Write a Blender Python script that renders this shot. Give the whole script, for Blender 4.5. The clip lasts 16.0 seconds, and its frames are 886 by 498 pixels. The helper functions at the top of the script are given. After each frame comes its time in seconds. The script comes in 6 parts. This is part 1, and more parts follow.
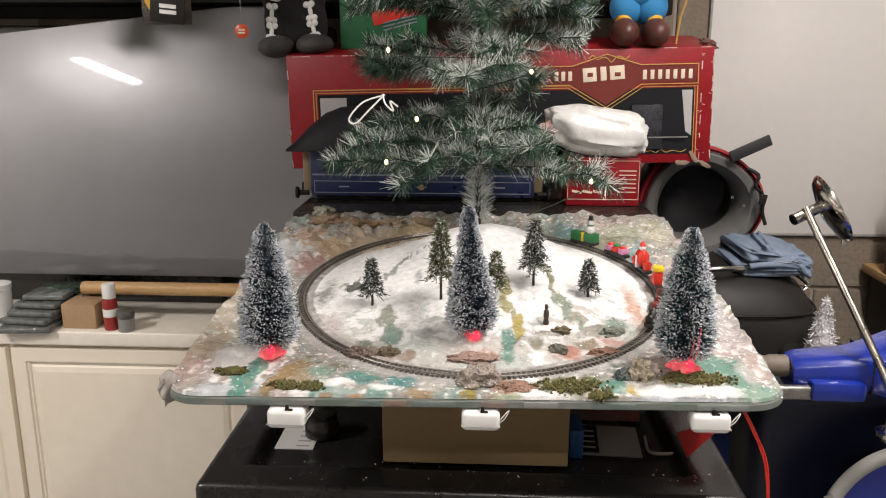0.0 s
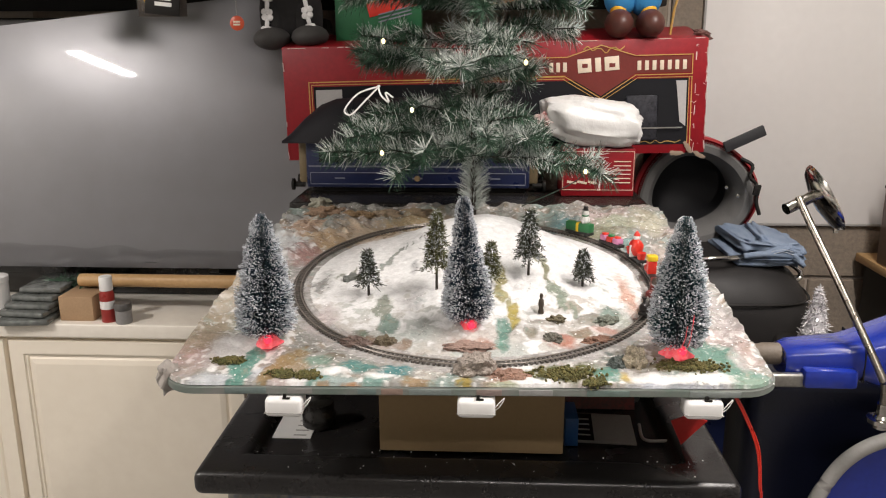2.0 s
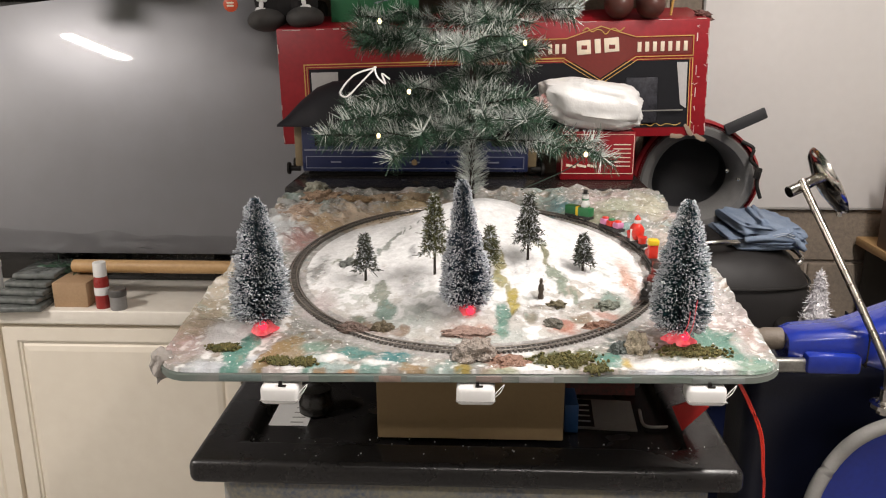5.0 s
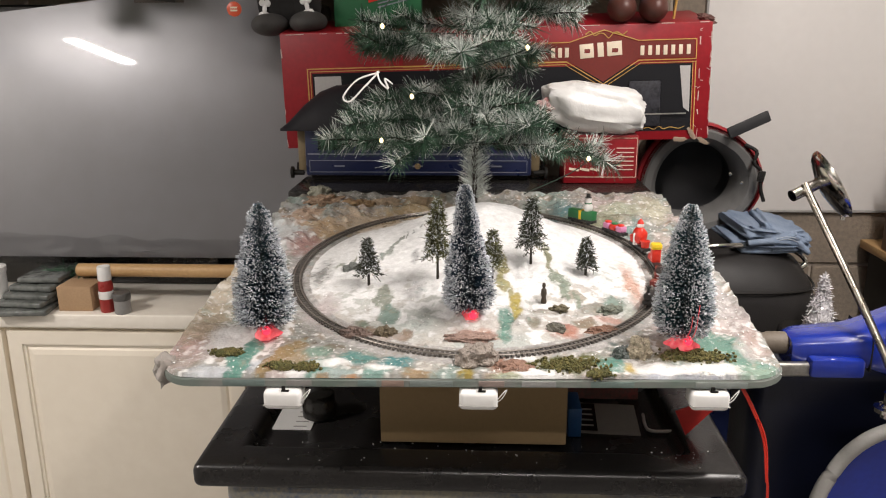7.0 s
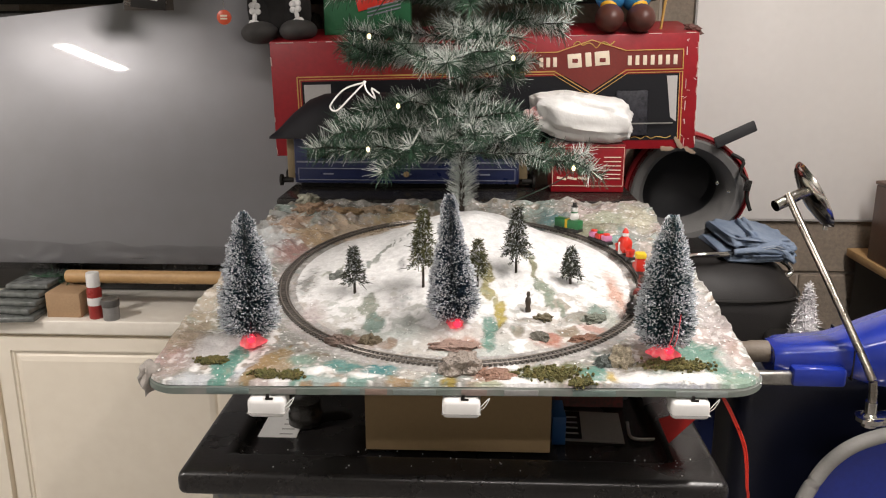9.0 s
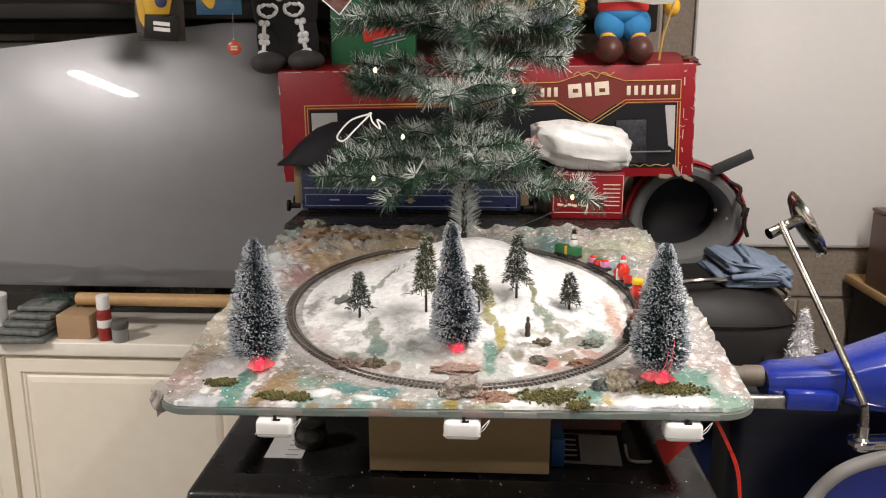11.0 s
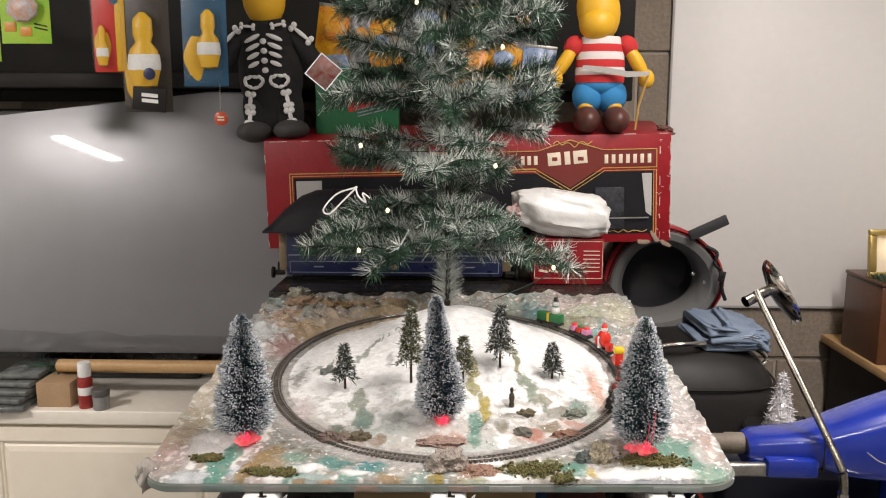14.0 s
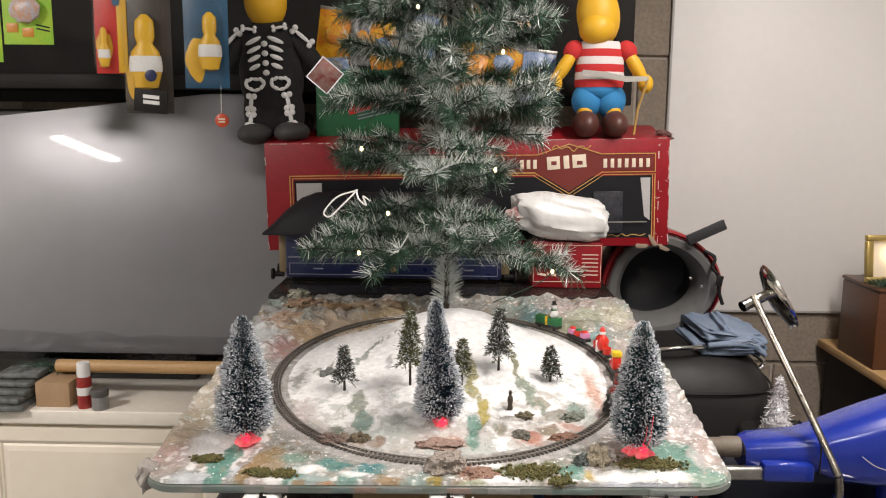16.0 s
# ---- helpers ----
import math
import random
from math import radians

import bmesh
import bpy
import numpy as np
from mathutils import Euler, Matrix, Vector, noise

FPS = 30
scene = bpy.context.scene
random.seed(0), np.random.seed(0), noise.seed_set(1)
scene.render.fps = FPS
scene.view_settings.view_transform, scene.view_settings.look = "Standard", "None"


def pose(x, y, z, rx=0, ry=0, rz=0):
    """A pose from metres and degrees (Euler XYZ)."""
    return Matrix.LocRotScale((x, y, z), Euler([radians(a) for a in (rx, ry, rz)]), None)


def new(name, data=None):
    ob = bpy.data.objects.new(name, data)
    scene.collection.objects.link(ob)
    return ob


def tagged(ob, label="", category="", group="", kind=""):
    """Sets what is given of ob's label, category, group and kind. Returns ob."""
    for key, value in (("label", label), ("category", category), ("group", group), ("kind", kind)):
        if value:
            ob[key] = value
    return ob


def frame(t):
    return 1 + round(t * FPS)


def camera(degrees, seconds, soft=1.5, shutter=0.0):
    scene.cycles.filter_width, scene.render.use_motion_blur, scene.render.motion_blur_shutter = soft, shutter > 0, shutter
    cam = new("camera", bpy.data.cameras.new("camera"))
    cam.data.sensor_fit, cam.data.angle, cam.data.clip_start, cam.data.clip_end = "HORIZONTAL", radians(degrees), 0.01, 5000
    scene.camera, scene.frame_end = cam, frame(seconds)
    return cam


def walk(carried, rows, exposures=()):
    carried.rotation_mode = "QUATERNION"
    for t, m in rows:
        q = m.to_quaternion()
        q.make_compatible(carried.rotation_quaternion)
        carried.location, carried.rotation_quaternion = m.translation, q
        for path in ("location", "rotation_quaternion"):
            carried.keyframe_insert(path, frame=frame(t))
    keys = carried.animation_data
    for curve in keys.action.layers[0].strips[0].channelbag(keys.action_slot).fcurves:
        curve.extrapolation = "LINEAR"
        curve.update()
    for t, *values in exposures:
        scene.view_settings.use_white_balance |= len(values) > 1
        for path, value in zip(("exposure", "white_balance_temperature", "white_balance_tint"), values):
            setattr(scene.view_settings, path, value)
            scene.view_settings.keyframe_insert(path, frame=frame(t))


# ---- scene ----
cam = camera(57.5, 16.0, soft=1.1)
PATH = [
    (0.0, 0.0016, -0.8744, 1.51, 76.294, -0.082, 3.047),
    (0.5, -0.0017, -0.8827, 1.5082, 75.875, -0.2, 2.702),
    (1.0, 0.0065, -0.8835, 1.5095, 76.002, 0.347, 2.667),
    (1.5, 0.0077, -0.8833, 1.5116, 76.047, 0.195, 2.693),
    (2.0, 0.0034, -0.8833, 1.5087, 75.76, 0.069, 2.755),
    (2.5, 0.0035, -0.8777, 1.507, 75.381, 0.025, 2.481),
    (3.0, 0.0009, -0.8766, 1.505, 75.355, 0.11, 2.468),
    (3.5, 0.0015, -0.8744, 1.5053, 75.385, 0.152, 2.348),
    (4.0, 0.0016, -0.8657, 1.5039, 75.096, 0.089, 2.322),
    (6.5, -0.0004, -0.8644, 1.5028, 74.596, 0.294, 2.804),
    (7.0, 0.0026, -0.8653, 1.5065, 74.861, 0.3, 2.769),
    (7.5, 0.0085, -0.866, 1.5101, 75.107, 0.26, 2.703),
    (8.0, 0.0138, -0.869, 1.5094, 75.211, 0.177, 2.581),
    (8.5, 0.0144, -0.8695, 1.5109, 75.265, 0.075, 2.449),
    (10.8, 0.0185, -0.9003, 1.5168, 75.519, -0.164, 2.423),
    (11.0, 0.0189, -0.9064, 1.5273, 76.861, -0.134, 2.731),
    (11.5, 0.0178, -0.923, 1.5378, 78.857, -0.161, 2.104),
    (12.0, 0.018, -0.9278, 1.5508, 80.512, -0.182, 2.249),
    (12.5, 0.0178, -0.9261, 1.5508, 80.654, -0.433, 2.27),
    (13.0, 0.0151, -0.9246, 1.5536, 80.84, -0.5, 2.365),
    (13.5, 0.0156, -0.926, 1.5551, 80.546, -0.019, 1.564),
    (14.0, 0.0145, -0.9241, 1.5576, 80.713, -0.13, 1.354),
    (14.5, 0.0127, -0.9261, 1.5584, 80.741, -0.253, 1.242),
    (15.0, 0.0132, -0.9285, 1.5604, 80.745, -0.496, 1.089),
    (15.5, 0.0078, -0.9313, 1.5597, 80.852, -0.631, 1.147),
    (16.0, 0.0119, -0.9316, 1.5611, 80.842, -0.514, 1.269),
]
walk(cam, [(t, pose(x, y, z, rx, ry, rz)) for t, x, y, z, rx, ry, rz in PATH])

# ---- light: two fluorescent battens under the garage ceiling and an added fill ----
world = bpy.data.worlds.new("garage_world")
scene.world = world
world.use_nodes = True
world.node_tree.nodes["Background"].inputs[0].default_value = (0.9, 0.95, 1.0, 1)
world.node_tree.nodes["Background"].inputs[1].default_value = 0.05
scene.view_settings.exposure = 0.0


def lamp(x, y, z, sx, sy, watts, colour=(1.0, 0.93, 0.885)):
    data = bpy.data.lights.new("tube_light", "AREA")
    data.shape, data.size, data.size_y, data.energy, data.color = "RECTANGLE", sx, sy, watts, colour
    ob = new("tube_light", data)
    ob.matrix_world = pose(x, y, z)
    return ob


# second tube placed to brighten the white board, third an added front fill
TUBES_AND_FILL = ((-1.86, -0.46, 17, 38, 0.42), (0.78, -0.15, 0, 42, 1.15), (0.3, -1.55, 90, 18, 1.15))
for lx, ly, turn, watts, long in TUBES_AND_FILL:
    lamp(lx, ly, 2.44, 0.07, long, watts).matrix_world = pose(lx, ly, 2.44, 0, 0, turn)


# ---- materials ----
def mat(name, colour, rough=0.5, metal=0.0, second=None, scale=20.0, fine=180.0, amount=0.35, bump=0.15, depth=0.002, emit=0.0, coat=0.0, spec=0.5, island=0.0):
    m = bpy.data.materials.new(name)
    m.use_nodes = True
    nt = m.node_tree
    b = nt.nodes["Principled BSDF"]
    b.inputs["Roughness"].default_value = rough
    b.inputs["Metallic"].default_value = metal
    b.inputs["Coat Weight"].default_value = coat
    b.inputs["Specular IOR Level"].default_value = spec
    second = second or tuple(c * 0.6 for c in colour)
    tc = nt.nodes.new("ShaderNodeTexCoord")
    n1 = nt.nodes.new("ShaderNodeTexNoise")
    n1.inputs["Scale"].default_value, n1.inputs["Detail"].default_value = scale, 5
    n2 = nt.nodes.new("ShaderNodeTexNoise")
    n2.inputs["Scale"].default_value, n2.inputs["Detail"].default_value = fine, 3
    for n in (n1, n2):
        nt.links.new(tc.outputs["Object"], n.inputs["Vector"])
    add = nt.nodes.new("ShaderNodeMath")
    add.operation = "MULTIPLY"
    nt.links.new(n1.outputs["Fac"], add.inputs[0])
    nt.links.new(n2.outputs["Fac"], add.inputs[1])
    ramp = nt.nodes.new("ShaderNodeMapRange")
    ramp.inputs[1].default_value, ramp.inputs[2].default_value = 0.12, 0.42
    ramp.inputs[3].default_value, ramp.inputs[4].default_value = amount, 0.0
    nt.links.new(add.outputs[0], ramp.inputs[0])
    mix = nt.nodes.new("ShaderNodeMix")
    mix.data_type = "RGBA"
    mix.inputs[6].default_value = (*colour, 1)
    mix.inputs[7].default_value = (*second, 1)
    nt.links.new(ramp.outputs[0], mix.inputs[0])
    last = mix.outputs[2]
    if island:
        geo = nt.nodes.new("ShaderNodeNewGeometry")
        hsv = nt.nodes.new("ShaderNodeHueSaturation")
        r2 = nt.nodes.new("ShaderNodeMapRange")
        r2.inputs[3].default_value, r2.inputs[4].default_value = 1 - island, 1 + island
        nt.links.new(geo.outputs["Random Per Island"], r2.inputs[0])
        nt.links.new(r2.outputs[0], hsv.inputs["Value"])
        nt.links.new(last, hsv.inputs["Color"])
        last = hsv.outputs["Color"]
    nt.links.new(last, b.inputs["Base Color"])
    rr = nt.nodes.new("ShaderNodeMapRange")
    rr.inputs[3].default_value, rr.inputs[4].default_value = max(0.02, rough - 0.08), min(1, rough + 0.1)
    nt.links.new(n1.outputs["Fac"], rr.inputs[0])
    nt.links.new(rr.outputs[0], b.inputs["Roughness"])
    if bump:
        bp = nt.nodes.new("ShaderNodeBump")
        bp.inputs["Strength"].default_value, bp.inputs["Distance"].default_value = bump, depth
        nt.links.new(n2.outputs["Fac"], bp.inputs["Height"])
        nt.links.new(bp.outputs["Normal"], b.inputs["Normal"])
    if emit:
        b.inputs["Emission Color"].default_value = (*colour, 1)
        b.inputs["Emission Strength"].default_value = emit
    return m


def clear(name, colour=(1, 1, 1), rough=0.05, weight=0.9):
    m = bpy.data.materials.new(name)
    m.use_nodes = True
    nt = m.node_tree
    nt.nodes.clear()
    out = nt.nodes.new("ShaderNodeOutputMaterial")
    mx = nt.nodes.new("ShaderNodeMixShader")
    tr = nt.nodes.new("ShaderNodeBsdfTransparent")
    gl = nt.nodes.new("ShaderNodeBsdfGlossy")
    tr.inputs[0].default_value = (*colour, 1)
    gl.inputs["Roughness"].default_value = rough
    mx.inputs[0].default_value = 1 - weight
    nt.links.new(tr.outputs[0], mx.inputs[1])
    nt.links.new(gl.outputs[0], mx.inputs[2])
    nt.links.new(mx.outputs[0], out.inputs[0])
    return m


BLOCK = mat("concrete_block", (0.31, 0.25, 0.19), 0.9, second=(0.16, 0.135, 0.11), scale=9, fine=90, amount=0.7, bump=0.6, depth=0.004)
MORTAR = mat("mortar", (0.42, 0.36, 0.3), 0.95, second=(0.22, 0.2, 0.17), scale=14, fine=160, bump=0.5)
WHITEBOARD = mat("white_board", (0.8, 0.77, 0.74), 0.45, second=(0.72, 0.69, 0.66), scale=3, fine=40, amount=0.35, bump=0.02)
CONCRETE = mat("concrete_floor", (0.28, 0.27, 0.26), 0.8, second=(0.18, 0.17, 0.16), scale=4, fine=60, amount=0.6, bump=0.3)
PLASTER = mat("white_ceiling", (0.75, 0.74, 0.71), 0.9, second=(0.66, 0.65, 0.62), scale=3, fine=60, amount=0.4)
CREAM = mat("cream_cabinet_paint", (0.86, 0.79, 0.67), 0.42, second=(0.74, 0.66, 0.54), scale=2.2, fine=24, amount=0.4, bump=0.05)
CREAM_TOP = mat("cream_worktop", (0.85, 0.8, 0.71), 0.33, second=(0.7, 0.64, 0.55), scale=4, fine=50, amount=0.4, bump=0.04)
GREYFILM = mat("grey_satin_film", (0.2, 0.2, 0.212), 0.36, metal=0.3, coat=0.8, second=(0.17, 0.166, 0.17), scale=2.5, fine=14, amount=0.5, bump=0.05, depth=0.004, spec=0.6)
BLACKGLOSS = mat("black_gloss", (0.012, 0.011, 0.01), 0.22, second=(0.03, 0.026, 0.022), scale=8, fine=60, bump=0.04)
BLACKMATT = mat("black_stain", (0.01, 0.009, 0.008), 0.6, second=(0.018, 0.015, 0.012), scale=8, fine=70, bump=0.1, spec=0.25)
TOTE = mat("black_tote_plastic", (0.009, 0.008, 0.008), 0.26, second=(0.03, 0.028, 0.027), scale=10, fine=200, amount=0.6, bump=0.06)
CARD = mat("brown_cardboard", (0.29, 0.2, 0.1), 0.85, second=(0.24, 0.16, 0.08), scale=9, fine=120, amount=0.5, bump=0.15)
RED = mat("red_printed_card", (0.27, 0.008, 0.014), 0.4, spec=0.3, second=(0.17, 0.006, 0.01), scale=14, fine=90, amount=0.6, bump=0.08)
DKRED = mat("dark_red_print", (0.16, 0.018, 0.012), 0.4, second=(0.1, 0.012, 0.01), scale=20)
GOLD = mat("gold_print", (0.55, 0.33, 0.09), 0.45, second=(0.4, 0.22, 0.06), bump=0)
IVORY = mat("ivory_print", (0.72, 0.62, 0.48), 0.5, second=(0.6, 0.5, 0.38), bump=0)
WORN = mat("bare_card_edge", (0.36, 0.27, 0.2), 0.9, second=(0.22, 0.15, 0.11), bump=0.2)
# coach's own navy; on the scooter's rear body it stands for shaded blue
NAVY = mat("navy_coach_and_shaded_body", (0.012, 0.018, 0.06), 0.28, second=(0.02, 0.026, 0.075), scale=18, fine=200, bump=0.03)
ROOF = mat("coach_roof_black", (0.016, 0.015, 0.018), 0.6, second=(0.02, 0.02, 0.023), scale=20, fine=300, bump=0.1, spec=0.2)
WHITEPL = mat("white_plastic", (0.8, 0.79, 0.77), 0.3, second=(0.7, 0.69, 0.66), scale=30, fine=200, amount=0.3, bump=0.02)
BLUEPL = mat("blue_scooter_paint", (0.011, 0.03, 0.28), 0.22, second=(0.008, 0.02, 0.2), scale=9, fine=120, amount=0.5, bump=0.02, coat=0.5)
CHROME = mat("chrome", (0.72, 0.7, 0.66), 0.12, metal=1.0, second=(0.3, 0.27, 0.23), scale=40, fine=300, amount=0.5, bump=0.03)
ALLOY = mat("dull_alloy", (0.5, 0.49, 0.46), 0.38, metal=1.0, second=(0.28, 0.26, 0.23), scale=40, fine=250, amount=0.6, bump=0.1)
SEAT = mat("black_vinyl", (0.013, 0.0115, 0.011), 0.5, spec=0.3, second=(0.022, 0.02, 0.019), scale=18, fine=400, amount=0.5, bump=0.25)
TRIM = mat("grey_rubber_trim", (0.36, 0.35, 0.33), 0.5, second=(0.24, 0.22, 0.2), scale=20, bump=0.1)
WOOD = mat("pale_wood", (0.52, 0.33, 0.15), 0.5, second=(0.36, 0.2, 0.08), scale=12, fine=120, amount=0.5, bump=0.15)
DKWOOD = mat("dark_varnished_wood", (0.11, 0.04, 0.015), 0.35, second=(0.05, 0.018, 0.008), scale=14, fine=120, amount=0.6, bump=0.08)


# ---- building helpers ----
def finish(name, bm, material, parent=None, label="", smooth=True, soft=False):
    me = bpy.data.meshes.new(name)
    bm.to_mesh(me)
    bm.free()
    for m in (material if isinstance(material, (list, tuple)) else [material]):
        me.materials.append(m)
    if smooth:
        me.shade_smooth()
        if not soft:
            me.set_sharp_from_angle(angle=radians(38))
    ob = new(name, me)
    if parent is not None:
        ob.parent = parent
    if label:
        tagged(ob, label)
    return ob


def part(name, bm, material, parent, label="", smooth=True, soft=False):
    return finish(name, bm, material, parent, label, smooth, soft)


def thing(name, label, category, m=None, group="", kind=""):
    ob = new(name)
    ob.empty_display_size = 0.05
    if m is not None:
        ob.matrix_basis = m
    return tagged(ob, label, category, group, kind)


def box(sx, sy, sz, at=(0, 0, 0), turn=(0, 0, 0), bevel=0.0, seg=2, bm=None):
    """A box with its middle at `at`; bevelled edges."""
    b = bmesh.new()
    bmesh.ops.create_cube(b, size=1, matrix=Matrix.Diagonal((sx, sy, sz, 1)))
    if bevel:
        bmesh.ops.bevel(b, geom=b.edges[:], offset=bevel, segments=seg, profile=0.5, affect="EDGES")
    return join(bm, b, pose(*at, *turn))


def join(bm, b, m):
    bmesh.ops.transform(b, matrix=m, verts=b.verts[:])
    if bm is None:
        return b
    me = bpy.data.meshes.new("tmp")
    b.to_mesh(me)
    b.free()
    bm.from_mesh(me)
    bpy.data.meshes.remove(me)
    return bm


def lathe(profile, n=24, at=(0, 0, 0), turn=(0, 0, 0), bm=None, caps=True, mi=0):
    """A solid of revolution about z from (radius, height) pairs."""
    b = bmesh.new()
    rings = []
    for r, z in profile:
        rings.append([b.verts.new((max(r, 1e-5) * math.cos(2 * math.pi * i / n), max(r, 1e-5) * math.sin(2 * math.pi * i / n), z)) for i in range(n)])
    for a, c in zip(rings, rings[1:]):
        for i in range(n):
            b.faces.new((a[i], a[(i + 1) % n], c[(i + 1) % n], c[i]))
    if caps:
        b.faces.new(rings[0][::-1])
        b.faces.new(rings[-1])
    bmesh.ops.recalc_face_normals(b, faces=b.faces[:])
    for f in b.faces:
        f.material_index = mi
    return join(bm, b, pose(*at, *turn))


def smooth_path(pts, n=8, closed=False):
    """Catmull-Rom points through pts."""
    pts = [Vector(p) for p in pts]
    out = []
    k = len(pts)
    for i in range(k if closed else k - 1):
        p0, p1, p2, p3 = (pts[(i - 1) % k], pts[i], pts[(i + 1) % k], pts[(i + 2) % k]) if closed else (pts[max(i - 1, 0)], pts[i], pts[i + 1], pts[min(i + 2, k - 1)])
        for j in range(n):
            t = j / n
            out.append(0.5 * ((2 * p1) + (p2 - p0) * t + (2 * p0 - 5 * p1 + 4 * p2 - p3) * t * t + (3 * p1 - p0 - 3 * p2 + p3) * t ** 3))
    if not closed:
        out.append(pts[-1])
    return out


def tube(pts, radius, n=8, closed=False, bm=None, taper=None):
    """A round bar along pts; radius may taper to `taper`."""
    b = bmesh.new()
    k = len(pts)
    rings = []
    for i, p in enumerate(pts):
        p = Vector(p)
        a, c = (Vector(pts[(i - 1) % k]), Vector(pts[(i + 1) % k])) if closed else (Vector(pts[max(i - 1, 0)]), Vector(pts[min(i + 1, k - 1)]))
        d = (c - a).normalized()
        u = d.cross(Vector((0, 0, 1)) if abs(d.z) < 0.9 else Vector((0, 1, 0))).normalized()
        v = d.cross(u)
        r = radius if taper is None else radius + (taper - radius) * i / max(1, k - 1)
        rings.append([b.verts.new(p + r * (math.cos(2 * math.pi * j / n) * u + math.sin(2 * math.pi * j / n) * v)) for j in range(n)])
    pairs = list(zip(rings, rings[1:])) + ([(rings[-1], rings[0])] if closed else [])
    for a, c in pairs:
        for j in range(n):
            b.faces.new((a[j], a[(j + 1) % n], c[(j + 1) % n], c[j]))
    if not closed:
        b.faces.new(rings[0][::-1])
        b.faces.new(rings[-1])
    bmesh.ops.recalc_face_normals(b, faces=b.faces[:])
    return join(bm, b, Matrix())


def prism(outline, y0, y1, bevel=0.0, bm=None, m=None):
    """An outline in x and z, pulled from y0 to y1."""
    b = bmesh.new()
    front = b.faces.new([b.verts.new((x, y0, z)) for x, z in outline])
    ext = bmesh.ops.extrude_face_region(b, geom=[front])
    bmesh.ops.translate(b, vec=(0, y1 - y0, 0), verts=[v for v in ext["geom"] if isinstance(v, bmesh.types.BMVert)])
    bmesh.ops.recalc_face_normals(b, faces=b.faces[:])
    if bevel:
        bmesh.ops.bevel(b, geom=b.edges[:], offset=bevel, segments=2, profile=0.5, affect="EDGES")
    return join(bm, b, m or Matrix())


def lump(radius, squash=(1, 1, 1), rough=0.3, freq=2.0, sub=3, seed=0, bm=None, m=None):
    """An uneven lump: a sphere pushed about by noise."""
    b = bmesh.new()
    bmesh.ops.create_icosphere(b, subdivisions=sub, radius=1)
    off = Vector((seed * 3.7, seed * 1.3, seed * 7.1))
    for v in b.verts:
        k = 1 + rough * noise.noise(v.co * freq + off) + 0.4 * rough * noise.noise(v.co * freq * 2.7 + off)
        v.co = Vector((v.co.x * squash[0], v.co.y * squash[1], v.co.z * squash[2])) * k * radius
    return join(bm, b, m or Matrix())


def words(body, size, material, parent, m, name="lettering", squeeze=1.0, thick=0.0004):
    """Raised print in the built-in font, turned to a mesh."""
    cu = bpy.data.curves.new(name, "FONT")
    cu.body, cu.size, cu.extrude, cu.align_x, cu.align_y = body, size, thick, "CENTER", "CENTER"
    tmp = bpy.data.objects.new(name, cu)
    scene.collection.objects.link(tmp)
    dg = bpy.context.evaluated_depsgraph_get()
    me = bpy.data.meshes.new_from_object(tmp.evaluated_get(dg))
    bpy.data.objects.remove(tmp)
    me.name = name
    me.materials.clear()
    me.materials.append(material)
    ob = new(name, me)
    ob.parent = parent
    ob.matrix_basis = m @ Matrix.Diagonal((squeeze, 1, 1, 1))
    return ob


# ---- the garage ----
def slab(name, sx, sy, sz, at, material, label, category):
    ob = finish(name, box(sx, sy, sz), material, smooth=False)
    ob.matrix_basis = pose(*at)
    return tagged(ob, label, category, kind="structure")


WALL_Y = 1.45
slab("floor", 5.4, 5.6, 0.1, (0.2, -1.2, -0.05), CONCRETE, "grey concrete garage floor with old stains", "floor")
slab("ceiling", 5.4, 5.6, 0.1, (0.2, -1.2, 2.6), PLASTER, "plain white garage ceiling with fluorescent battens", "ceiling")
slab("wall_west", 0.1, 5.6, 2.55, (-2.45, -1.2, 1.275), PLASTER, "plain painted garage side wall", "wall")
slab("wall_east", 0.1, 5.6, 2.55, (2.85, -1.2, 1.275), PLASTER, "plain painted garage side wall beside scooter", "wall")
slab("wall_south", 5.2, 0.1, 2.55, (0.2, -3.95, 1.275), PLASTER, "plain painted garage wall behind the walkway", "wall")
north = slab("wall_north", 5.2, 0.1, 2.55, (0.2, WALL_Y + 0.062, 1.275), MORTAR, "bare concrete block wall with pale mortar joints", "wall")

# the third batten only houses the added fill light
for bx, by, turn, watts, long in TUBES_AND_FILL:
    lt = thing("fluorescent_batten", "white fluorescent batten added under the ceiling, out of view", "ceiling light", pose(bx, by, 2.55, 0, 0, turn), group="battens")
    part("housing", box(0.11, long + 0.07, 0.06, (0, 0, -0.03), bevel=0.006), WHITEPL, lt)
    part("end_cap", box(0.1, 0.03, 0.05, (0, long / 2 + 0.02, -0.075), bevel=0.006), WHITEPL, lt)
    part("end_cap", box(0.1, 0.03, 0.05, (0, -long / 2 - 0.02, -0.075), bevel=0.006), WHITEPL, lt)

# ---- white board on the block wall ----
wb = thing("whiteboard", "large plain white board fixed to the block wall", "whiteboard", pose(1.61, WALL_Y - 0.006, 1.63))
part("panel", box(2.0, 0.012, 1.25, bevel=0.002), WHITEBOARD, wb)
part("edge_strip", box(0.006, 0.014, 1.25, (-1.003, 0, 0), bevel=0.001), TRIM, wb)
part("edge_strip", box(2.0, 0.014, 0.006, (0, 0, -0.628), bevel=0.001), TRIM, wb)

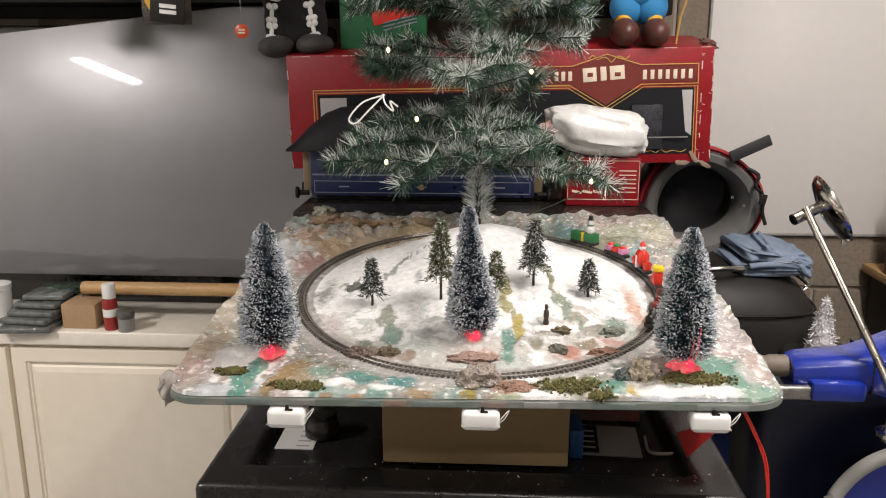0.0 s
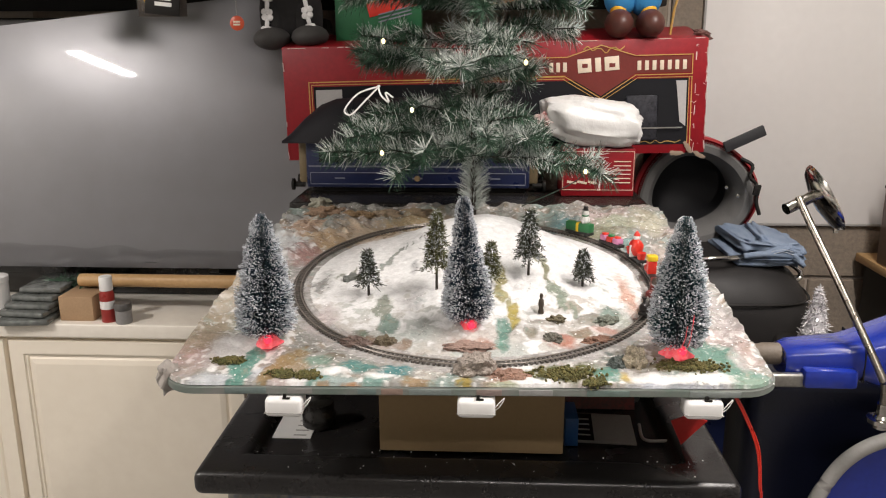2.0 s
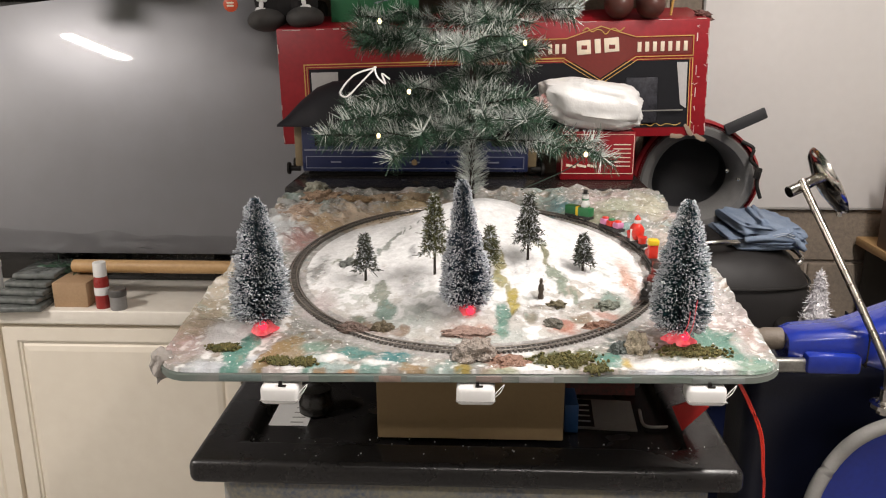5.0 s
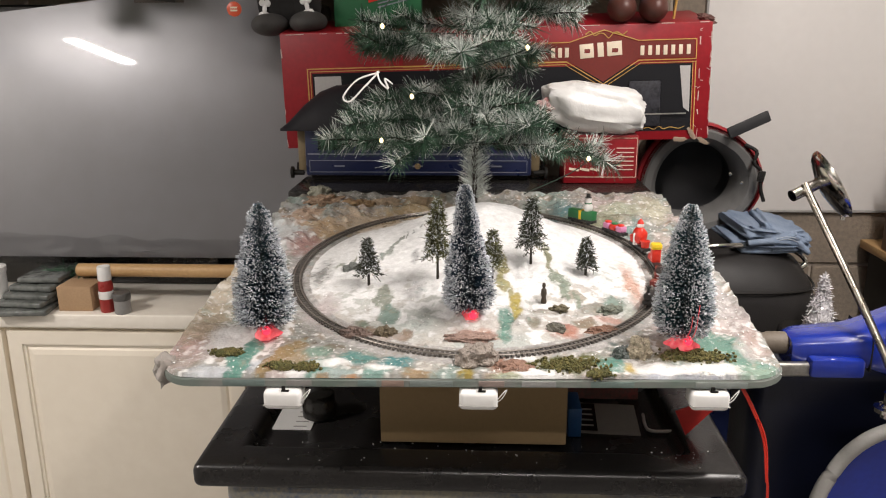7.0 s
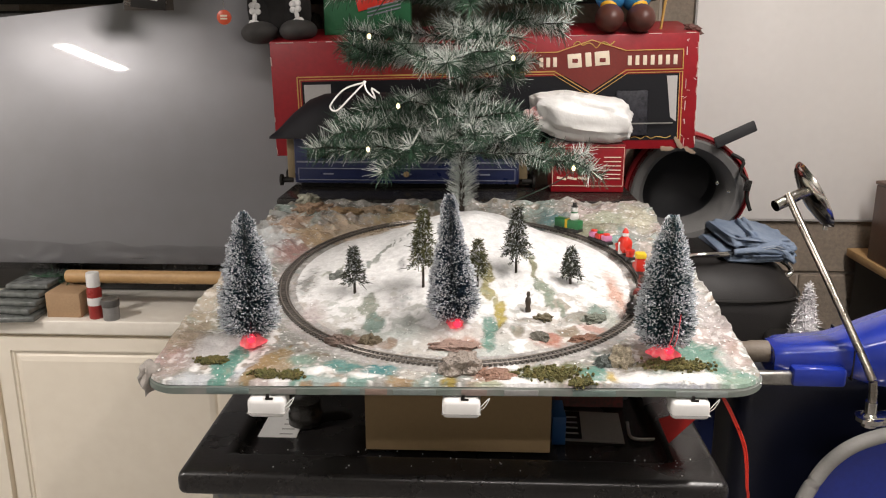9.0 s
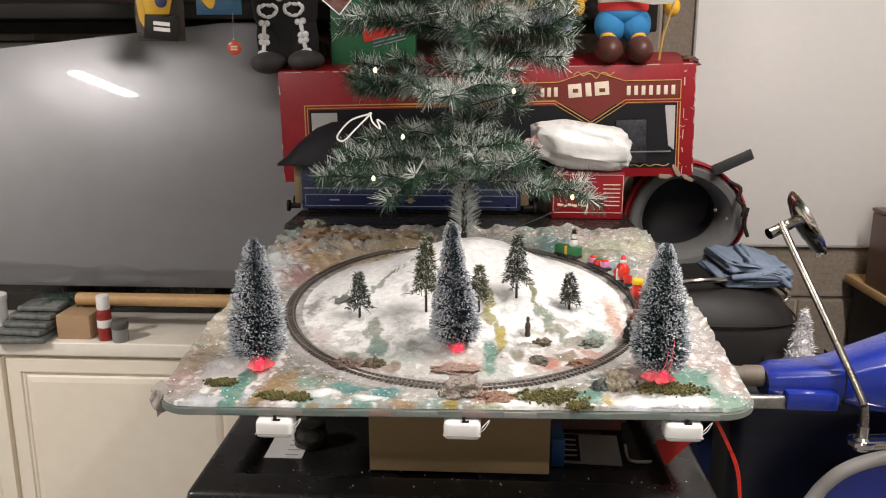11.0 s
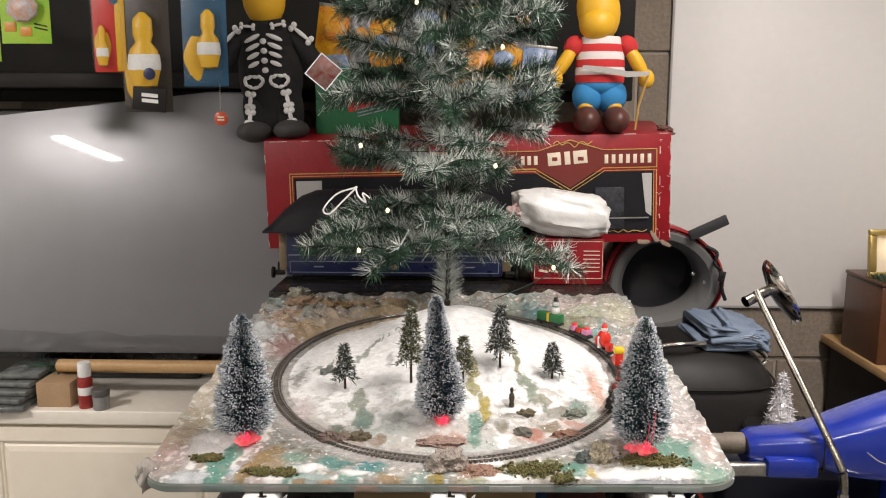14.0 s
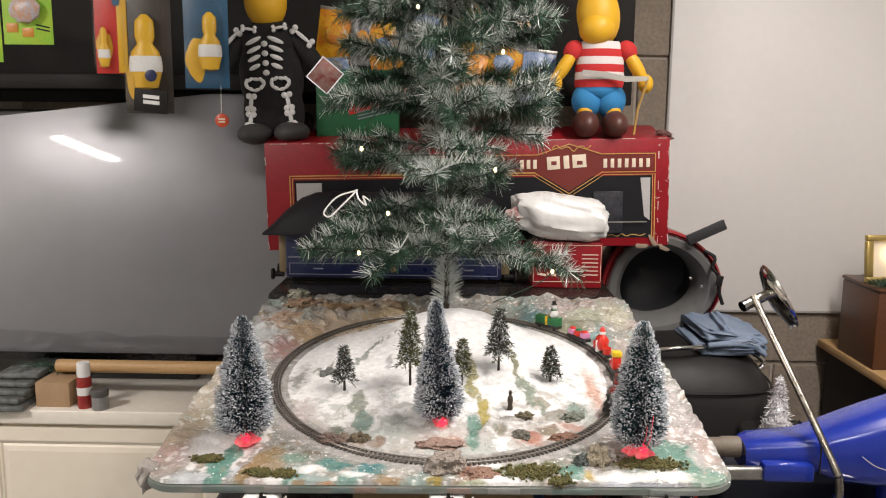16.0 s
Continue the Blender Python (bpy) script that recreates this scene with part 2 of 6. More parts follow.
# ---- cream cabinet and worktop ----
cab = thing("cabinet", "cream painted cabinet with a raised panel front", "cabinet", pose(-1.13, 0.945, 0))
part("body", box(1.24, 0.46, 0.81, (-0.07, 0.245, 0.405), bevel=0.003), CREAM, cab)
for cx in (-0.3375, 0.26):
    b = box(0.583, 0.02, 0.79, (cx, 0.006, 0.405))
    for width, push in ((0.048, 0.0), (0.003, 0.005), (0.007, 0.0), (0.003, 0.004), (0.008, -0.005), (0.018, -0.003)):
        f = min(b.faces, key=lambda q: q.calc_center_median().y + (0 if abs(q.calc_center_median().x - cx) < 0.01 else 1) + abs(q.calc_center_median().z - 0.405))
        bmesh.ops.inset_region(b, faces=[f], thickness=width, depth=-push)
    d = part("door", b, CREAM, cab, smooth=False)
wt = finish("worktop", box(1.36, 0.48, 0.036, bevel=0.004, seg=3), CREAM_TOP)
wt.matrix_basis = pose(-1.02, 1.176, 0.829)
tagged(wt, "cream worktop lying on the painted cabinet", "worktop")

# ---- big grey film-covered screen ----
tv = thing("television", "large grey television screen wrapped in satin film", "television", pose(-1.05, 1.12, 0.847))
b = bmesh.new()
cols = 40
g = []
for k in range(55):
    row = []
    for i in range(cols + 1):
        # the upper edge falls towards the far left, shaping in a dark reflection's boundary
        z = 0.10 + 0.0125 * k * (1 - 0.09 * min(1.2, max(0.0, (1.06 - 1.3 * i / cols) / 0.54)))
        row.append(b.verts.new((-0.66 + 1.3 * i / cols, 0.075 + 0.3 * (z - 0.64) + 0.22 * (z - 0.64) ** 2, z)))
    g.append(row)
for r0, r1 in zip(g, g[1:]):
    for i in range(cols):
        b.faces.new((r0[i], r0[i + 1], r1[i + 1], r1[i]))
part("screen", b, GREYFILM, tv, "grey satin screen bulging slightly")
part("casing", box(1.3, 0.16, 0.66, (-0.01, 0.22, 0.4), bevel=0.02), BLACKGLOSS, tv, "black plastic casing")
part("foot", box(0.7, 0.2, 0.09, (0, 0.16, 0.045), bevel=0.01), BLACKGLOSS, tv)

# ---- dark display cabinet behind ----
dc = thing("display_cabinet", "black stained wall cabinet hung with packaged toys", "cabinet", pose(-0.6, 1.42, 1.6))
part("back_panel", box(2.1, 0.02, 0.9, (-0.05, 0.008, 0.45), bevel=0.002), BLACKMATT, dc)
part("side_post", box(0.05, 0.2, 0.9, (1.035, -0.08, 0.45), bevel=0.004), BLACKMATT, dc)
part("bottom_rail", box(2.1, 0.22, 0.04, (-0.05, -0.1, 0.05), bevel=0.006), BLACKMATT, dc)

# ---- black bench behind the layout ----
tb = thing("back_bench", "black topped bench carrying boxes and model coach", "bench", pose(-0.02, 0.98, 0))
part("top", box(0.74, 0.48, 0.03, (-0.005, 0, 1.177), bevel=0.006), BLACKGLOSS, tb)
for lx in (-0.345, 0.335):
    for ly in (-0.2, 0.2):
        part("leg", box(0.05, 0.05, 1.163, (lx, ly, 0.5815), bevel=0.004), BLACKMATT, tb)

# ---- long red train set box ----
BOXY, BOXZ, ROLL = 0.957, 1.258, -1.45
bh = thing("train_set_box", "worn red train set box with window and gold lettering", "box", pose(0.03, BOXY, BOXZ + 0.002, -1.7, ROLL, 0))
b = box(0.945, 0.2, 0.252, (0, 0.1, 0.126), bevel=0.002)
for v in b.verts:  # the crushed lid stands up towards the back
    if v.co.z > 0.2:
        v.co.z += 0.034 * max(0, v.co.y) / 0.2 + 0.002 * math.sin(v.co.x * 9)
part("carton", b, RED, bh)

# ---- tote and cardboard under the layout ----
tote = thing("storage_tote", "glossy black plastic storage tote with recessed lid", "tote", pose(-0.017, 0.455, 0))
b = box(0.75, 0.71, 0.036, (0, 0, 0.919))
f = max(b.faces, key=lambda q: q.calc_center_median().z)
bmesh.ops.inset_region(b, faces=[f], thickness=0.09, depth=0)
bmesh.ops.inset_region(b, faces=[f], thickness=0.012, depth=-0.016)
bmesh.ops.bevel(b, geom=[e for e in b.edges if len(e.link_faces) == 2 and e.calc_face_angle(0) > 0.5], offset=0.012, segments=5, profile=0.5, affect="EDGES")
part("lid", b, TOTE, tote, "black lid with raised rounded rim")
part("tub", box(0.69, 0.65, 0.905, (0, 0, 0.4525), bevel=0.03, seg=3), mat("grey_patterned_wrap", (0.12, 0.14, 0.2), 0.5, second=(0.4, 0.36, 0.24), scale=12, amount=0.8), tote, "grey patterned tub sides")
cb = thing("cardboard_box", "plain brown cardboard carton propping up the layout", "box", pose(-0.008, 0.178, 0.937))
part("carton", box(0.265, 0.3, 0.176, (0, 0.15, 0.088), (0.8, 0, 0), bevel=0.002), CARD, cb)
part("corner_wear", box(0.004, 0.003, 0.03, (0.1315, 0.0, 0.11), (0, 6, 0), bevel=0.001), IVORY, cb)
part("prop", box(0.2, 0.08, 0.235, (0, 0.36, 0.1), bevel=0.002), CARD, cb)
pr = thing("paper_sheet", "white printed slip of paper lying on tote", "paper", pose(-0.285, 0.265, 0.9215))
part("sheet", box(0.06, 0.1, 0.001, (0, 0.02, 0.0005)), WHITEPL, pr)
for k in range(4):
    part("printed_bar", box(0.02, 0.003, 0.0004, (0.012, -0.02 + 0.016 * k, 0.0013)), TRIM, pr)
jr = thing("black_reel", "black round plastic reel lying on tote", "reel", pose(-0.25, 0.285, 0.9215))
part("reel", lathe([(0.022, 0), (0.027, 0.003), (0.027, 0.02), (0.024, 0.024), (0.024, 0.04), (0.02, 0.042)], 26), BLACKGLOSS, jr)
bk = thing("printed_leaflet", "grey printed leaflet with black stripes on tote", "leaflet", pose(0.19, 0.29, 0.9215, 0, 0, -4))
part("sheet", box(0.11, 0.1, 0.002, (0, 0, 0.001)), mat("grey_leaflet", (0.3, 0.28, 0.26), 0.5), bk)
part("photo", box(0.04, 0.09, 0.001, (-0.028, 0, 0.0028)), BLACKGLOSS, bk)
for k in range(4):
    part("printed_bar", box(0.03, 0.004, 0.0006, (-0.028, -0.03 + 0.018 * k, 0.0036)), TRIM, bk)
bl = thing("blue_carton", "small blue printed carton standing beside cardboard", "box", pose(0.142, 0.26, 0.9215))
part("carton", box(0.02, 0.06, 0.045, (0, 0, 0.0225), bevel=0.001), mat("blue_print", (0.02, 0.1, 0.3), 0.4), bl)
rc = thing("red_leaflet", "red and brown printed card leaning under layout", "card", pose(0.2, 0.36, 0.9215, -25, 0, 0))
part("card", box(0.12, 0.002, 0.075, (0, 0, 0.038)), mat("red_brown_print", (0.22, 0.03, 0.025), 0.4, second=(0.05, 0.03, 0.02), scale=30, amount=0.9), rc)
b = bmesh.new()
rnd = random.Random(11)
for k in range(40):
    s = rnd.uniform(0.0006, 0.0016)
    box(s, s * rnd.uniform(0.6, 1.6), s, (rnd.uniform(-0.34, 0.34), rnd.uniform(-0.335, -0.28), 0.9372), (0, 0, rnd.uniform(0, 90)), bm=b)
tagged(part("dust_specks", b, WHITEPL, tote), kind="stuff")
rt = thing("red_tag", "bright red folded paper tag beside battery box", "tag", pose(0.305, 0.21, 0.957, 8, 20, 6))
part("tag", prism([(-0.03, 0.012), (0.002, -0.02), (0.02, 0.03), (-0.01, 0.03)], -0.001, 0.001), mat("red_paper", (0.5, 0.02, 0.015), 0.6), rt)
cl = thing("metal_clip", "small bent metal clip lying on tote", "clip", pose(0.268, 0.25, 0.9215))
part("wire", tube(smooth_path([(-0.012, 0.05, 0.004), (-0.014, 0.0, 0.004), (0.014, -0.005, 0.004), (0.03, 0.0, 0.003)], 5), 0.0025, 6), ALLOY, cl)

# ---- the model railway board ----
SLOPE = 0.09
CX, CY, RX, RY = -0.006, 0.347, 0.276, 0.291
X0, X1, Y0, Y1 = -0.384, 0.359, 0.003, 0.735


def ztop(y):
    return 1.116 + SLOPE * y


def nz(x, y, f, s):
    return noise.noise(Vector((x * f, y * f, s)))


def height(x, y):
    """Relief of the scenery over the board: the snow hill inside the loop, rocky edges outside it."""
    r = math.hypot((x - CX) / RX, (y - CY) / RY)
    n1, n2, n3 = nz(x, y, 14, 1.0), nz(x, y, 42, 5.0), nz(x, y, 110, 9.0)
    if r < 0.94:
        k = min(1, (0.94 - r) / 0.25)
        d = math.hypot((x - 0.01) / 0.26, (y - 0.50) / 0.33)
        peak = max(0, 1 - d) ** 1.35
        spur = 0.012 * math.exp(-((x + 0.03) / 0.05) ** 2 - ((y - 0.2) / 0.1) ** 2)
        front = 1.0 if y < 0.24 else 0.3 + 0.7 * max(0.0, (0.34 - y) / 0.1)
        return (0.05 * peak + spur + 0.005 + front * (0.005 * n1 + 0.004 * n2 + 0.002 * n3 + 0.004 * (0.4 - abs(nz(x, y, 50, 91))))) * k
    if r > 1.07:
        k = min(1, (r - 1.07) / 0.1)
        side = min(1.0, max(0.0, (y - 0.06) / 0.14)) if abs(x) > 0.2 else min(1.0, max(0.0, (y - 0.5) / 0.1))
        f1, f2 = noise.voronoi(Vector((x * 21, y * 27, 2.0)))[0][:2]
        chunk = (1.0 if x < 0.02 and y > 0.52 else 0.15) * min(1.0, (f2 - f1) * 2.4) * (0.35 + 0.65 * abs(noise.cell(Vector((x * 24, y * 30, 4.0)))))
        crease = 0.5 - abs(nz(x + 0.012 * n1, y + 0.008 * n2, 19, 71))
        fold = 0.5 - abs(nz(x + 0.005 * n2, y, 42, 73))
        h = side * (0.004 + 0.006 * n1 + 0.007 * chunk + 0.014 * crease + 0.008 * fold - 0.004)
        return k * (max(h, 0) + 0.003 + 0.002 * n1 + 0.0022 * n2 + 0.0009 * n3)
    return 0.0


PATCHES = []


def patch(x, y, rx, ry, colour, edge=0.35):
    PATCHES.append((x, y, rx, ry, colour, edge))


TEAL, SNOW = (0.13, 0.29, 0.24), (0.8, 0.79, 0.78)


def streak(x0, y0, x1, y1, wide, colour, n=9):
    """A run of small overlapping patches that makes a crooked painted line."""
    for k in range(n):
        u = k / (n - 1)
        patch(x0 + (x1 - x0) * u + 0.006 * math.sin(9 * u + x0 * 40), y0 + (y1 - y0) * u, wide * (0.8 + 0.4 * math.sin(5 * u + y0)), 0.75 * abs(y1 - y0) / n + wide, colour, 0.45)


patch(-0.369, 0.080, 0.022, 0.049, (0.46, 0.30, 0.28), 0.9)
patch(-0.367, 0.146, 0.035, 0.066, (0.36, 0.30, 0.22), 0.9)
patch(-0.365, 0.020, 0.015, 0.032, (0.36, 0.30, 0.27), 0.9)
patch(-0.320, 0.082, 0.019, 0.043, (0.62, 0.60, 0.60), 0.9)
patch(-0.369, 0.266, 0.025, 0.059, (0.44, 0.38, 0.3), 0.9)
patch(-0.384, 0.411, 0.025, 0.062, (0.56, 0.53, 0.5), 0.9)
patch(-0.315, 0.002, 0.028, 0.015, (0.55, 0.57, 0.60), 0.8)
patch(-0.293, 0.083, 0.032, 0.029, SNOW, 0.8)
patch(-0.266, 0.023, 0.018, 0.014, (0.5, 0.52, 0.55), 0.9)
streak(-0.287, 0.064, -0.290, -0.010, 0.011, TEAL, 9)
streak(-0.224, 0.066, -0.256, 0.004, 0.011, (0.29, 0.21, 0.11), 9)
streak(-0.210, 0.051, -0.234, 0.017, 0.006, (0.33, 0.26, 0.17), 6)
patch(-0.192, 0.014, 0.015, 0.021, TEAL, 0.6)
patch(-0.152, 0.041, 0.021, 0.016, (0.10, 0.25, 0.23), 0.6)
patch(-0.098, 0.031, 0.019, 0.016, (0.07, 0.24, 0.25), 0.6)
patch(-0.164, 0.006, 0.027, 0.011, (0.36, 0.44, 0.42), 0.8)
patch(-0.200, 0.051, 0.015, 0.013, (0.2, 0.3, 0.24), 0.8)
patch(-0.124, 0.007, 0.015, 0.011, (0.2, 0.34, 0.3), 0.7)
patch(-0.074, 0.008, 0.017, 0.012, (0.36, 0.25, 0.14), 0.7)
patch(-0.174, 0.026, 0.023, 0.007, SNOW, 0.7)
patch(-0.115, 0.018, 0.017, 0.007, SNOW, 0.7)
patch(-0.059, 0.030, 0.020, 0.011, (0.5, 0.47, 0.43), 0.8)
patch(-0.215, 0.008, 0.011, 0.014, SNOW, 0.7)
patch(-0.185, -0.006, 0.011, 0.008, (0.4, 0.26, 0.14), 0.7)
patch(-0.149, -0.006, 0.009, 0.008, (0.42, 0.22, 0.1), 0.5)
patch(0.029, 0.034, 0.019, 0.019, (0.36, 0.19, 0.13), 0.7)
patch(-0.015, 0.009, 0.009, 0.011, (0.32, 0.24, 0.05), 0.6)
patch(0.057, 0.044, 0.019, 0.024, SNOW, 0.7)
patch(0.071, 0.015, 0.033, 0.014, SNOW, 0.7)
patch(0.028, 0.007, 0.018, 0.008, (0.4, 0.42, 0.3), 0.8)
patch(0.113, 0.040, 0.042, 0.020, (0.12, 0.13, 0.04), 0.7)
patch(0.169, 0.061, 0.010, 0.023, (0.08, 0.14, 0.13), 0.5)
patch(0.159, 0.029, 0.015, 0.021, TEAL, 0.5)
patch(0.207, 0.022, 0.039, 0.012, SNOW, 0.7)
patch(0.182, 0.048, 0.009, 0.024, (0.5, 0.48, 0.46), 0.7)
patch(0.178, 0.023, 0.008, 0.011, (0.5, 0.38, 0.12), 0.6)
patch(0.260, 0.055, 0.041, 0.012, (0.17, 0.13, 0.05), 0.7)
streak(0.286, 0.102, 0.332, 0.027, 0.019, (0.14, 0.26, 0.21), 10)
patch(0.240, 0.003, 0.058, 0.008, (0.42, 0.44, 0.49), 0.7)
patch(0.329, 0.017, 0.019, 0.019, (0.24, 0.34, 0.27), 0.6)
patch(0.277, 0.028, 0.026, 0.011, SNOW, 0.8)
patch(0.329, 0.070, 0.010, 0.024, (0.5, 0.48, 0.46), 0.8)
patch(0.340, 0.167, 0.019, 0.076, (0.42, 0.38, 0.37), 0.9)
patch(0.341, 0.101, 0.011, 0.043, (0.46, 0.36, 0.33), 0.9)
patch(0.331, 0.242, 0.018, 0.059, (0.44, 0.41, 0.4), 0.9)
patch(0.322, 0.401, 0.018, 0.059, (0.40, 0.36, 0.33), 0.9)
patch(-0.336, 0.524, 0.034, 0.117, (0.58, 0.61, 0.62), 0.8)
patch(-0.323, 0.575, 0.027, 0.049, (0.56, 0.40, 0.29), 0.5)
patch(-0.264, 0.519, 0.032, 0.046, (0.5, 0.36, 0.22), 0.5)
patch(-0.221, 0.559, 0.041, 0.048, (0.6, 0.48, 0.36), 0.6)
patch(-0.171, 0.570, 0.037, 0.042, (0.58, 0.46, 0.33), 0.6)
patch(-0.118, 0.619, 0.053, 0.044, (0.58, 0.45, 0.28), 0.7)
patch(-0.338, 0.457, 0.019, 0.054, (0.5, 0.5, 0.5), 0.9)
patch(-0.296, 0.443, 0.025, 0.041, (0.40, 0.24, 0.22), 0.9)
patch(0.154, 0.621, 0.036, 0.037, (0.13, 0.24, 0.25), 0.7)
patch(0.105, 0.628, 0.032, 0.037, (0.33, 0.38, 0.34), 0.8)
patch(0.214, 0.577, 0.047, 0.045, (0.27, 0.28, 0.19), 0.7)
patch(0.263, 0.630, 0.042, 0.037, (0.38, 0.40, 0.30), 0.8)
patch(0.319, 0.631, 0.027, 0.060, (0.46, 0.44, 0.34), 0.8)
patch(0.272, 0.502, 0.027, 0.043, (0.2, 0.31, 0.3), 0.8)
patch(0.306, 0.456, 0.021, 0.065, (0.42, 0.37, 0.33), 0.9)
patch(-0.006, 0.104, 0.029, 0.018, (0.40, 0.23, 0.17), 0.7)
patch(0.036, 0.136, 0.010, 0.039, (0.12, 0.25, 0.20), 0.5)
streak(0.027, 0.325, 0.051, 0.166, 0.007, (0.36, 0.33, 0.17), 9)
patch(0.050, 0.187, 0.007, 0.031, (0.44, 0.36, 0.10), 0.5)
patch(0.110, 0.125, 0.020, 0.019, (0.40, 0.17, 0.12), 0.7)
patch(0.139, 0.148, 0.016, 0.014, (0.24, 0.18, 0.12), 0.5)
patch(0.159, 0.195, 0.019, 0.017, (0.3, 0.29, 0.25), 0.5)
patch(0.130, 0.229, 0.016, 0.014, (0.35, 0.33, 0.27), 0.5)
patch(0.188, 0.213, 0.016, 0.022, (0.2, 0.28, 0.24), 0.5)
patch(0.086, 0.182, 0.020, 0.011, (0.33, 0.3, 0.26), 0.8)
patch(0.072, 0.146, 0.010, 0.014, (0.22, 0.2, 0.15), 0.6)
patch(0.223, 0.281, 0.013, 0.078, (0.60, 0.38, 0.30), 0.9)
patch(0.179, 0.163, 0.020, 0.014, (0.52, 0.32, 0.27), 0.9)
patch(0.206, 0.191, 0.011, 0.035, (0.42, 0.45, 0.4), 0.9)
streak(0.092, 0.409, 0.114, 0.285, 0.006, (0.30, 0.30, 0.20), 9)
streak(0.114, 0.285, 0.129, 0.217, 0.008, (0.25, 0.29, 0.23), 7)
streak(-0.144, 0.240, -0.129, 0.182, 0.010, (0.32, 0.34, 0.29), 6)
patch(-0.122, 0.155, 0.012, 0.025, (0.22, 0.31, 0.27), 0.4)
patch(-0.161, 0.131, 0.015, 0.016, (0.15, 0.18, 0.13), 0.5)
patch(-0.142, 0.121, 0.013, 0.012, (0.27, 0.19, 0.14), 0.5)
patch(-0.097, 0.106, 0.010, 0.012, (0.25, 0.18, 0.13), 0.5)
patch(-0.122, 0.103, 0.019, 0.011, (0.42, 0.36, 0.32), 0.8)
streak(-0.182, 0.324, -0.086, 0.492, 0.004, (0.36, 0.38, 0.35), 14)
streak(-0.220, 0.338, -0.185, 0.377, 0.004, (0.42, 0.43, 0.38), 6)
patch(-0.242, 0.314, 0.014, 0.048, (0.26, 0.26, 0.25), 0.9)
patch(-0.092, 0.227, 0.015, 0.037, (0.50, 0.49, 0.49), 0.9)
patch(-0.101, 0.351, 0.006, 0.026, (0.45,0.45,0.45), 0.8)
patch(-0.215, 0.189, 0.020, 0.043, (0.5, 0.44, 0.43), 0.9)
patch(-0.184, 0.127, 0.019, 0.021, (0.46, 0.42, 0.4), 0.9)


def colour_at(x, y):
    r = math.hypot((x - CX) / RX, (y - CY) / RY)
    wx, wy = x + 0.007 * nz(x, y, 40, 81), y + 0.009 * nz(x, y, 40, 85)
    a, c, d, ff = nz(wx, wy, 11, 20), nz(wx, wy, 34, 30), nz(x, y, 90, 40), nz(x, y, 200, 47)
    if r < 0.93:
        base = Vector((0.8, 0.795, 0.79))
        dirt = max(0, min(1, (c * 0.9 + d * 0.7 + ff * 0.4 + (0.3 - y) * 3.2 + (r - 0.6) * 0.8 - 0.42) * 4))
        base = base.lerp(Vector((0.42, 0.38, 0.34)).lerp(Vector((0.36, 0.39, 0.36)), max(0, min(1, 0.5 + 2 * a))), 0.75 * dirt)
    elif r < 1.08:
        base = Vector((0.4, 0.385, 0.37)) * (1 + 0.25 * d)
    else:
        base = Vector((0.33, 0.325, 0.3)) * (1 + 0.25 * ff)
        side = -0.2 if y > 0.5 else 0.2 if abs(x) > 0.25 else 0.0
        for k, tint in ((a * 1.5 - 0.2, (0.27, 0.35, 0.32)), (c * 1.5 - 0.3, (0.40, 0.32, 0.25)), (-a * 1.5 - 0.3, (0.5, 0.42, 0.40)), (c * 0.8 + d * 1.2 + ff * 0.6 - 0.34 + side, (0.72, 0.71, 0.70)), (-c * 1.6 - d - 0.5, (0.19, 0.16, 0.12))):
            base = base.lerp(Vector(tint), max(0, min(0.85, k * 1.8)))
    for px, py, rx, ry, tint, edge in PATCHES:
        if abs(x - px) > 1.9 * rx or abs(y - py) > 1.9 * ry:
            continue
        q = math.hypot((wx - px) / rx, (wy - py) / ry) / (1.4 if r > 1 else 1.25) + 0.4 * c + 0.28 * d + 0.2 * ff
        if q < 1:
            base = base.lerp(Vector(tint), min(0.92, 1.3 * (1 - q) / edge))
    return base * (1 + 0.16 * d + 0.1 * ff)


def askew(x, y):
    """Shift the front and back strips of the board: its edges run slightly askew."""
    return y + 0.022 * x * max(0.0, 1 - (y - Y0) / 0.06) + 0.04 * x * max(0.0, 1 - (Y1 - y) / 0.1)


def rounded(x, y, rad=0.045):
    """Draw a place near a front or back corner of the board in to its rounded outline."""
    for sx, ex in ((1, X1), (-1, X0)):
        for sy, ey in ((1, Y1), (-1, Y0)):
            cx, cy = ex - sx * rad, ey - sy * rad
            if (x - cx) * sx > 0 and (y - cy) * sy > 0:
                u, v = (x - cx) * sx, (y - cy) * sy
                k = max(u, v) / max(1e-6, math.hypot(u, v))
                return cx + sx * u * k, cy + sy * v * k
    return x, y


lay = thing("train_layout", "painted model railway board with rocky edges and snow", "model railway")
NX, NY = 400, 400
b = bmesh.new()
g = []
tint_layer = b.verts.layers.float_color.new("paint")
for j in range(NY + 1):
    row = []
    for i in range(NX + 1):
        x, y = rounded(X0 + (X1 - X0) * i / NX, Y0 + (Y1 - Y0) * j / NY)
        y = askew(x, y)
        rim = min(i, NX - i, j, NY - j)
        z = ztop(y) + (height(x, y) if rim else -0.001)
        wob = 0.004 * nz(x, y, 60, 3) if rim < 3 and y > 0.1 else 0.0
        v = b.verts.new((x + (wob if i in (0, 1, NX, NX - 1) else 0), y, z))
        v[tint_layer] = (*colour_at(x, y), 1)
        row.append(v)
    g.append(row)
for r0, r1 in zip(g, g[1:]):
    for i in range(NX):
        b.faces.new((r0[i], r0[i + 1], r1[i + 1], r1[i]))


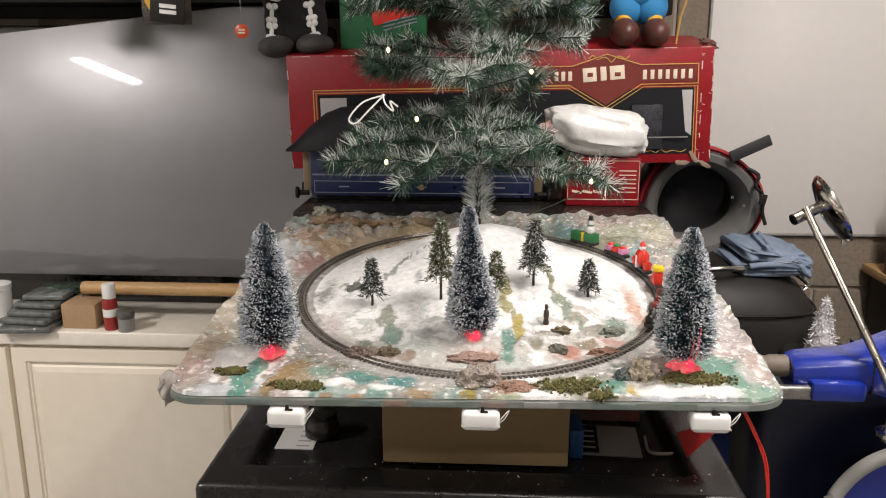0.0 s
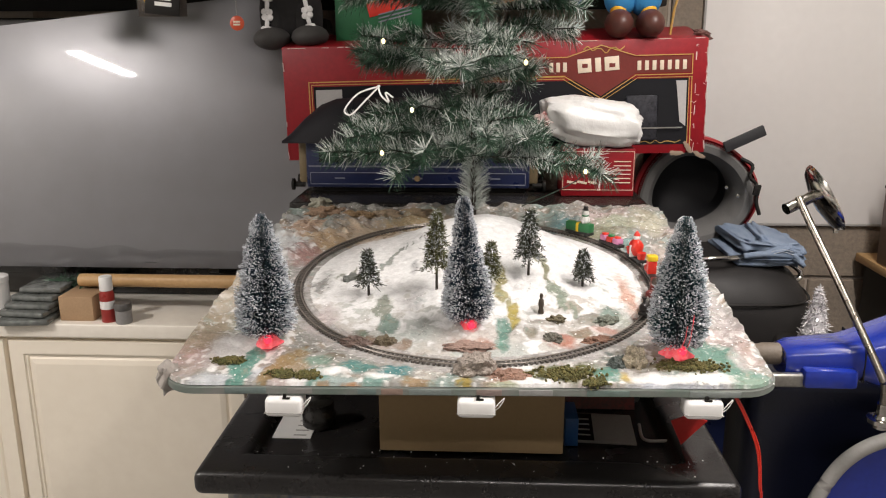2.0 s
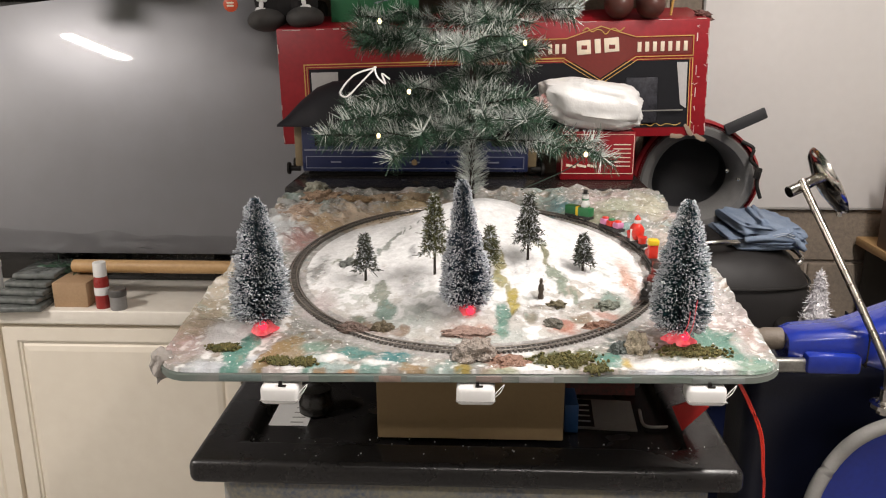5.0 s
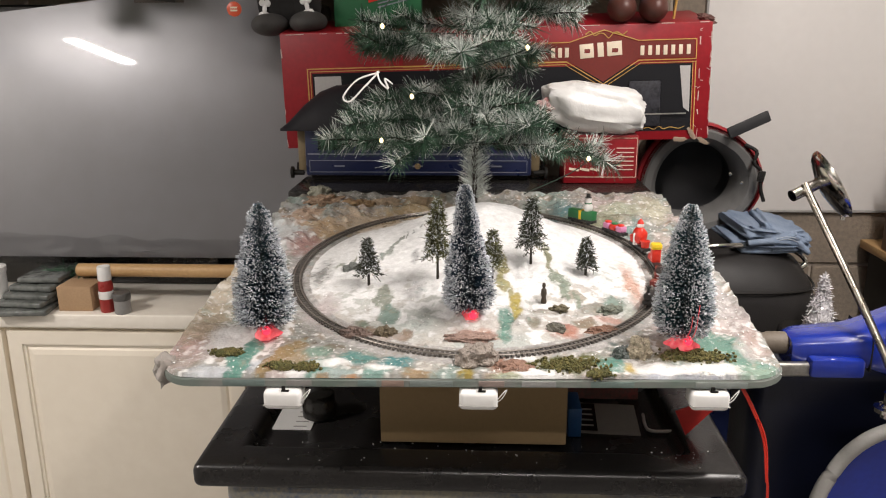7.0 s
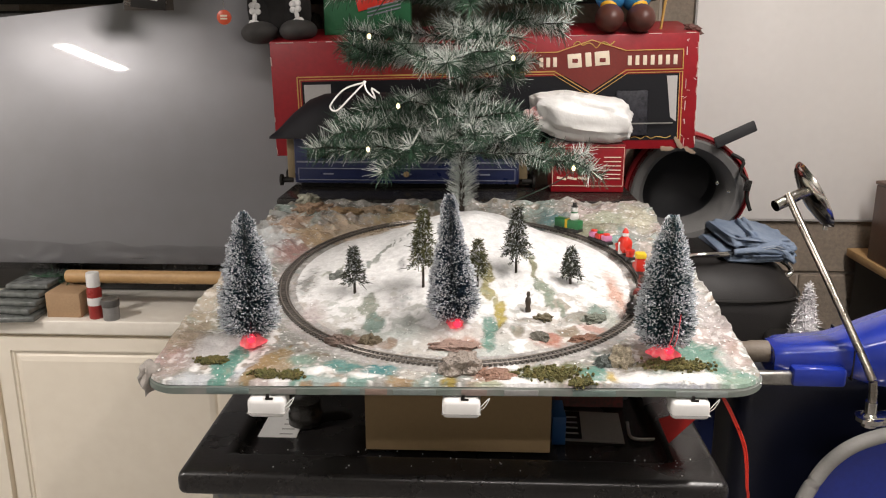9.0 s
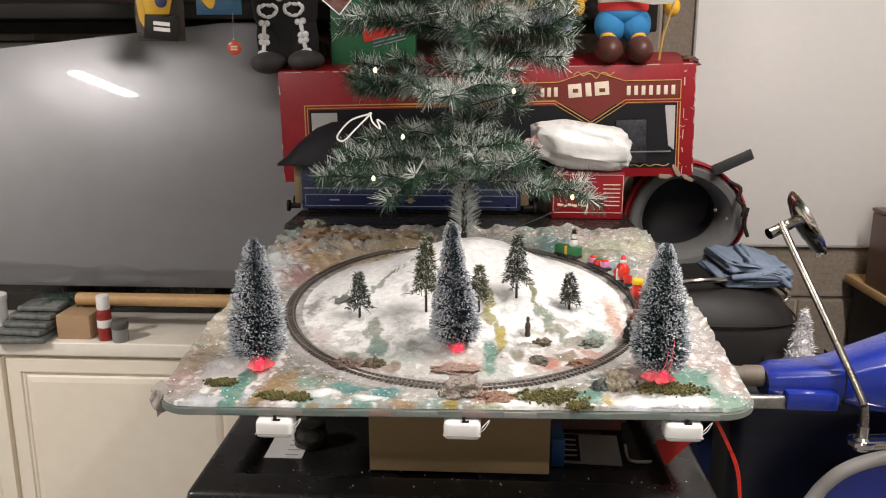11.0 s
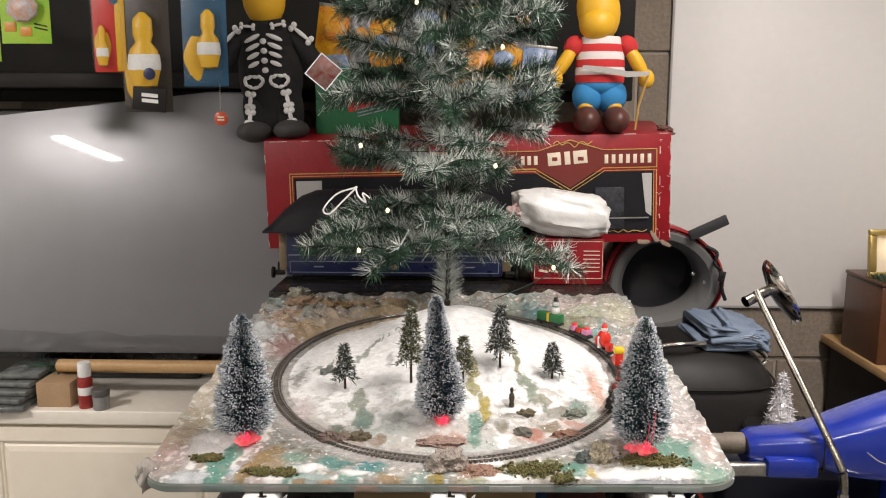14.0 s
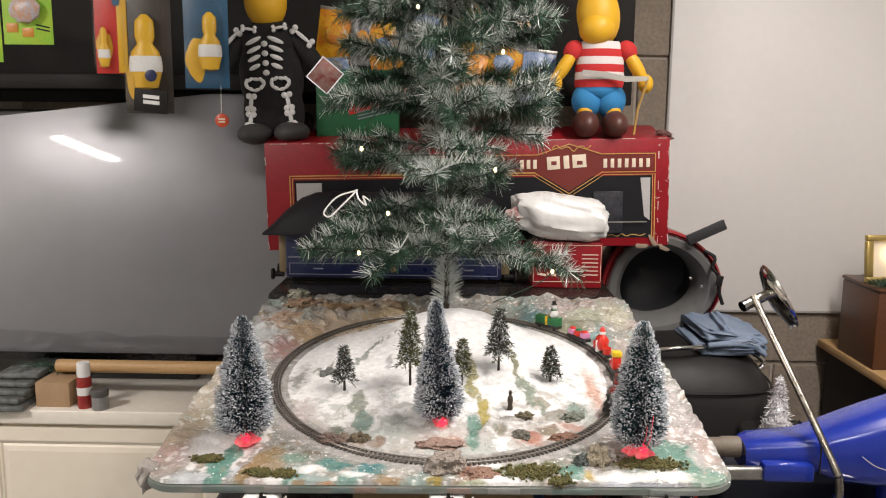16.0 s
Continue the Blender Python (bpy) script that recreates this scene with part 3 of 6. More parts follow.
def painted(name, rough=0.52, bump=0.6, depth=0.003):
    m = mat(name, (1, 1, 1), rough, second=(0.55, 0.54, 0.52), scale=60, fine=300, amount=0.4, bump=bump, depth=depth)
    nt = m.node_tree
    nt.nodes["Principled BSDF"].inputs["Specular IOR Level"].default_value = 0.45
    at = nt.nodes.new("ShaderNodeVertexColor")
    at.layer_name = "paint"
    mul = nt.nodes.new("ShaderNodeMix")
    mul.data_type, mul.blend_type = "RGBA", "MULTIPLY"
    mul.inputs[0].default_value = 1
    old = nt.nodes["Principled BSDF"].inputs["Base Color"].links[0].from_socket
    nt.links.new(old, mul.inputs[6])
    nt.links.new(at.outputs["Color"], mul.inputs[7])
    # crisp specks of white and brown paint where the ground is not snow
    bw = nt.nodes.new("ShaderNodeRGBToBW")
    nt.links.new(at.outputs["Color"], bw.inputs[0])
    inv = nt.nodes.new("ShaderNodeMapRange")
    inv.inputs[1].default_value, inv.inputs[2].default_value, inv.inputs[3].default_value, inv.inputs[4].default_value = 0.35, 0.75, 1.0, 0.12
    nt.links.new(bw.outputs[0], inv.inputs[0])
    tc = nt.nodes.new("ShaderNodeTexCoord")
    last = mul.outputs[2]
    for scale, lo, hi, tint, most in ((150, 0.57, 0.68, (0.76, 0.75, 0.73, 1), 0.55), (95, 0.58, 0.68, (0.15, 0.11, 0.07, 1), 0.45), (60, 0.56, 0.66, (0.36, 0.29, 0.22, 1), 0.4), (48, 0.57, 0.66, (0.24, 0.33, 0.3, 1), 0.4)):
        n = nt.nodes.new("ShaderNodeTexNoise")
        n.inputs["Scale"].default_value, n.inputs["Detail"].default_value, n.inputs["Roughness"].default_value, n.inputs["Distortion"].default_value = scale, 6, 0.65, 0.6
        shift = nt.nodes.new("ShaderNodeVectorMath")
        shift.inputs[1].default_value = (scale * 0.37, scale * 0.11, scale * 0.05)
        nt.links.new(tc.outputs["Object"], shift.inputs[0])
        nt.links.new(shift.outputs[0], n.inputs["Vector"])
        rmp = nt.nodes.new("ShaderNodeMapRange")
        rmp.inputs[1].default_value, rmp.inputs[2].default_value, rmp.inputs[4].default_value = lo, hi, most
        nt.links.new(n.outputs["Fac"], rmp.inputs[0])
        both = nt.nodes.new("ShaderNodeMath")
        both.operation = "MULTIPLY"
        nt.links.new(rmp.outputs[0], both.inputs[0])
        nt.links.new(inv.outputs[0], both.inputs[1])
        mx = nt.nodes.new("ShaderNodeMix")
        mx.data_type = "RGBA"
        mx.inputs[7].default_value = tint
        nt.links.new(both.outputs[0], mx.inputs[0])
        nt.links.new(last, mx.inputs[6])
        last = mx.outputs[2]
    nt.links.new(last, nt.nodes["Principled BSDF"].inputs["Base Color"])
    # the bare paint is varnished, the snow is dull
    gloss = nt.nodes.new("ShaderNodeMapRange")
    gloss.inputs[1].default_value, gloss.inputs[2].default_value, gloss.inputs[3].default_value, gloss.inputs[4].default_value = 0.45, 0.75, 0.26, 0.6
    nt.links.new(bw.outputs[0], gloss.inputs[0])
    nt.links.new(gloss.outputs[0], nt.nodes["Principled BSDF"].inputs["Roughness"])
    return m


SCENERY = painted("scenery_paint")
part("terrain", b, SCENERY, lay, "painted plaster scenery with snowy hill")
EDGE = mat("board_edge_paint", (0.24, 0.235, 0.22), 0.8, second=(0.13, 0.17, 0.145), scale=9, fine=30, amount=0.9, bump=0.2, spec=0.15)
b = bmesh.new()
outline = []
for sx, sy, a0 in ((1, -1, -90), (1, 1, 0), (-1, 1, 90), (-1, -1, 180)):
    ex, ey = (X1 if sx > 0 else X0), (Y1 if sy > 0 else Y0)
    for k in range(9):
        a = radians(a0 + 90 * k / 8)
        ox, oy = ex - sx * 0.045 + 0.047 * math.cos(a), ey - sy * 0.045 + 0.047 * math.sin(a)
        outline.append((ox, askew(ox, oy)))
top = b.faces.new([b.verts.new((x, y, ztop(y) - 0.002)) for x, y in outline])
ext = bmesh.ops.extrude_face_region(b, geom=[top])
bmesh.ops.translate(b, vec=(0, 0, -0.0095), verts=[v for v in ext["geom"] if isinstance(v, bmesh.types.BMVert)])
bmesh.ops.recalc_face_normals(b, faces=b.faces[:])
bmesh.ops.bevel(b, geom=[e for e in b.edges if abs(e.verts[0].co.z - e.verts[1].co.z) < 0.008], offset=0.001, segments=2, affect="EDGES")
part("baseboard", b, EDGE, lay, "grey and green painted board edge")

for ex, ew, tint in ((-0.275, 0.05, (0.1, 0.2, 0.17)), (-0.21, 0.03, (0.3, 0.28, 0.25)), (-0.13, 0.022, (0.1, 0.22, 0.19)), (-0.1, 0.026, (0.34, 0.17, 0.09)), (-0.055, 0.05, (0.2, 0.27, 0.24)), (0.015, 0.03, (0.33, 0.2, 0.15)), (0.07, 0.04, (0.36, 0.35, 0.33)), (0.155, 0.05, (0.09, 0.2, 0.16)), (0.28, 0.06, (0.25, 0.3, 0.27))):
    part("paint_run", box(ew, 0.0012, 0.0075, (ex, Y0 - 0.0022 + 0.022 * ex, ztop(Y0) - 0.0068), (0, 0, 1.3), bevel=0.0004), mat("edge_paint", tuple(0.45 * c + 0.12 for c in tint), 0.8, scale=60, fine=200, bump=0.3, spec=0.2), lay)

# drooping plaster at the near corner
part("plaster_lip", lump(0.02, (0.7, 0.9, 1.0), 0.5, 2.2, 3, 4, m=pose(X0 + 0.004, 0.03, ztop(0.03) - 0.008)), mat("grey_plaster", (0.32, 0.29, 0.26), 0.6, scale=60, bump=0.5), lay)

# track: sleepers on ballast and two rails
RAIL = mat("rail_steel", (0.33, 0.3, 0.27), 0.35, metal=0.7, second=(0.12, 0.1, 0.08), scale=60)
SLEEPER = mat("sleeper_plastic", (0.06, 0.052, 0.045), 0.6, second=(0.22, 0.2, 0.18), scale=90, amount=0.5)


def on_loop(a, off=0.0, up=0.0):
    x, y = CX + (RX + off) * math.cos(a), CY + (RY + off) * math.sin(a)
    return Vector((x, y, ztop(y) + up))


for off in (-0.0045, 0.0045):
    part("rail", tube([on_loop(2 * math.pi * k / 180, off, 0.0035) for k in range(180)], 0.0011, 6, closed=True), RAIL, lay)
b = bmesh.new()
for k in range(260):
    a = 2 * math.pi * k / 260
    p = on_loop(a, 0, 0.0012)
    box(0.0165, 0.0032, 0.0026, tuple(p), (0, 0, math.degrees(math.atan2(RY * math.sin(a), RX * math.cos(a)))), bm=b)
tagged(part("sleeper_strip", b, SLEEPER, lay), kind="stuff")
tagged(part("ballast", tube([on_loop(2 * math.pi * k / 120, 0, -0.0098) for k in range(120)], 0.0105, 10, closed=True), mat("grey_ballast", (0.34, 0.32, 0.3), 0.9, second=(0.16, 0.15, 0.14), scale=200, fine=900, amount=0.8, bump=0.8), lay), kind="stuff")


# rocks set in the plaster
def rock(x, y, r, squash, colour, seed, up=-0.1):
    h = height(x, y)
    m = mat("rock_paint", colour, 0.55, second=tuple(c * 0.45 for c in colour), scale=70, fine=300, amount=0.8, bump=0.9, depth=0.006)
    part("rock", lump(r, squash, 0.55, 2.1, 4, seed, m=pose(x, y, ztop(y) + h + r * squash[2] * up, 0, 0, seed * 47 % 60 - 30)), m, lay)


rock(-0.003, 0.04, 0.022, (1.05, 0.8, 0.8), (0.42, 0.36, 0.31), 1, 0.25)
rock(0.04, 0.028, 0.017, (1.2, 0.8, 0.4), (0.36, 0.21, 0.15), 2)
rock(0.195, 0.058, 0.016, (0.75, 0.7, 1.2), (0.42, 0.36, 0.26), 3, 0.3)
rock(0.175, 0.06, 0.014, (0.9, 0.8, 0.9), (0.13, 0.15, 0.14), 5)
rock(-0.318, 0.7, 0.02, (1.1, 0.6, 0.6), (0.46, 0.45, 0.36), 11, 0.5)
rock(-0.3, 0.655, 0.026, (1.2, 0.8, 0.5), (0.44, 0.3, 0.2), 6, -0.3)
rock(-0.24, 0.64, 0.028, (1.2, 0.8, 0.5), (0.38, 0.25, 0.13), 7, -0.3)
rock(-0.185, 0.665, 0.026, (1.3, 0.8, 0.5), (0.45, 0.34, 0.23), 8, -0.3)
rock(-0.12, 0.675, 0.024, (1.4, 0.7, 0.45), (0.44, 0.33, 0.21), 9, -0.3)
rock(-0.12, 0.115, 0.012, (1.2, 0.9, 0.8), (0.2, 0.16, 0.1), 21)
rock(-0.16, 0.112, 0.014, (1.6, 0.9, 0.6), (0.24, 0.17, 0.14), 22)
rock(0.1, 0.13, 0.011, (1.2, 0.9, 0.7), (0.16, 0.15, 0.12), 23)
rock(0.16, 0.13, 0.012, (1.6, 0.9, 0.6), (0.28, 0.15, 0.1), 24)
rock(-0.01, 0.1, 0.02, (1.6, 0.7, 0.35), (0.4, 0.27, 0.22), 25)
rock(0.11, 0.19, 0.009, (1.3, 0.9, 0.8), (0.2, 0.17, 0.1), 26)
rock(-0.2, 0.33, 0.012, (0.9, 1.4, 0.7), (0.2, 0.21, 0.19), 27)
rock(0.18, 0.19, 0.012, (1.4, 0.9, 0.6), (0.22, 0.24, 0.19), 28)

# mossy clumps
MOSS = mat("olive_moss", (0.14, 0.11, 0.035), 0.9, second=(0.05, 0.065, 0.018), scale=120, fine=500, amount=0.8, bump=0.9, island=0.4)
for k, (mx, my, mw, md) in enumerate(((0.105, 0.03, 0.045, 0.02), (0.265, 0.055, 0.042, 0.016), (-0.235, 0.016, 0.014, 0.008), (-0.205, 0.015, 0.014, 0.007), (-0.31, 0.05, 0.02, 0.008), (0.14, 0.008, 0.012, 0.008))):
    b = bmesh.new()
    rnd = random.Random(k)
    for i in range(420):
        x, y = mx + mw * rnd.gauss(0, 0.42), my + md * rnd.gauss(0, 0.42)
        lump(rnd.uniform(0.001, 0.0026), (1, 1, 1.0), 0.7, 3, 1, i, bm=b, m=pose(x, y, ztop(y) + height(x, y) + rnd.uniform(0, 0.004)))
    part("moss_clump", b, MOSS, lay)

# loose flakes of glitter snow along the edges
FLAKE = mat("snow_flake", (0.8, 0.79, 0.78), 0.3, second=(0.7, 0.68, 0.66), bump=0)
vs, fs = [], []
rnd = random.Random(5)
while len(fs) < 900:
    x, y = rnd.uniform(X0 + 0.01, X1 - 0.01), rnd.uniform(Y0 + 0.006, Y1 - 0.012)
    r = math.hypot((x - CX) / RX, (y - CY) / RY)
    if r < 1.1 and not (r < 0.9 and y < 0.3) or nz(x, y, 16, 60) < rnd.uniform(-0.25, 0.5):
        continue
    z = ztop(y) + height(x, y) + 0.001
    s, a = rnd.uniform(0.0006, 0.0018), rnd.uniform(0, 6.3)
    k = len(vs)
    for q in range(4):
        vs.append((x + s * math.cos(a + q * 1.57), y + s * math.sin(a + q * 1.57), z + rnd.uniform(-0.0004, 0.0018)))
    fs.append((k, k + 1, k + 2, k + 3))
me = bpy.data.meshes.new("glitter_snow")
me.from_pydata(vs, [], fs)
me.materials.append(FLAKE)
ob = new("glitter_snow", me)
ob.parent = lay
tagged(ob, "white glittering snow flakes glued on the scenery", kind="stuff")


# ---- needles for all kinds of trees ----
def needles(name, starts, ends, width, material, parent, label=""):
    """Thin tapered blades from start to end points, in one mesh."""
    s, e = np.array(starts), np.array(ends)
    d = e - s
    d /= np.linalg.norm(d, axis=1)[:, None] + 1e-9
    rs = np.random.RandomState(len(s) % 1000)
    w = np.cross(d, rs.normal(size=d.shape))
    w /= np.linalg.norm(w, axis=1)[:, None] + 1e-9
    w *= width
    v = np.empty((len(s), 4, 3))
    v[:, 0], v[:, 1], v[:, 2], v[:, 3] = s - w, s + w, e + w * 0.45, e - w * 0.45
    me = bpy.data.meshes.new(name)
    me.from_pydata(v.reshape(-1, 3).tolist(), [], (np.arange(len(s) * 4).reshape(-1, 4)).tolist())
    me.materials.append(material)
    ob = new(name, me)
    ob.parent = parent
    return tagged(ob, label)


GREEN = mat("tinsel_green", (0.04, 0.1, 0.055), 0.4, second=(0.016, 0.045, 0.026), scale=12, bump=0, amount=0.8, island=0.5)
FLOCK = mat("white_flock", (0.78, 0.8, 0.77), 0.7, second=(0.4, 0.46, 0.42), scale=16, bump=0, amount=0.8, island=0.3)
BRISTLE = mat("bottle_brush_bristle", (0.03, 0.055, 0.09), 0.55, second=(0.015, 0.03, 0.05), scale=30, bump=0, island=0.5)
BRISTLE_T = mat("teal_brush_bristle", (0.018, 0.085, 0.085), 0.55, second=(0.014, 0.045, 0.055), scale=30, bump=0, island=0.5)
FROST = mat("frost_tip", (0.8, 0.82, 0.85), 0.6, second=(0.56, 0.6, 0.66), scale=30, bump=0, island=0.2)
WIRE = mat("twisted_wire", (0.2, 0.19, 0.17), 0.4, metal=0.8)
LED_RED = mat("red_led_glow", (1.0, 0.03, 0.07), 0.3, second=(0.9, 0.02, 0.05), emit=1.6, bump=0)
LED_PINK = mat("red_lit_resin", (0.8, 0.06, 0.09), 0.25, second=(0.9, 0.3, 0.3), scale=120, amount=0.9, emit=0.35, bump=0.3)


def brush_tree(x, y, z, tall, radius, label, seed, teal=0.3, frost=0.5, red_inside=False, slim=False, lean=0.0):
    t = thing("bottle_brush_tree", label, "artificial tree", pose(x, y, z, 0, lean, 0), group="lit bottle brush trees")
    rs = np.random.RandomState(seed)
    n = int(11500 * tall / 0.19)
    u = rs.uniform(0, 1, n) ** 1.25
    h = 0.018 + (tall - 0.018) * u
    prof = np.interp(u, [0, 0.06, 0.25, 0.6, 0.9, 1.0], [0.85, 1.0, 0.94, 0.56, 0.34, 0.18] if slim else [0.85, 1.0, 0.98, 0.72, 0.36, 0.16])
    wave = 1 + 0.07 * np.sin(u * 31 + rs.uniform(0, 6))
    rr = radius * prof * wave * rs.uniform(0.8, 1.04, n)
    a = rs.uniform(0, 2 * math.pi, n)
    s = np.stack([rr * 0.1 * np.cos(a), rr * 0.1 * np.sin(a), h], 1)
    e = np.stack([rr * np.cos(a), rr * np.sin(a), h + rr * rs.uniform(-0.12, 0.45, n)], 1)
    k = rs.uniform(0, 1, n) < teal
    needles("bristles", s[~k], e[~k], 0.00042, BRISTLE, t, "dark blue bristles")
    needles("bristles", s[k], e[k], 0.00042, BRISTLE_T, t, "teal bristles")
    clump = np.array([nz(p[0] * 1 + p[1], p[2], 55, seed) for p in e])
    f = (rs.uniform(-0.55, 0.62, n) - u * 0.1 < clump + (frost - 0.3))
    tip = e[f]
    d = (e - s)[f]
    needles("frosting", tip - d * 0.1, tip + d * 0.02, 0.00115, FROST, t, "white frosted bristle tips")
    part("stem", tube([(0, 0, 0), (0, 0, tall)], 0.0022, 6, taper=0.001), WIRE, t)
    base = lathe([(0.017, 0), (0.018, 0.003), (0.0145, 0.007), (0.009, 0.014), (0.0055, 0.022), (0.003, 0.03)], 24)
    for v in base.verts:
        k2 = 1 + 0.45 * noise.noise(v.co * 110 + Vector((seed, 0, 0)))
        v.co.x, v.co.y = v.co.x * k2, v.co.y * k2
    lb = part("lit_base", base, LED_PINK, t, "red glowing resin base")
    part("led", lump(0.0052, (1, 1, 1.2), 0.1, 1, 2, m=pose(0.004, -0.014, 0.0125)), LED_RED, lb, "red light")
    if red_inside:
        for q in range(2):
            part("led_wire", tube(smooth_path([(0.007 * q - 0.002, -radius * 0.8, 0.022), (0.001 + 0.006 * q, -radius * 0.93, 0.036), (0.003 + 0.007 * q, -radius * 0.86, 0.05 + 0.014 * (q % 2))], 5), 0.0005, 5), LED_PINK, t, "red lit wire")
    return t


brush_tree(-0.272, 0.092, ztop(0.092) + 0.006, 0.172, 0.037, "dark frosted bottle brush tree with red lit base", 3)
brush_tree(0.249, 0.077, ztop(0.077) + 0.007, 0.176, 0.0365, "teal frosted bottle brush tree with red lit wires", 8, teal=0.6, red_inside=True)
brush_tree(-0.012, 0.15, ztop(0.15) + 0.004, 0.182, 0.034, "slim blue frosted bottle brush tree with lit base", 12, frost=0.46, teal=0.05, slim=True, lean=-2.5)

# ---- small model firs on the hill ----
FIR = mat("model_fir_needles", (0.05, 0.055, 0.035), 0.7, second=(0.025, 0.028, 0.018), scale=80, bump=0, island=0.5)
FIR_Y = mat("yellowed_fir_needles", (0.10, 0.10, 0.035), 0.7, second=(0.05, 0.055, 0.02), scale=80, bump=0, island=0.5)
BARK = mat("dark_bark", (0.03, 0.022, 0.015), 0.8, scale=90, bump=0.4)


def model_fir(x, y, tall, radius, seed, needle, label):
    t = thing("model_fir", label, "model tree", pose(x, y, ztop(y) + height(x, y) - 0.002), group="model firs on the hill")
    part("trunk", tube([(0, 0, -0.002), (0, 0, tall * 0.96)], 0.0022, 7, taper=0.0006), BARK, t)
    rs = np.random.RandomState(seed)
    tiers = int(7 + tall * 70)
    st, en = [], []
    for k in range(tiers):
        f = k / tiers
        h = tall * (0.33 + 0.65 * f)
        for j in range(12):
            a = rs.uniform(0, 6.28)
            ln = 0.82 * radius * (1 - f) ** 0.8 * rs.uniform(0.75, 1.1) + 0.002
            for q in range(int(10 + ln * 1000)):
                u = rs.uniform(0.1, 1)
                p = np.array([ln * u * math.cos(a), ln * u * math.sin(a), h + ln * u * (0.25 - 0.75 * u)])
                st.append(p)
                en.append(p + np.array([0.5 * math.cos(a), 0.5 * math.sin(a), -0.1]) * 0.0045 + rs.normal(size=3) * 0.0028)
    st, en = np.array(st), np.array(en)
    w = rs.uniform(0, 1, len(st)) < 0.24
    needles("foliage", st[~w], en[~w], 0.0008, needle, t)
    needles("snow_dusting", st[w], en[w], 0.0006, FROST, t, "white snow dusting")


model_fir(-0.163, 0.262, 0.076, 0.02, 1, FIR, "small dark model fir tree dusted with snow")
model_fir(-0.061, 0.255, 0.126, 0.026, 2, FIR_Y, "tall yellowish model fir tree dusted with snow")
model_fir(0.018, 0.27, 0.078, 0.02, 3, FIR_Y, "narrow yellowish model fir behind a brush tree")
model_fir(0.077, 0.318, 0.108, 0.027, 4, FIR, "tall dark model fir tree on snowy hill")
model_fir(0.158, 0.3, 0.062, 0.018, 5, FIR, "small dark model fir tree beside the track")

fg = thing("figurine", "tiny dark standing model figurine on the snow", "figurine", pose(0.089, 0.205, ztop(0.205) + height(0.089, 0.205)))
part("body", lathe([(0.004, 0), (0.0042, 0.003), (0.003, 0.008), (0.0042, 0.014), (0.0035, 0.02), (0.0018, 0.022), (0.0027, 0.025), (0.002, 0.029)], 10), mat("figurine_paint", (0.06, 0.045, 0.03), 0.6), fg)

# ---- the little train on the loop ----
LOCO = mat("loco_black", (0.02, 0.018, 0.017), 0.4)
MAROON = mat("maroon_plastic", (0.16, 0.025, 0.02), 0.4)
T_RED = mat("bright_red_plastic", (0.62, 0.03, 0.015), 0.4)
T_GREEN = mat("green_plastic", (0.02, 0.16, 0.05), 0.4)
T_YELLOW = mat("yellow_plastic", (0.75, 0.5, 0.02), 0.4)
T_PINK = mat("lilac_plastic", (0.62, 0.24, 0.42), 0.45)
T_WHITE = mat("white_toy_paint", (0.78, 0.77, 0.74), 0.5)


def vehicle(name, deg, label, category):
    a = radians(deg)
    p = on_loop(a, 0, 0.0048)
    t = thing(name, label, category, pose(p.x, p.y, p.z, 0, 0, math.degrees(math.atan2(RY * math.cos(a), -RX * math.sin(a))) + 180), group="christmas train")
    ch = part("chassis", box(0.056, 0.013, 0.005, (0, 0, 0.006), bevel=0.001), LOCO, t)
    for wx in (-0.018, 0.018):
        for wy in (-0.0045, 0.0045):
            part("wheel", lathe([(0.0032, -0.001), (0.0032, 0.0006), (0.0038, 0.001)], 12, (wx, wy, 0.0034), (90, 0, 0)), LOCO, ch)
    return t


v = vehicle("toy_locomotive", -27, "black and maroon miniature steam locomotive on track", "model train")
part("boiler", lathe([(0.0055, 0), (0.006, 0.002), (0.006, 0.034), (0.0045, 0.036)], 14, (-0.008, 0, 0.0145), (0, 90, 0)), LOCO, v)
part("cab", box(0.016, 0.014, 0.018, (-0.016, 0, 0.0175), bevel=0.0012), MAROON, v)
part("chimney", lathe([(0.002, 0), (0.002, 0.006), (0.0038, 0.009), (0.0034, 0.01)], 12, (0.022, 0, 0.019)), LOCO, v)
part("dome", lathe([(0.0025, 0), (0.0025, 0.004), (0.001, 0.006)], 12, (0.006, 0, 0.0195)), ALLOY, v)
v = vehicle("tender", -13.5, "maroon miniature coal tender behind the locomotive", "model wagon")
part("tub", box(0.05, 0.0145, 0.013, (0, 0, 0.0145), bevel=0.0012), MAROON, v)
part("coal", lump(0.012, (1.8, 0.5, 0.3), 0.5, 4, 2, m=pose(0, 0, 0.021)), LOCO, v)
v = vehicle("boot_wagon", 1, "miniature wagon carrying a red boot with yellow cuff", "model wagon")
part("boot", prism([(-0.018, 0.0075), (0.012, 0.0075), (0.012, 0.03), (-0.001, 0.03), (-0.003, 0.018), (-0.017, 0.017)], -0.007, 0.007, 0.002), T_RED, v)
part("cuff", box(0.016, 0.016, 0.009, (0.0055, 0, 0.033), bevel=0.002), T_YELLOW, v)
v = vehicle("red_sleigh_wagon", 15.5, "miniature wagon carrying a red sack and tubs", "model wagon")
part("sack", lump(0.0135, (1, 0.8, 1.1), 0.15, 1.5, 3, m=pose(0, 0, 0.024)), T_RED, v)
part("sack_trim", box(0.005, 0.0225, 0.02, (0, 0, 0.018), bevel=0.001), T_WHITE, v)
part("hood", lump(0.006, (1, 1, 1), 0.1, 1.5, 2, m=pose(0, 0, 0.0405)), T_WHITE, v)
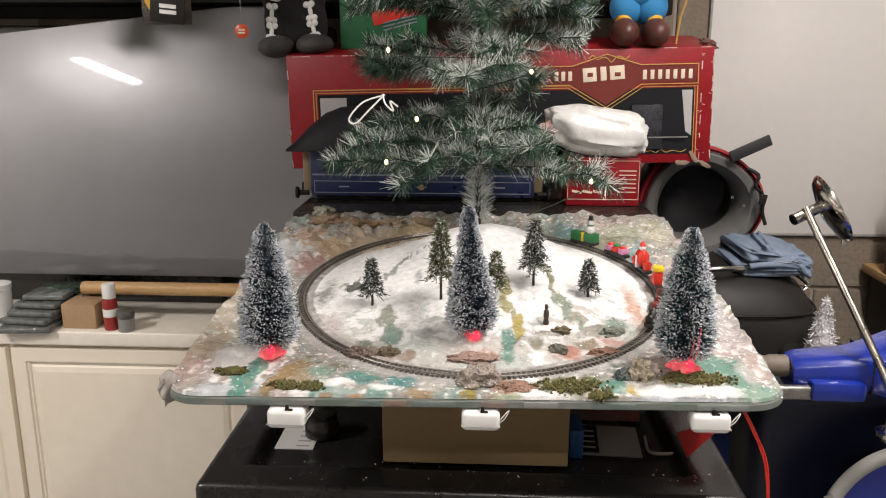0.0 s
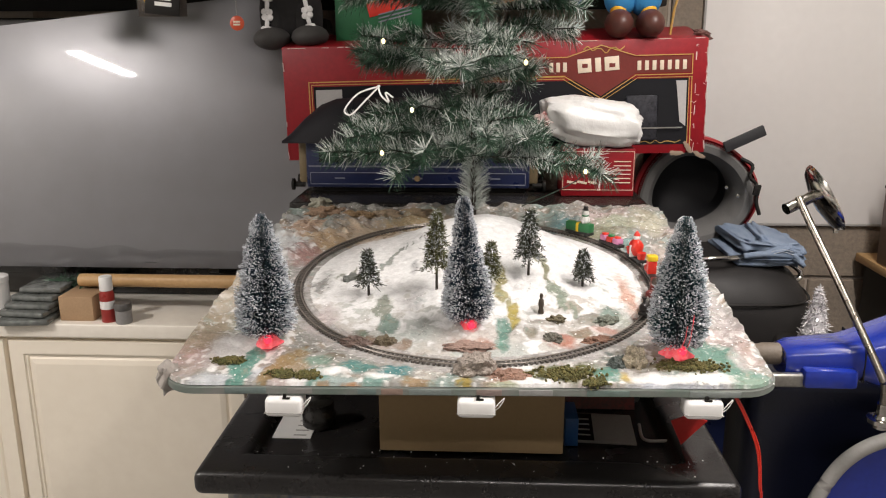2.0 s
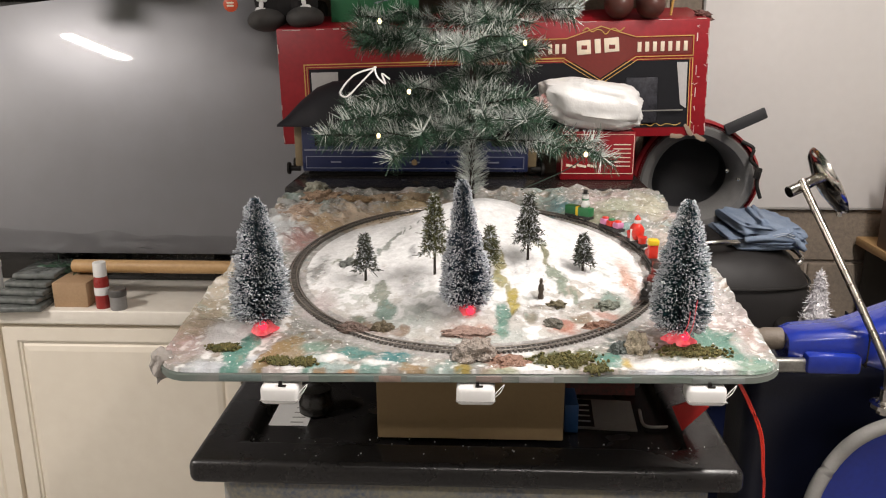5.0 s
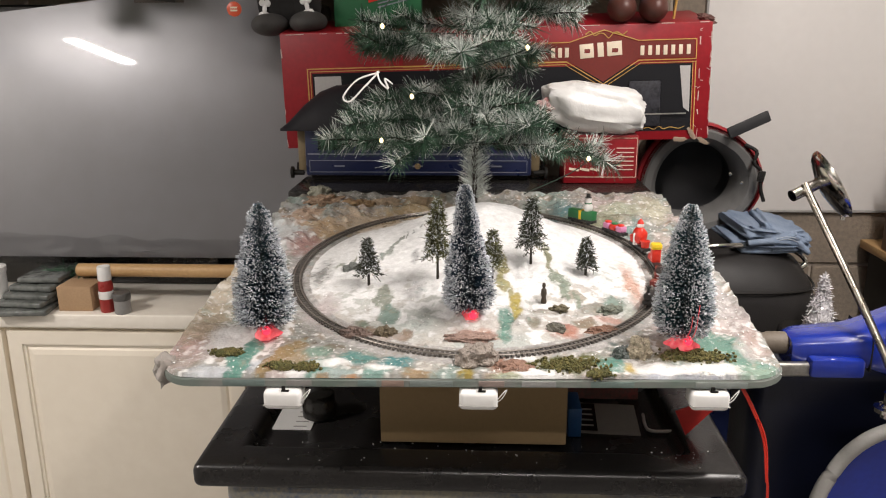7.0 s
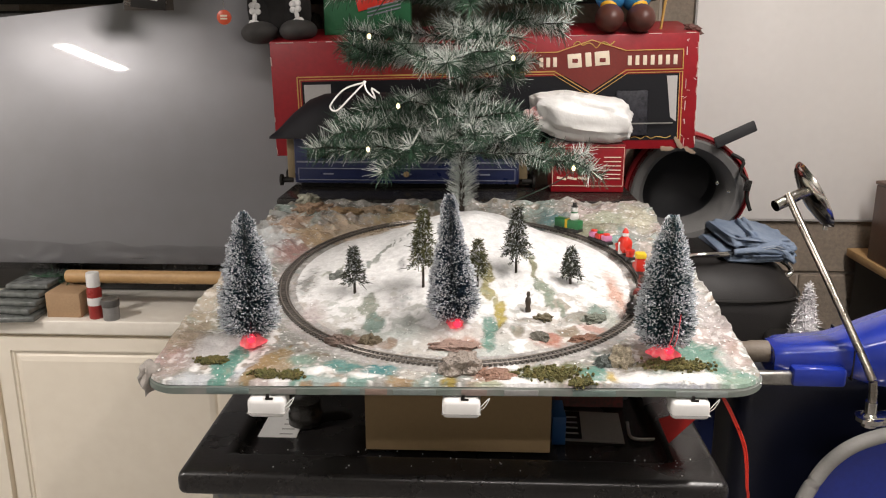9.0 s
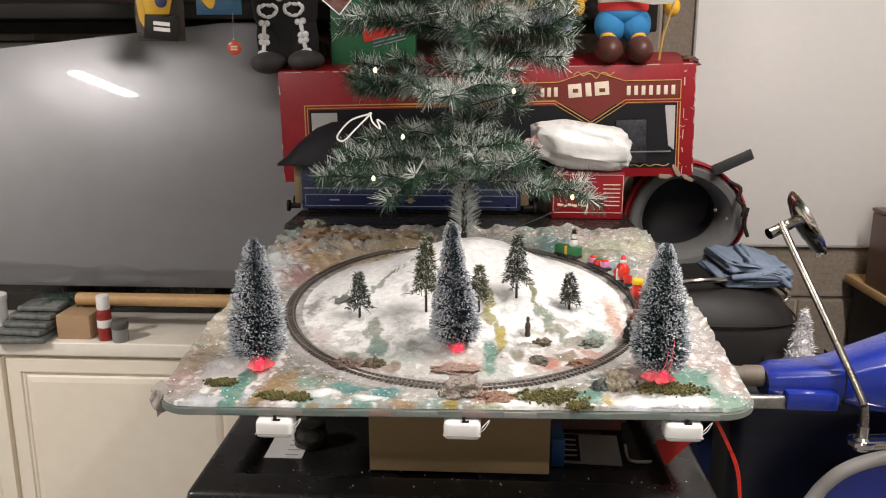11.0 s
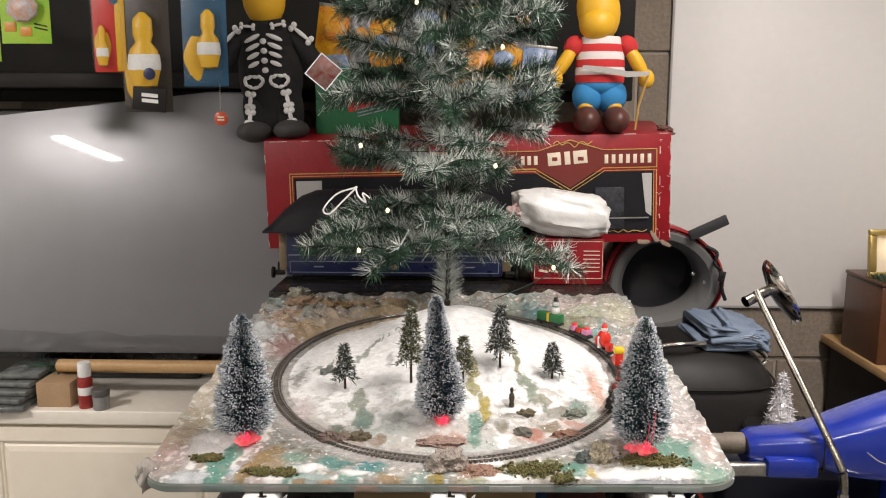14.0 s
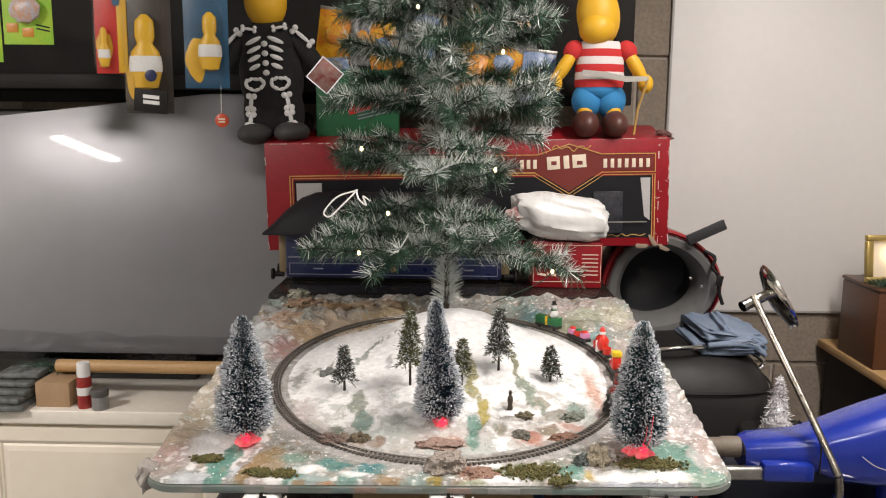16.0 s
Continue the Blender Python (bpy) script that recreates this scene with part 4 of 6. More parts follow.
part("cap", lathe([(0.0055, 0), (0.004, 0.004), (0.001, 0.008)], 12, (0, 0, 0.0435)), T_RED, v)
for sx in (-1, 1):
    part("tub", lathe([(0.006, 0), (0.008, 0.011), (0.007, 0.0115), (0.005, 0.002)], 14, (sx * 0.02, 0, 0.0085)), T_RED, v)
v = vehicle("present_wagon", 31, "miniature flat wagon loaded with pink and red presents", "model wagon")
for px_, col, cap in ((-0.017, T_PINK, T_RED), (0.0, T_RED, T_GREEN), (0.017, T_PINK, T_RED)):
    gift = part("present", box(0.0145, 0.014, 0.01, (px_, 0, 0.0135), bevel=0.002), col, v)
    part("bow", lump(0.006, (1.1, 1, 0.5), 0.3, 2, 2, m=pose(px_, 0, 0.0195)), cap, gift)
v = vehicle("green_wagon", 47, "green miniature wagon with yellow band and snowman", "model wagon")
part("tub", box(0.054, 0.0155, 0.016, (0, 0, 0.016), bevel=0.002), T_GREEN, v)
part("band", box(0.006, 0.0165, 0.0165, (0, 0, 0.016), bevel=0.001), T_YELLOW, v)
part("snowman", lathe([(0.006, 0), (0.0085, 0.004), (0.0085, 0.009), (0.005, 0.014), (0.0062, 0.018), (0.0058, 0.022), (0.003, 0.025)], 14, (0.012, 0, 0.0238)), T_WHITE, v)
sm = v.children[-1]
part("scarf", lathe([(0.0058, 0), (0.0066, 0.0012), (0.0058, 0.0024)], 12, (0.012, 0, 0.0368)), T_GREEN, sm)
part("hat", lathe([(0.0062, 0), (0.0062, 0.001), (0.0038, 0.0012), (0.0036, 0.007)], 12, (0.012, 0, 0.0482)), LOCO, sm)

# ---- battery boxes clipped under the board's edge ----
for bx, by in ((-0.229, 0.0), (0.0, 0.0), (0.268, 0.0)):
    zt = ztop(0) - 0.0135
    t = thing("battery_box", "small white plastic battery box clipped under board", "battery box", pose(bx, by + 0.009 + 0.03 * bx, zt + 0.0045), group="battery boxes")
    case = part("case", box(0.045, 0.032, 0.024, (0, 0, -0.0165), bevel=0.006, seg=3), WHITEPL, t)
    part("seam", box(0.0456, 0.0326, 0.0008, (0, 0, -0.0225), bevel=0.0002), TRIM, case)
    part("switch", box(0.004, 0.003, 0.006, (0.002, -0.012, -0.002), bevel=0.0006), BLACKMATT, case, "black slide switch")
    part("switch_foot", box(0.009, 0.003, 0.002, (0.004, -0.0125, -0.0045), bevel=0.0005), BLACKMATT, case)
    part("cord", tube(smooth_path([(0.019, -0.012, -0.02), (0.027, -0.012, -0.014), (0.033, -0.01, -0.004), (0.029, -0.011, -0.007), (0.02, -0.013, -0.017)], 6), 0.0006, 5), WHITEPL, t)
t = thing("red_wire", "thin red twin wire hanging from the layout", "wire", pose(0, 0, 0))
for o in (0.006, 0.0085):
    part("strand", tube(smooth_path([(0.30 + o, 0.03, 1.104), (0.318 + o, 0.03, 1.072), (0.336 + o, 0.028, 1.03), (0.346 + o * 0.5, 0.025, 0.98), (0.354 + o * 0.3, 0.03, 0.93), (0.38, 0.05, 0.6), (0.4, 0.1, 0.0)], 6), 0.0013, 6), T_RED, t)

# ---- flocked christmas tree standing on the hill ----
TX, TY = -0.012, 0.575
TZ = ztop(TY) + height(TX, TY) - 0.003
xt = thing("christmas_tree", "small artificial christmas tree flocked with white frost", "christmas tree", pose(TX, TY, TZ))
part("trunk", tube([(0, 0, 0), (0.002, 0, 0.4), (0, 0, 0.84)], 0.006, 10, taper=0.004), BARK, xt)
rs = np.random.RandomState(21)
st, en, wires = [], [], []


def bristle_stem(pts, length, dens):
    """Needles all round a stem that leads through pts."""
    p = np.array([tuple(q) for q in pts])
    for a, c in zip(p, p[1:]):
        seg = c - a
        ln = np.linalg.norm(seg)
        n = max(1, int(ln * dens))
        u = rs.uniform(0, 1, n)[:, None]
        s = a + u * seg
        d = rs.normal(size=(n, 3))
        d /= np.linalg.norm(d, axis=1)[:, None]
        f = seg / (ln + 1e-9)
        d -= (d @ f)[:, None] * f * 0.7
        e = s + (d * 0.86 + f * 0.45) * (length * rs.uniform(0.7, 1.15, n))[:, None]
        st.append(s)
        en.append(e)


bristle_stem([(0, 0, 0.02), (0, 0, 0.13)], 0.037, 9000)
stem_count = sum(len(q) for q in st)
bristle_stem([(0, 0, 0.13), (0, 0, 0.84)], 0.034, 1500)


def branch(h, deg, ln, rise, droop):
    a = radians(deg)
    if math.cos(a) > 0:
        reach = np.interp(h, [0.1, 0.13, 0.15, 0.3, 0.34, 0.42, 0.52, 0.65, 0.85], [0.25, 0.24, 0.12, 0.1, 0.19, 0.18, 0.185, 0.15, 0.06])
    else:
        reach = np.interp(h, [0.1, 0.16, 0.2, 0.27, 0.31, 0.36, 0.42, 0.52, 0.65, 0.85], [0.27, 0.26, 0.185, 0.18, 0.235, 0.235, 0.2, 0.175, 0.14, 0.06])
    ln = min(ln, reach / max(0.3, abs(math.cos(a))))
    pts = []
    for k in range(7):
        u = k / 6
        pts.append(Vector((ln * u * math.cos(a), ln * u * math.sin(a), h + ln * (rise * u - droop * u * u))))
    wires.append(pts)
    bristle_stem(pts, 0.031, 4000)
    for side in (-1, 1):
        for k0 in ((2, 4) if ln > 0.14 else (3,)):
            b0 = pts[k0]
            aa = a + side * radians(rs.uniform(30, 48))
            l2 = ln * rs.uniform(0.28, 0.42)
            tw = [b0 + Vector((l2 * u * math.cos(aa), l2 * u * math.sin(aa), l2 * u * rs.uniform(-0.05, 0.3))) for u in (0, 0.5, 1)]
            wires.append(tw)
            bristle_stem(tw, 0.029, 3800)


tier = [(0.15, 0.265, 4), (0.2, 0.24, 4), (0.265, 0.265, 5), (0.33, 0.215, 4), (0.39, 0.24, 5), (0.45, 0.2, 4), (0.51, 0.215, 5), (0.565, 0.17, 5), (0.62, 0.16, 5), (0.67, 0.12, 5), (0.71, 0.1, 5), (0.76, 0.07, 5), (0.8, 0.05, 4)]
for k, (h, ln, n) in enumerate(tier):
    turn0 = rs.uniform(0, 360)
    for j in range(n):
        branch(h + rs.uniform(-0.015, 0.015), turn0 + 360 * j / n + rs.uniform(-14, 14), ln * rs.uniform(0.82, 1.04), rs.uniform(0.12, 0.4), rs.uniform(0.15, 0.38))
branch(0.115, 186, 0.27, 0.15, 0.13)
branch(0.12, -12, 0.25, 0.10, 0.22)
branch(0.15, 215, 0.25, 0.28, 0.2)
branch(0.155, -35, 0.25, 0.25, 0.24)
branch(0.27, 196, 0.25, 0.35, 0.25)
branch(0.26, -15, 0.22, 0.45, 0.3)
branch(0.38, 200, 0.22, 0.3, 0.2)
branch(0.38, -20, 0.21, 0.5, 0.25)
branch(0.46, 190, 0.2, 0.4, 0.2)
branch(0.47, -8, 0.2, 0.5, 0.2)
st, en = np.concatenate(st), np.concatenate(en)
mid = (st + en) / 2
fl = np.array([nz(p[0] + 0.7 * p[1], p[2] + 0.3 * p[1], 19, 77) for p in mid]) + 0.25 * (en - st)[:, 2] / 0.03
fl += 0.28 * np.exp(-(np.hypot(mid[:, 0], mid[:, 1]) / 0.1) ** 2)
fl[:stem_count] += 0.6
white = fl * 0.85 + rs.normal(size=len(fl)) * 0.27 > 0.23
needles("needles", st[~white], en[~white], 0.0006, GREEN, xt, "dark green tinsel needles")
needles("flocked_needles", st[white], en[white], 0.00062, FLOCK, xt, "white flocked needles")
b = bmesh.new()
for w in wires:
    tube(w, 0.0018, 5, bm=b, taper=0.001)
part("wire_core", b, BARK, xt)

# fairy lights on the tree
BULB = mat("warm_led", (1.0, 0.8, 0.42), 0.3, second=(1.0, 0.8, 0.42), emit=2.2, bump=0)
fl_ = thing("fairy_lights", "string of warm white fairy lights on tree", "fairy lights")
spots = [(-0.145, 0.352, 1.513), (-0.101, 0.325, 1.414), (-0.149, 0.34, 1.348), (0.067, 0.352, 1.482), (0.163, 0.36, 1.318), (0.078, 0.40, 1.668), (-0.06, 0.42, 1.74)]
for s in spots:
    part("bulb", lump(0.0033, (0.9, 0.9, 1.25), 0.05, 1, 2, m=pose(*s)), BULB, fl_)
CORD = mat("dark_green_cord", (0.02, 0.04, 0.025), 0.5)
way = [(0.07, 0.42, 1.25), spots[4], (0.1, 0.5, 1.36), (0.0, 0.45, 1.33), spots[2], spots[1], (-0.02, 0.4, 1.45), spots[3], (0.0, 0.42, 1.5), spots[0], (-0.12, 0.5, 1.6), spots[6], spots[5]]
part("cord", tube(smooth_path([(x, y + 0.006, z) for x, y, z in way], 8), 0.0009, 5), CORD, fl_)

# white cord loop hung on a branch
lp = thing("ornament_cord", "white looped cord hanging on a tree branch", "cord")
part("loop", tube(smooth_path([(-0.155, 0.36, 1.446), (-0.185, 0.355, 1.436), (-0.206, 0.352, 1.412), (-0.196, 0.35, 1.405), (-0.175, 0.352, 1.425), (-0.152, 0.358, 1.448)], 7), 0.0015, 6), WHITEPL, lp)
part("tail", tube(smooth_path([(-0.155, 0.358, 1.448), (-0.15, 0.35, 1.434), (-0.138, 0.348, 1.424), (-0.143, 0.35, 1.438), (-0.132, 0.355, 1.43)], 7), 0.0014, 6), WHITEPL, lp)
# foil gift tag
ft = thing("gift_tag", "square foil gift tag hanging from a branch", "gift tag", pose(-0.226, 0.5, 1.634, 0, 40, 8))
part("card", box(0.045, 0.001, 0.045, bevel=0.0003), mat("pink_foil", (0.2, 0.035, 0.025), 0.3, metal=0.4, second=(0.35, 0.28, 0.25), scale=90, fine=120, amount=0.7), ft)
for q in range(4):
    part("edge", box(0.047, 0.0022, 0.002, (0, 0, 0.0225), (0, 0, 0)), FROST, ft)
    ft.children[-1].matrix_basis = pose(0, 0, 0, 0, 90 * q, 0)

# ---- long red train set box, face details ----
bh_w, bh_h = 0.945, 0.252
SILVER = mat("worn_scuffs", (0.62, 0.5, 0.46), 0.8, second=(0.45, 0.2, 0.18), scale=60)
DARKIN = mat("dark_box_inside", (0.012, 0.012, 0.014), 0.6, spec=0.15, second=(0.01, 0.01, 0.013), scale=12)
GREYIN = mat("grey_tray", (0.45, 0.43, 0.42), 0.5, second=(0.3, 0.29, 0.28), scale=12)


def on_box(name, outline, depth, material, lift=0.0):
    return part(name, prism(outline, -lift - depth, -lift, 0.0), material, bh, smooth=False)


def line(pts, width, material, lift=0.0006, name="printed_line"):
    b = bmesh.new()
    for (x0, z0), (x1, z1) in zip(pts, pts[1:]):
        ln = math.hypot(x1 - x0, z1 - z0)
        box(ln + width, 0.0006, width, ((x0 + x1) / 2, -lift, (z0 + z1) / 2), (0, -math.degrees(math.atan2(z1 - z0, x1 - x0)), 0), bm=b)
    part(name, b, material, bh, smooth=False)


on_box("window", [(-0.405, 0.02), (0.432, 0.02), (0.432, 0.165), (-0.405, 0.165)], 0.001, DARKIN)
on_box("tray", [(-0.4, 0.03), (-0.34, 0.03), (-0.34, 0.158), (-0.4, 0.158)], 0.0012, GREYIN, 0.001)
on_box("tray", [(0.415, 0.07), (0.428, 0.06), (0.428, 0.16), (0.405, 0.16)], 0.0012, GREYIN, 0.001)
for k, (mx, mw, mh) in enumerate(((0.33, 0.07, 0.1), (0.2, 0.1, 0.07), (-0.25, 0.12, 0.08))):
    part("packed_model", box(mw, 0.006, mh, (mx, -0.004, 0.03 + mh / 2), bevel=0.004), mat("packed_model_paint", (0.012, 0.012, 0.014), 0.5, spec=0.2, second=(0.05, 0.05, 0.06), scale=60, amount=0.8), bh)
on_box("chrome_strip", [(0.3, 0.056), (0.42, 0.056), (0.42, 0.059), (0.3, 0.059)], 0.001, ALLOY, 0.0075)
line([(-0.415, 0.012), (-0.415, 0.175), (0.16, 0.175)], 0.0024, GOLD)
line([(-0.409, 0.012), (-0.409, 0.169), (0.16, 0.169)], 0.0016, GOLD)
on_box("title_band", [(-0.2, 0.178), (0.16, 0.178), (0.24, 0.13), (0.315, 0.178), (0.435, 0.178), (0.435, 0.213), (0.315, 0.213), (0.24, 0.236), (0.165, 0.213), (-0.2, 0.213)], 0.0008, DKRED, 0.0008)
line([(-0.2, 0.216), (0.165, 0.216), (0.24, 0.24), (0.315, 0.216), (0.439, 0.216), (0.439, 0.174), (0.316, 0.174), (0.24, 0.125), (0.16, 0.174), (-0.2, 0.174)], 0.002, GOLD, 0.002)
line([(0.439, 0.168), (0.32, 0.168), (0.24, 0.117), (0.157, 0.168)], 0.0014, GOLD, 0.002)
line([(0.439, 0.168), (0.439, 0.012)], 0.0022, GOLD)
line([(0.433, 0.168), (0.433, 0.012)], 0.0014, GOLD)
for k in range(3):
    w = (0.03, 0.013, 0.032)[k]
    part("printed_bar", box(w, 0.001, 0.03, (0.203 + (0, 0.03, 0.06)[k], -0.0026, 0.1965 + 0.002 * k), (0, -4, 0), bevel=0.0004), IVORY, bh)
    if k != 1:
        part("printed_bar", box(w * 0.42, 0.0012, 0.009, (0.204 + (0, 0.03, 0.06)[k], -0.0027, 0.1965), bevel=0.0003), DKRED, bh)
for k in range(7):
    part("printed_bar", box(0.0085, 0.001, 0.0205, (0.323 + 0.0165 * k, -0.0026, 0.1945), bevel=0.0004), IVORY, bh)
for k in range(3):
    part("printed_bar", box(0.0085, 0.001, 0.0205, (0.13 + 0.015 * k, -0.0026, 0.1945), bevel=0.0004), IVORY, bh)
part("gold_script", tube(smooth_path([(0.2 + 0.01 * k, -0.002, 0.231 + 0.005 * math.sin(k * 2.2) + 0.003 * math.sin(k)) for k in range(10)], 4), 0.0012, 4), GOLD, bh)
part("gold_script", tube(smooth_path([(0.33 + 0.011 * k, -0.002, 0.026 + 0.003 * math.sin(k * 2.6)) for k in range(9)], 4), 0.001, 4), GOLD, bh)
# scuffed edges and a torn corner
rnd = random.Random(2)
for k in range(46):
    side = rnd.random()
    b = bmesh.new()
    if side < 0.45:
        box(rnd.uniform(0.004, 0.03), 0.0012, rnd.uniform(0.001, 0.0025), (rnd.uniform(-0.47, 0.47), -0.0004, 0.2505), bm=b)
    elif side < 0.8:
        box(rnd.uniform(0.001, 0.0025), 0.0012, rnd.uniform(0.004, 0.025), (rnd.choice((-0.471, 0.471, 0.447)), -0.0004, rnd.uniform(0.01, 0.245)), (0, rnd.uniform(-8, 8), 0), bm=b)
    else:
        box(rnd.uniform(0.002, 0.008), 0.0012, 0.0012, (rnd.uniform(0.44, 0.47), -0.0004, rnd.uniform(0.01, 0.24)), (0, rnd.uniform(-60, 60), 0), bm=b)
    part("scuff", b, SILVER, bh, smooth=False)
for k, (sx, sz) in enumerate(((0.41, 0.0), (0.46, -0.004), (0.435, 0.012))):
    part("torn_flap", lump(0.0085, (1.7, 0.12, 0.6), 0.6, 2.5, 3, k + 3, m=pose(sx, -0.004, sz, 10, 30 * k, 0)), WORN, bh)
part("torn_flap", lump(0.02, (1.0, 0.5, 0.5), 0.6, 2.5, 3, 9, m=pose(0.468, 0.04, 0.258, 0, 20, 0)), mat("crushed_corner", (0.12, 0.05, 0.04), 0.7), bh)
for k in range(6):
    part("printed_bar", box(0.05, 0.012, 0.0008, (-0.1 + 0.085 * k, 0.03 + 0.01 * (k % 2), 0.2524), bevel=0.0002), (DKRED, GOLD)[k % 2], bh)

# ---- navy model coach under the red box ----
co = thing("model_coach", "large navy blue model railway coach with black roof", "model coach", pose(-0.137, 0.86, 1.181))
cbody = part("body", box(0.488, 0.1, 0.1, (0, 0.05, 0.072), bevel=0.004), NAVY, co, "navy blue body with fine lining")
b = bmesh.new()
rings = []
for x, k in ((-0.29, 0.02), (-0.275, 0.2), (-0.25, 0.5), (-0.215, 0.82), (-0.18, 0.97), (-0.14, 1.0), (0.14, 1.0), (0.19, 0.97), (0.225, 0.82), (0.25, 0.5), (0.275, 0.2), (0.285, 0.02)):
    rings.append([b.verts.new((x, -0.022 + 0.144 * q / 12, 0.123 + 0.003 + 0.088 * k * math.sin(math.pi * q / 12) ** 0.55)) for q in range(13)] + [b.verts.new((x, 0.122, 0.121)), b.verts.new((x, -0.022, 0.121))])
for r0, r1 in zip(rings, rings[1:]):
    for q in range(15):
        b.faces.new((r0[q], r0[(q + 1) % 15], r1[(q + 1) % 15], r1[q]))
b.faces.new(rings[0])
b.faces.new(rings[-1][::-1])
bmesh.ops.recalc_face_normals(b, faces=b.faces[:])
croof = part("roof", b, ROOF, co, "black arched roof with sloping ends")
for k in range(5):
    part("roof_rib", tube([(-0.14 + 0.07 * k, -0.022 + 0.144 * q / 12, 0.1265 + 0.088 * math.sin(math.pi * q / 12) ** 0.55) for q in range(13)], 0.0016, 5), ROOF, croof)
LINING = mat("pale_lining", (0.22, 0.23, 0.28), 0.4, bump=0)
for z0, z1, x0, x1 in ((0.03, 0.055, -0.235, 0.235), (0.068, 0.07, -0.238, 0.238)):
    for (ax, az, bx_, bz) in ((x0, z0, x1, z0), (x0, z1, x1, z1), (x0, z0, x0, z1), (x1, z0, x1, z1)):
        part("lining", box(abs(bx_ - ax) + 0.0014, 0.001, abs(bz - az) + 0.0014, ((ax + bx_) / 2, -0.0006, (az + bz) / 2)), LINING, cbody)
part("gutter", box(0.492, 0.004, 0.003, (0, -0.001, 0.12), bevel=0.0006), LINING, co)
for k in range(3):
    part("printed_bar", box(0.022, 0.001, 0.003, (-0.17 + 0.17 * k, -0.0007, 0.043)), LINING, cbody)
part("crest", lathe([(0.0065, 0), (0.0065, 0.001)], 16, (0.0, -0.0012, 0.043), (90, 0, 0)), mat("crest_print", (0.3, 0.2, 0.1), 0.4), cbody)
for k in range(5):
    part("window", box(0.05, 0.001, 0.034, (-0.19 + 0.095 * k, -0.0006, 0.095), bevel=0.0003), BLACKGLOSS, cbody)
part("underframe", box(0.47, 0.07, 0.012, (0, 0.05, 0.0172), bevel=0.003), BLACKMATT, co)
for ex in (-1, 1):
    part("corridor_end", box(0.02, 0.07, 0.09, (ex * 0.253, 0.05, 0.075), bevel=0.004), mat("brass_end", (0.2, 0.15, 0.08), 0.5), co)
    for ey in (0.018, 0.082):
        part("buffer", lathe([(0.006, 0), (0.006, 0.022), (0.013, 0.023), (0.013, 0.028)], 14, (ex * 0.252, ey, 0.026), (0, 90 * ex, 0)), BLACKMATT, co)
    for wx in (0.17, 0.21):
        part("wheel", lathe([(0.008, -0.006), (0.008, 0.004), (0.0095, 0.006)], 20, (ex * wx, 0.02, 0.0205), (90, 0, 0)), BLACKMATT, co)

# ---- small red carton with a white plastic bag on it ----
rb = thing("red_carton", "small red carton printed with white lines", "box", pose(0.25, 0.83, 1.193))
rcart = part("carton", box(0.153, 0.1, 0.102, (0, 0.05, 0.051), bevel=0.002), RED, rb)
for k in range(6):
    part("printed_bar", box(0.036, 0.001, 0.002, (0.05, -0.0006, 0.03 + 0.009 * k)), IVORY, rcart)
for k in range(3):
    part("printed_bar", box(0.02, 0.001, 0.005, (-0.055 + 0.022 * k, -0.0006, 0.03), (0, 10, 0)), IVORY, rcart)
for q in range(4):
    part("frame_line", box((0.148, 0.001, 0.148, 0.001)[q], 0.001, (0.001, 0.08, 0.001, 0.08)[q], ((0, 0.074, 0, -0.074)[q], -0.0006, (0.014, 0.055, 0.096, 0.055)[q])), IVORY, rcart)
wb_ = thing("plastic_bag", "crumpled white plastic bag lying on red carton", "bag", pose(0.24, 0.865, 1.35))
b = bmesh.new()
bmesh.ops.create_uvsphere(b, u_segments=56, v_segments=34, radius=1)
for v in b.verts:
    c = v.co.copy()
    sq = lambda q, p: math.copysign(abs(q) ** p, q)
    n = noise.noise(c * 1.7) * 0.16 + noise.noise(c * 4.5) * 0.07 + abs(noise.noise(c * 9)) * 0.05
    k = 1 + n
    x, y, z = sq(c.x, 0.6) * 0.108 * k, sq(c.y, 0.7) * 0.06 * k, sq(c.z, 0.75) * 0.058 * k
    z *= 0.82 + 0.5 * max(-0.6, -x * 4) * 0.2
    v.co = (x, y, z - 0.12 * x)
part("bag", b, mat("white_polythene", (0.74, 0.73, 0.71), 0.28, second=(0.6, 0.59, 0.57), scale=14, fine=70, amount=0.4, bump=0.35, depth=0.004), wb_)
part("printed_patch", lump(0.026, (1, 0.4, 0.7), 0.4, 3, 3, 2, m=pose(-0.098, -0.035, 0.005)), mat("red_white_print", (0.4, 0.06, 0.06), 0.4, second=(0.7, 0.66, 0.62), scale=70, fine=120, amount=1.0), wb_)

# ---- blue scooter beside the layout ----
sc = thing("scooter", "parked blue motor scooter with chrome mirror", "scooter", pose(0, 0, 0))
# rear body, floor and front shield; navy on the rear body is painted shade
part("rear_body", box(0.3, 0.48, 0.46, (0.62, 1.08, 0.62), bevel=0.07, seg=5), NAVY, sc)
part("footboard", box(0.34, 0.32, 0.05, (0.74, 0.44, 0.3), bevel=0.02, seg=3), BLUEPL, sc)
arc = [(0.5, 0.3), (0.515, 0.6), (0.53, 0.77), (0.553, 0.84), (0.585, 0.885), (0.63, 0.912), (0.69, 0.925), (0.78, 0.925), (0.85, 0.912), (0.9, 0.885), (0.93, 0.84), (0.95, 0.77), (0.965, 0.6), (0.98, 0.3)]
arc = [(p.x, p.y) for p in smooth_path([(x, z, 0) for x, z in arc], 5)]
b = bmesh.new()
f = b.faces.new([b.verts.new((x, 0.285, z)) for x, z in arc])
ext = bmesh.ops.extrude_face_region(b, geom=[f])
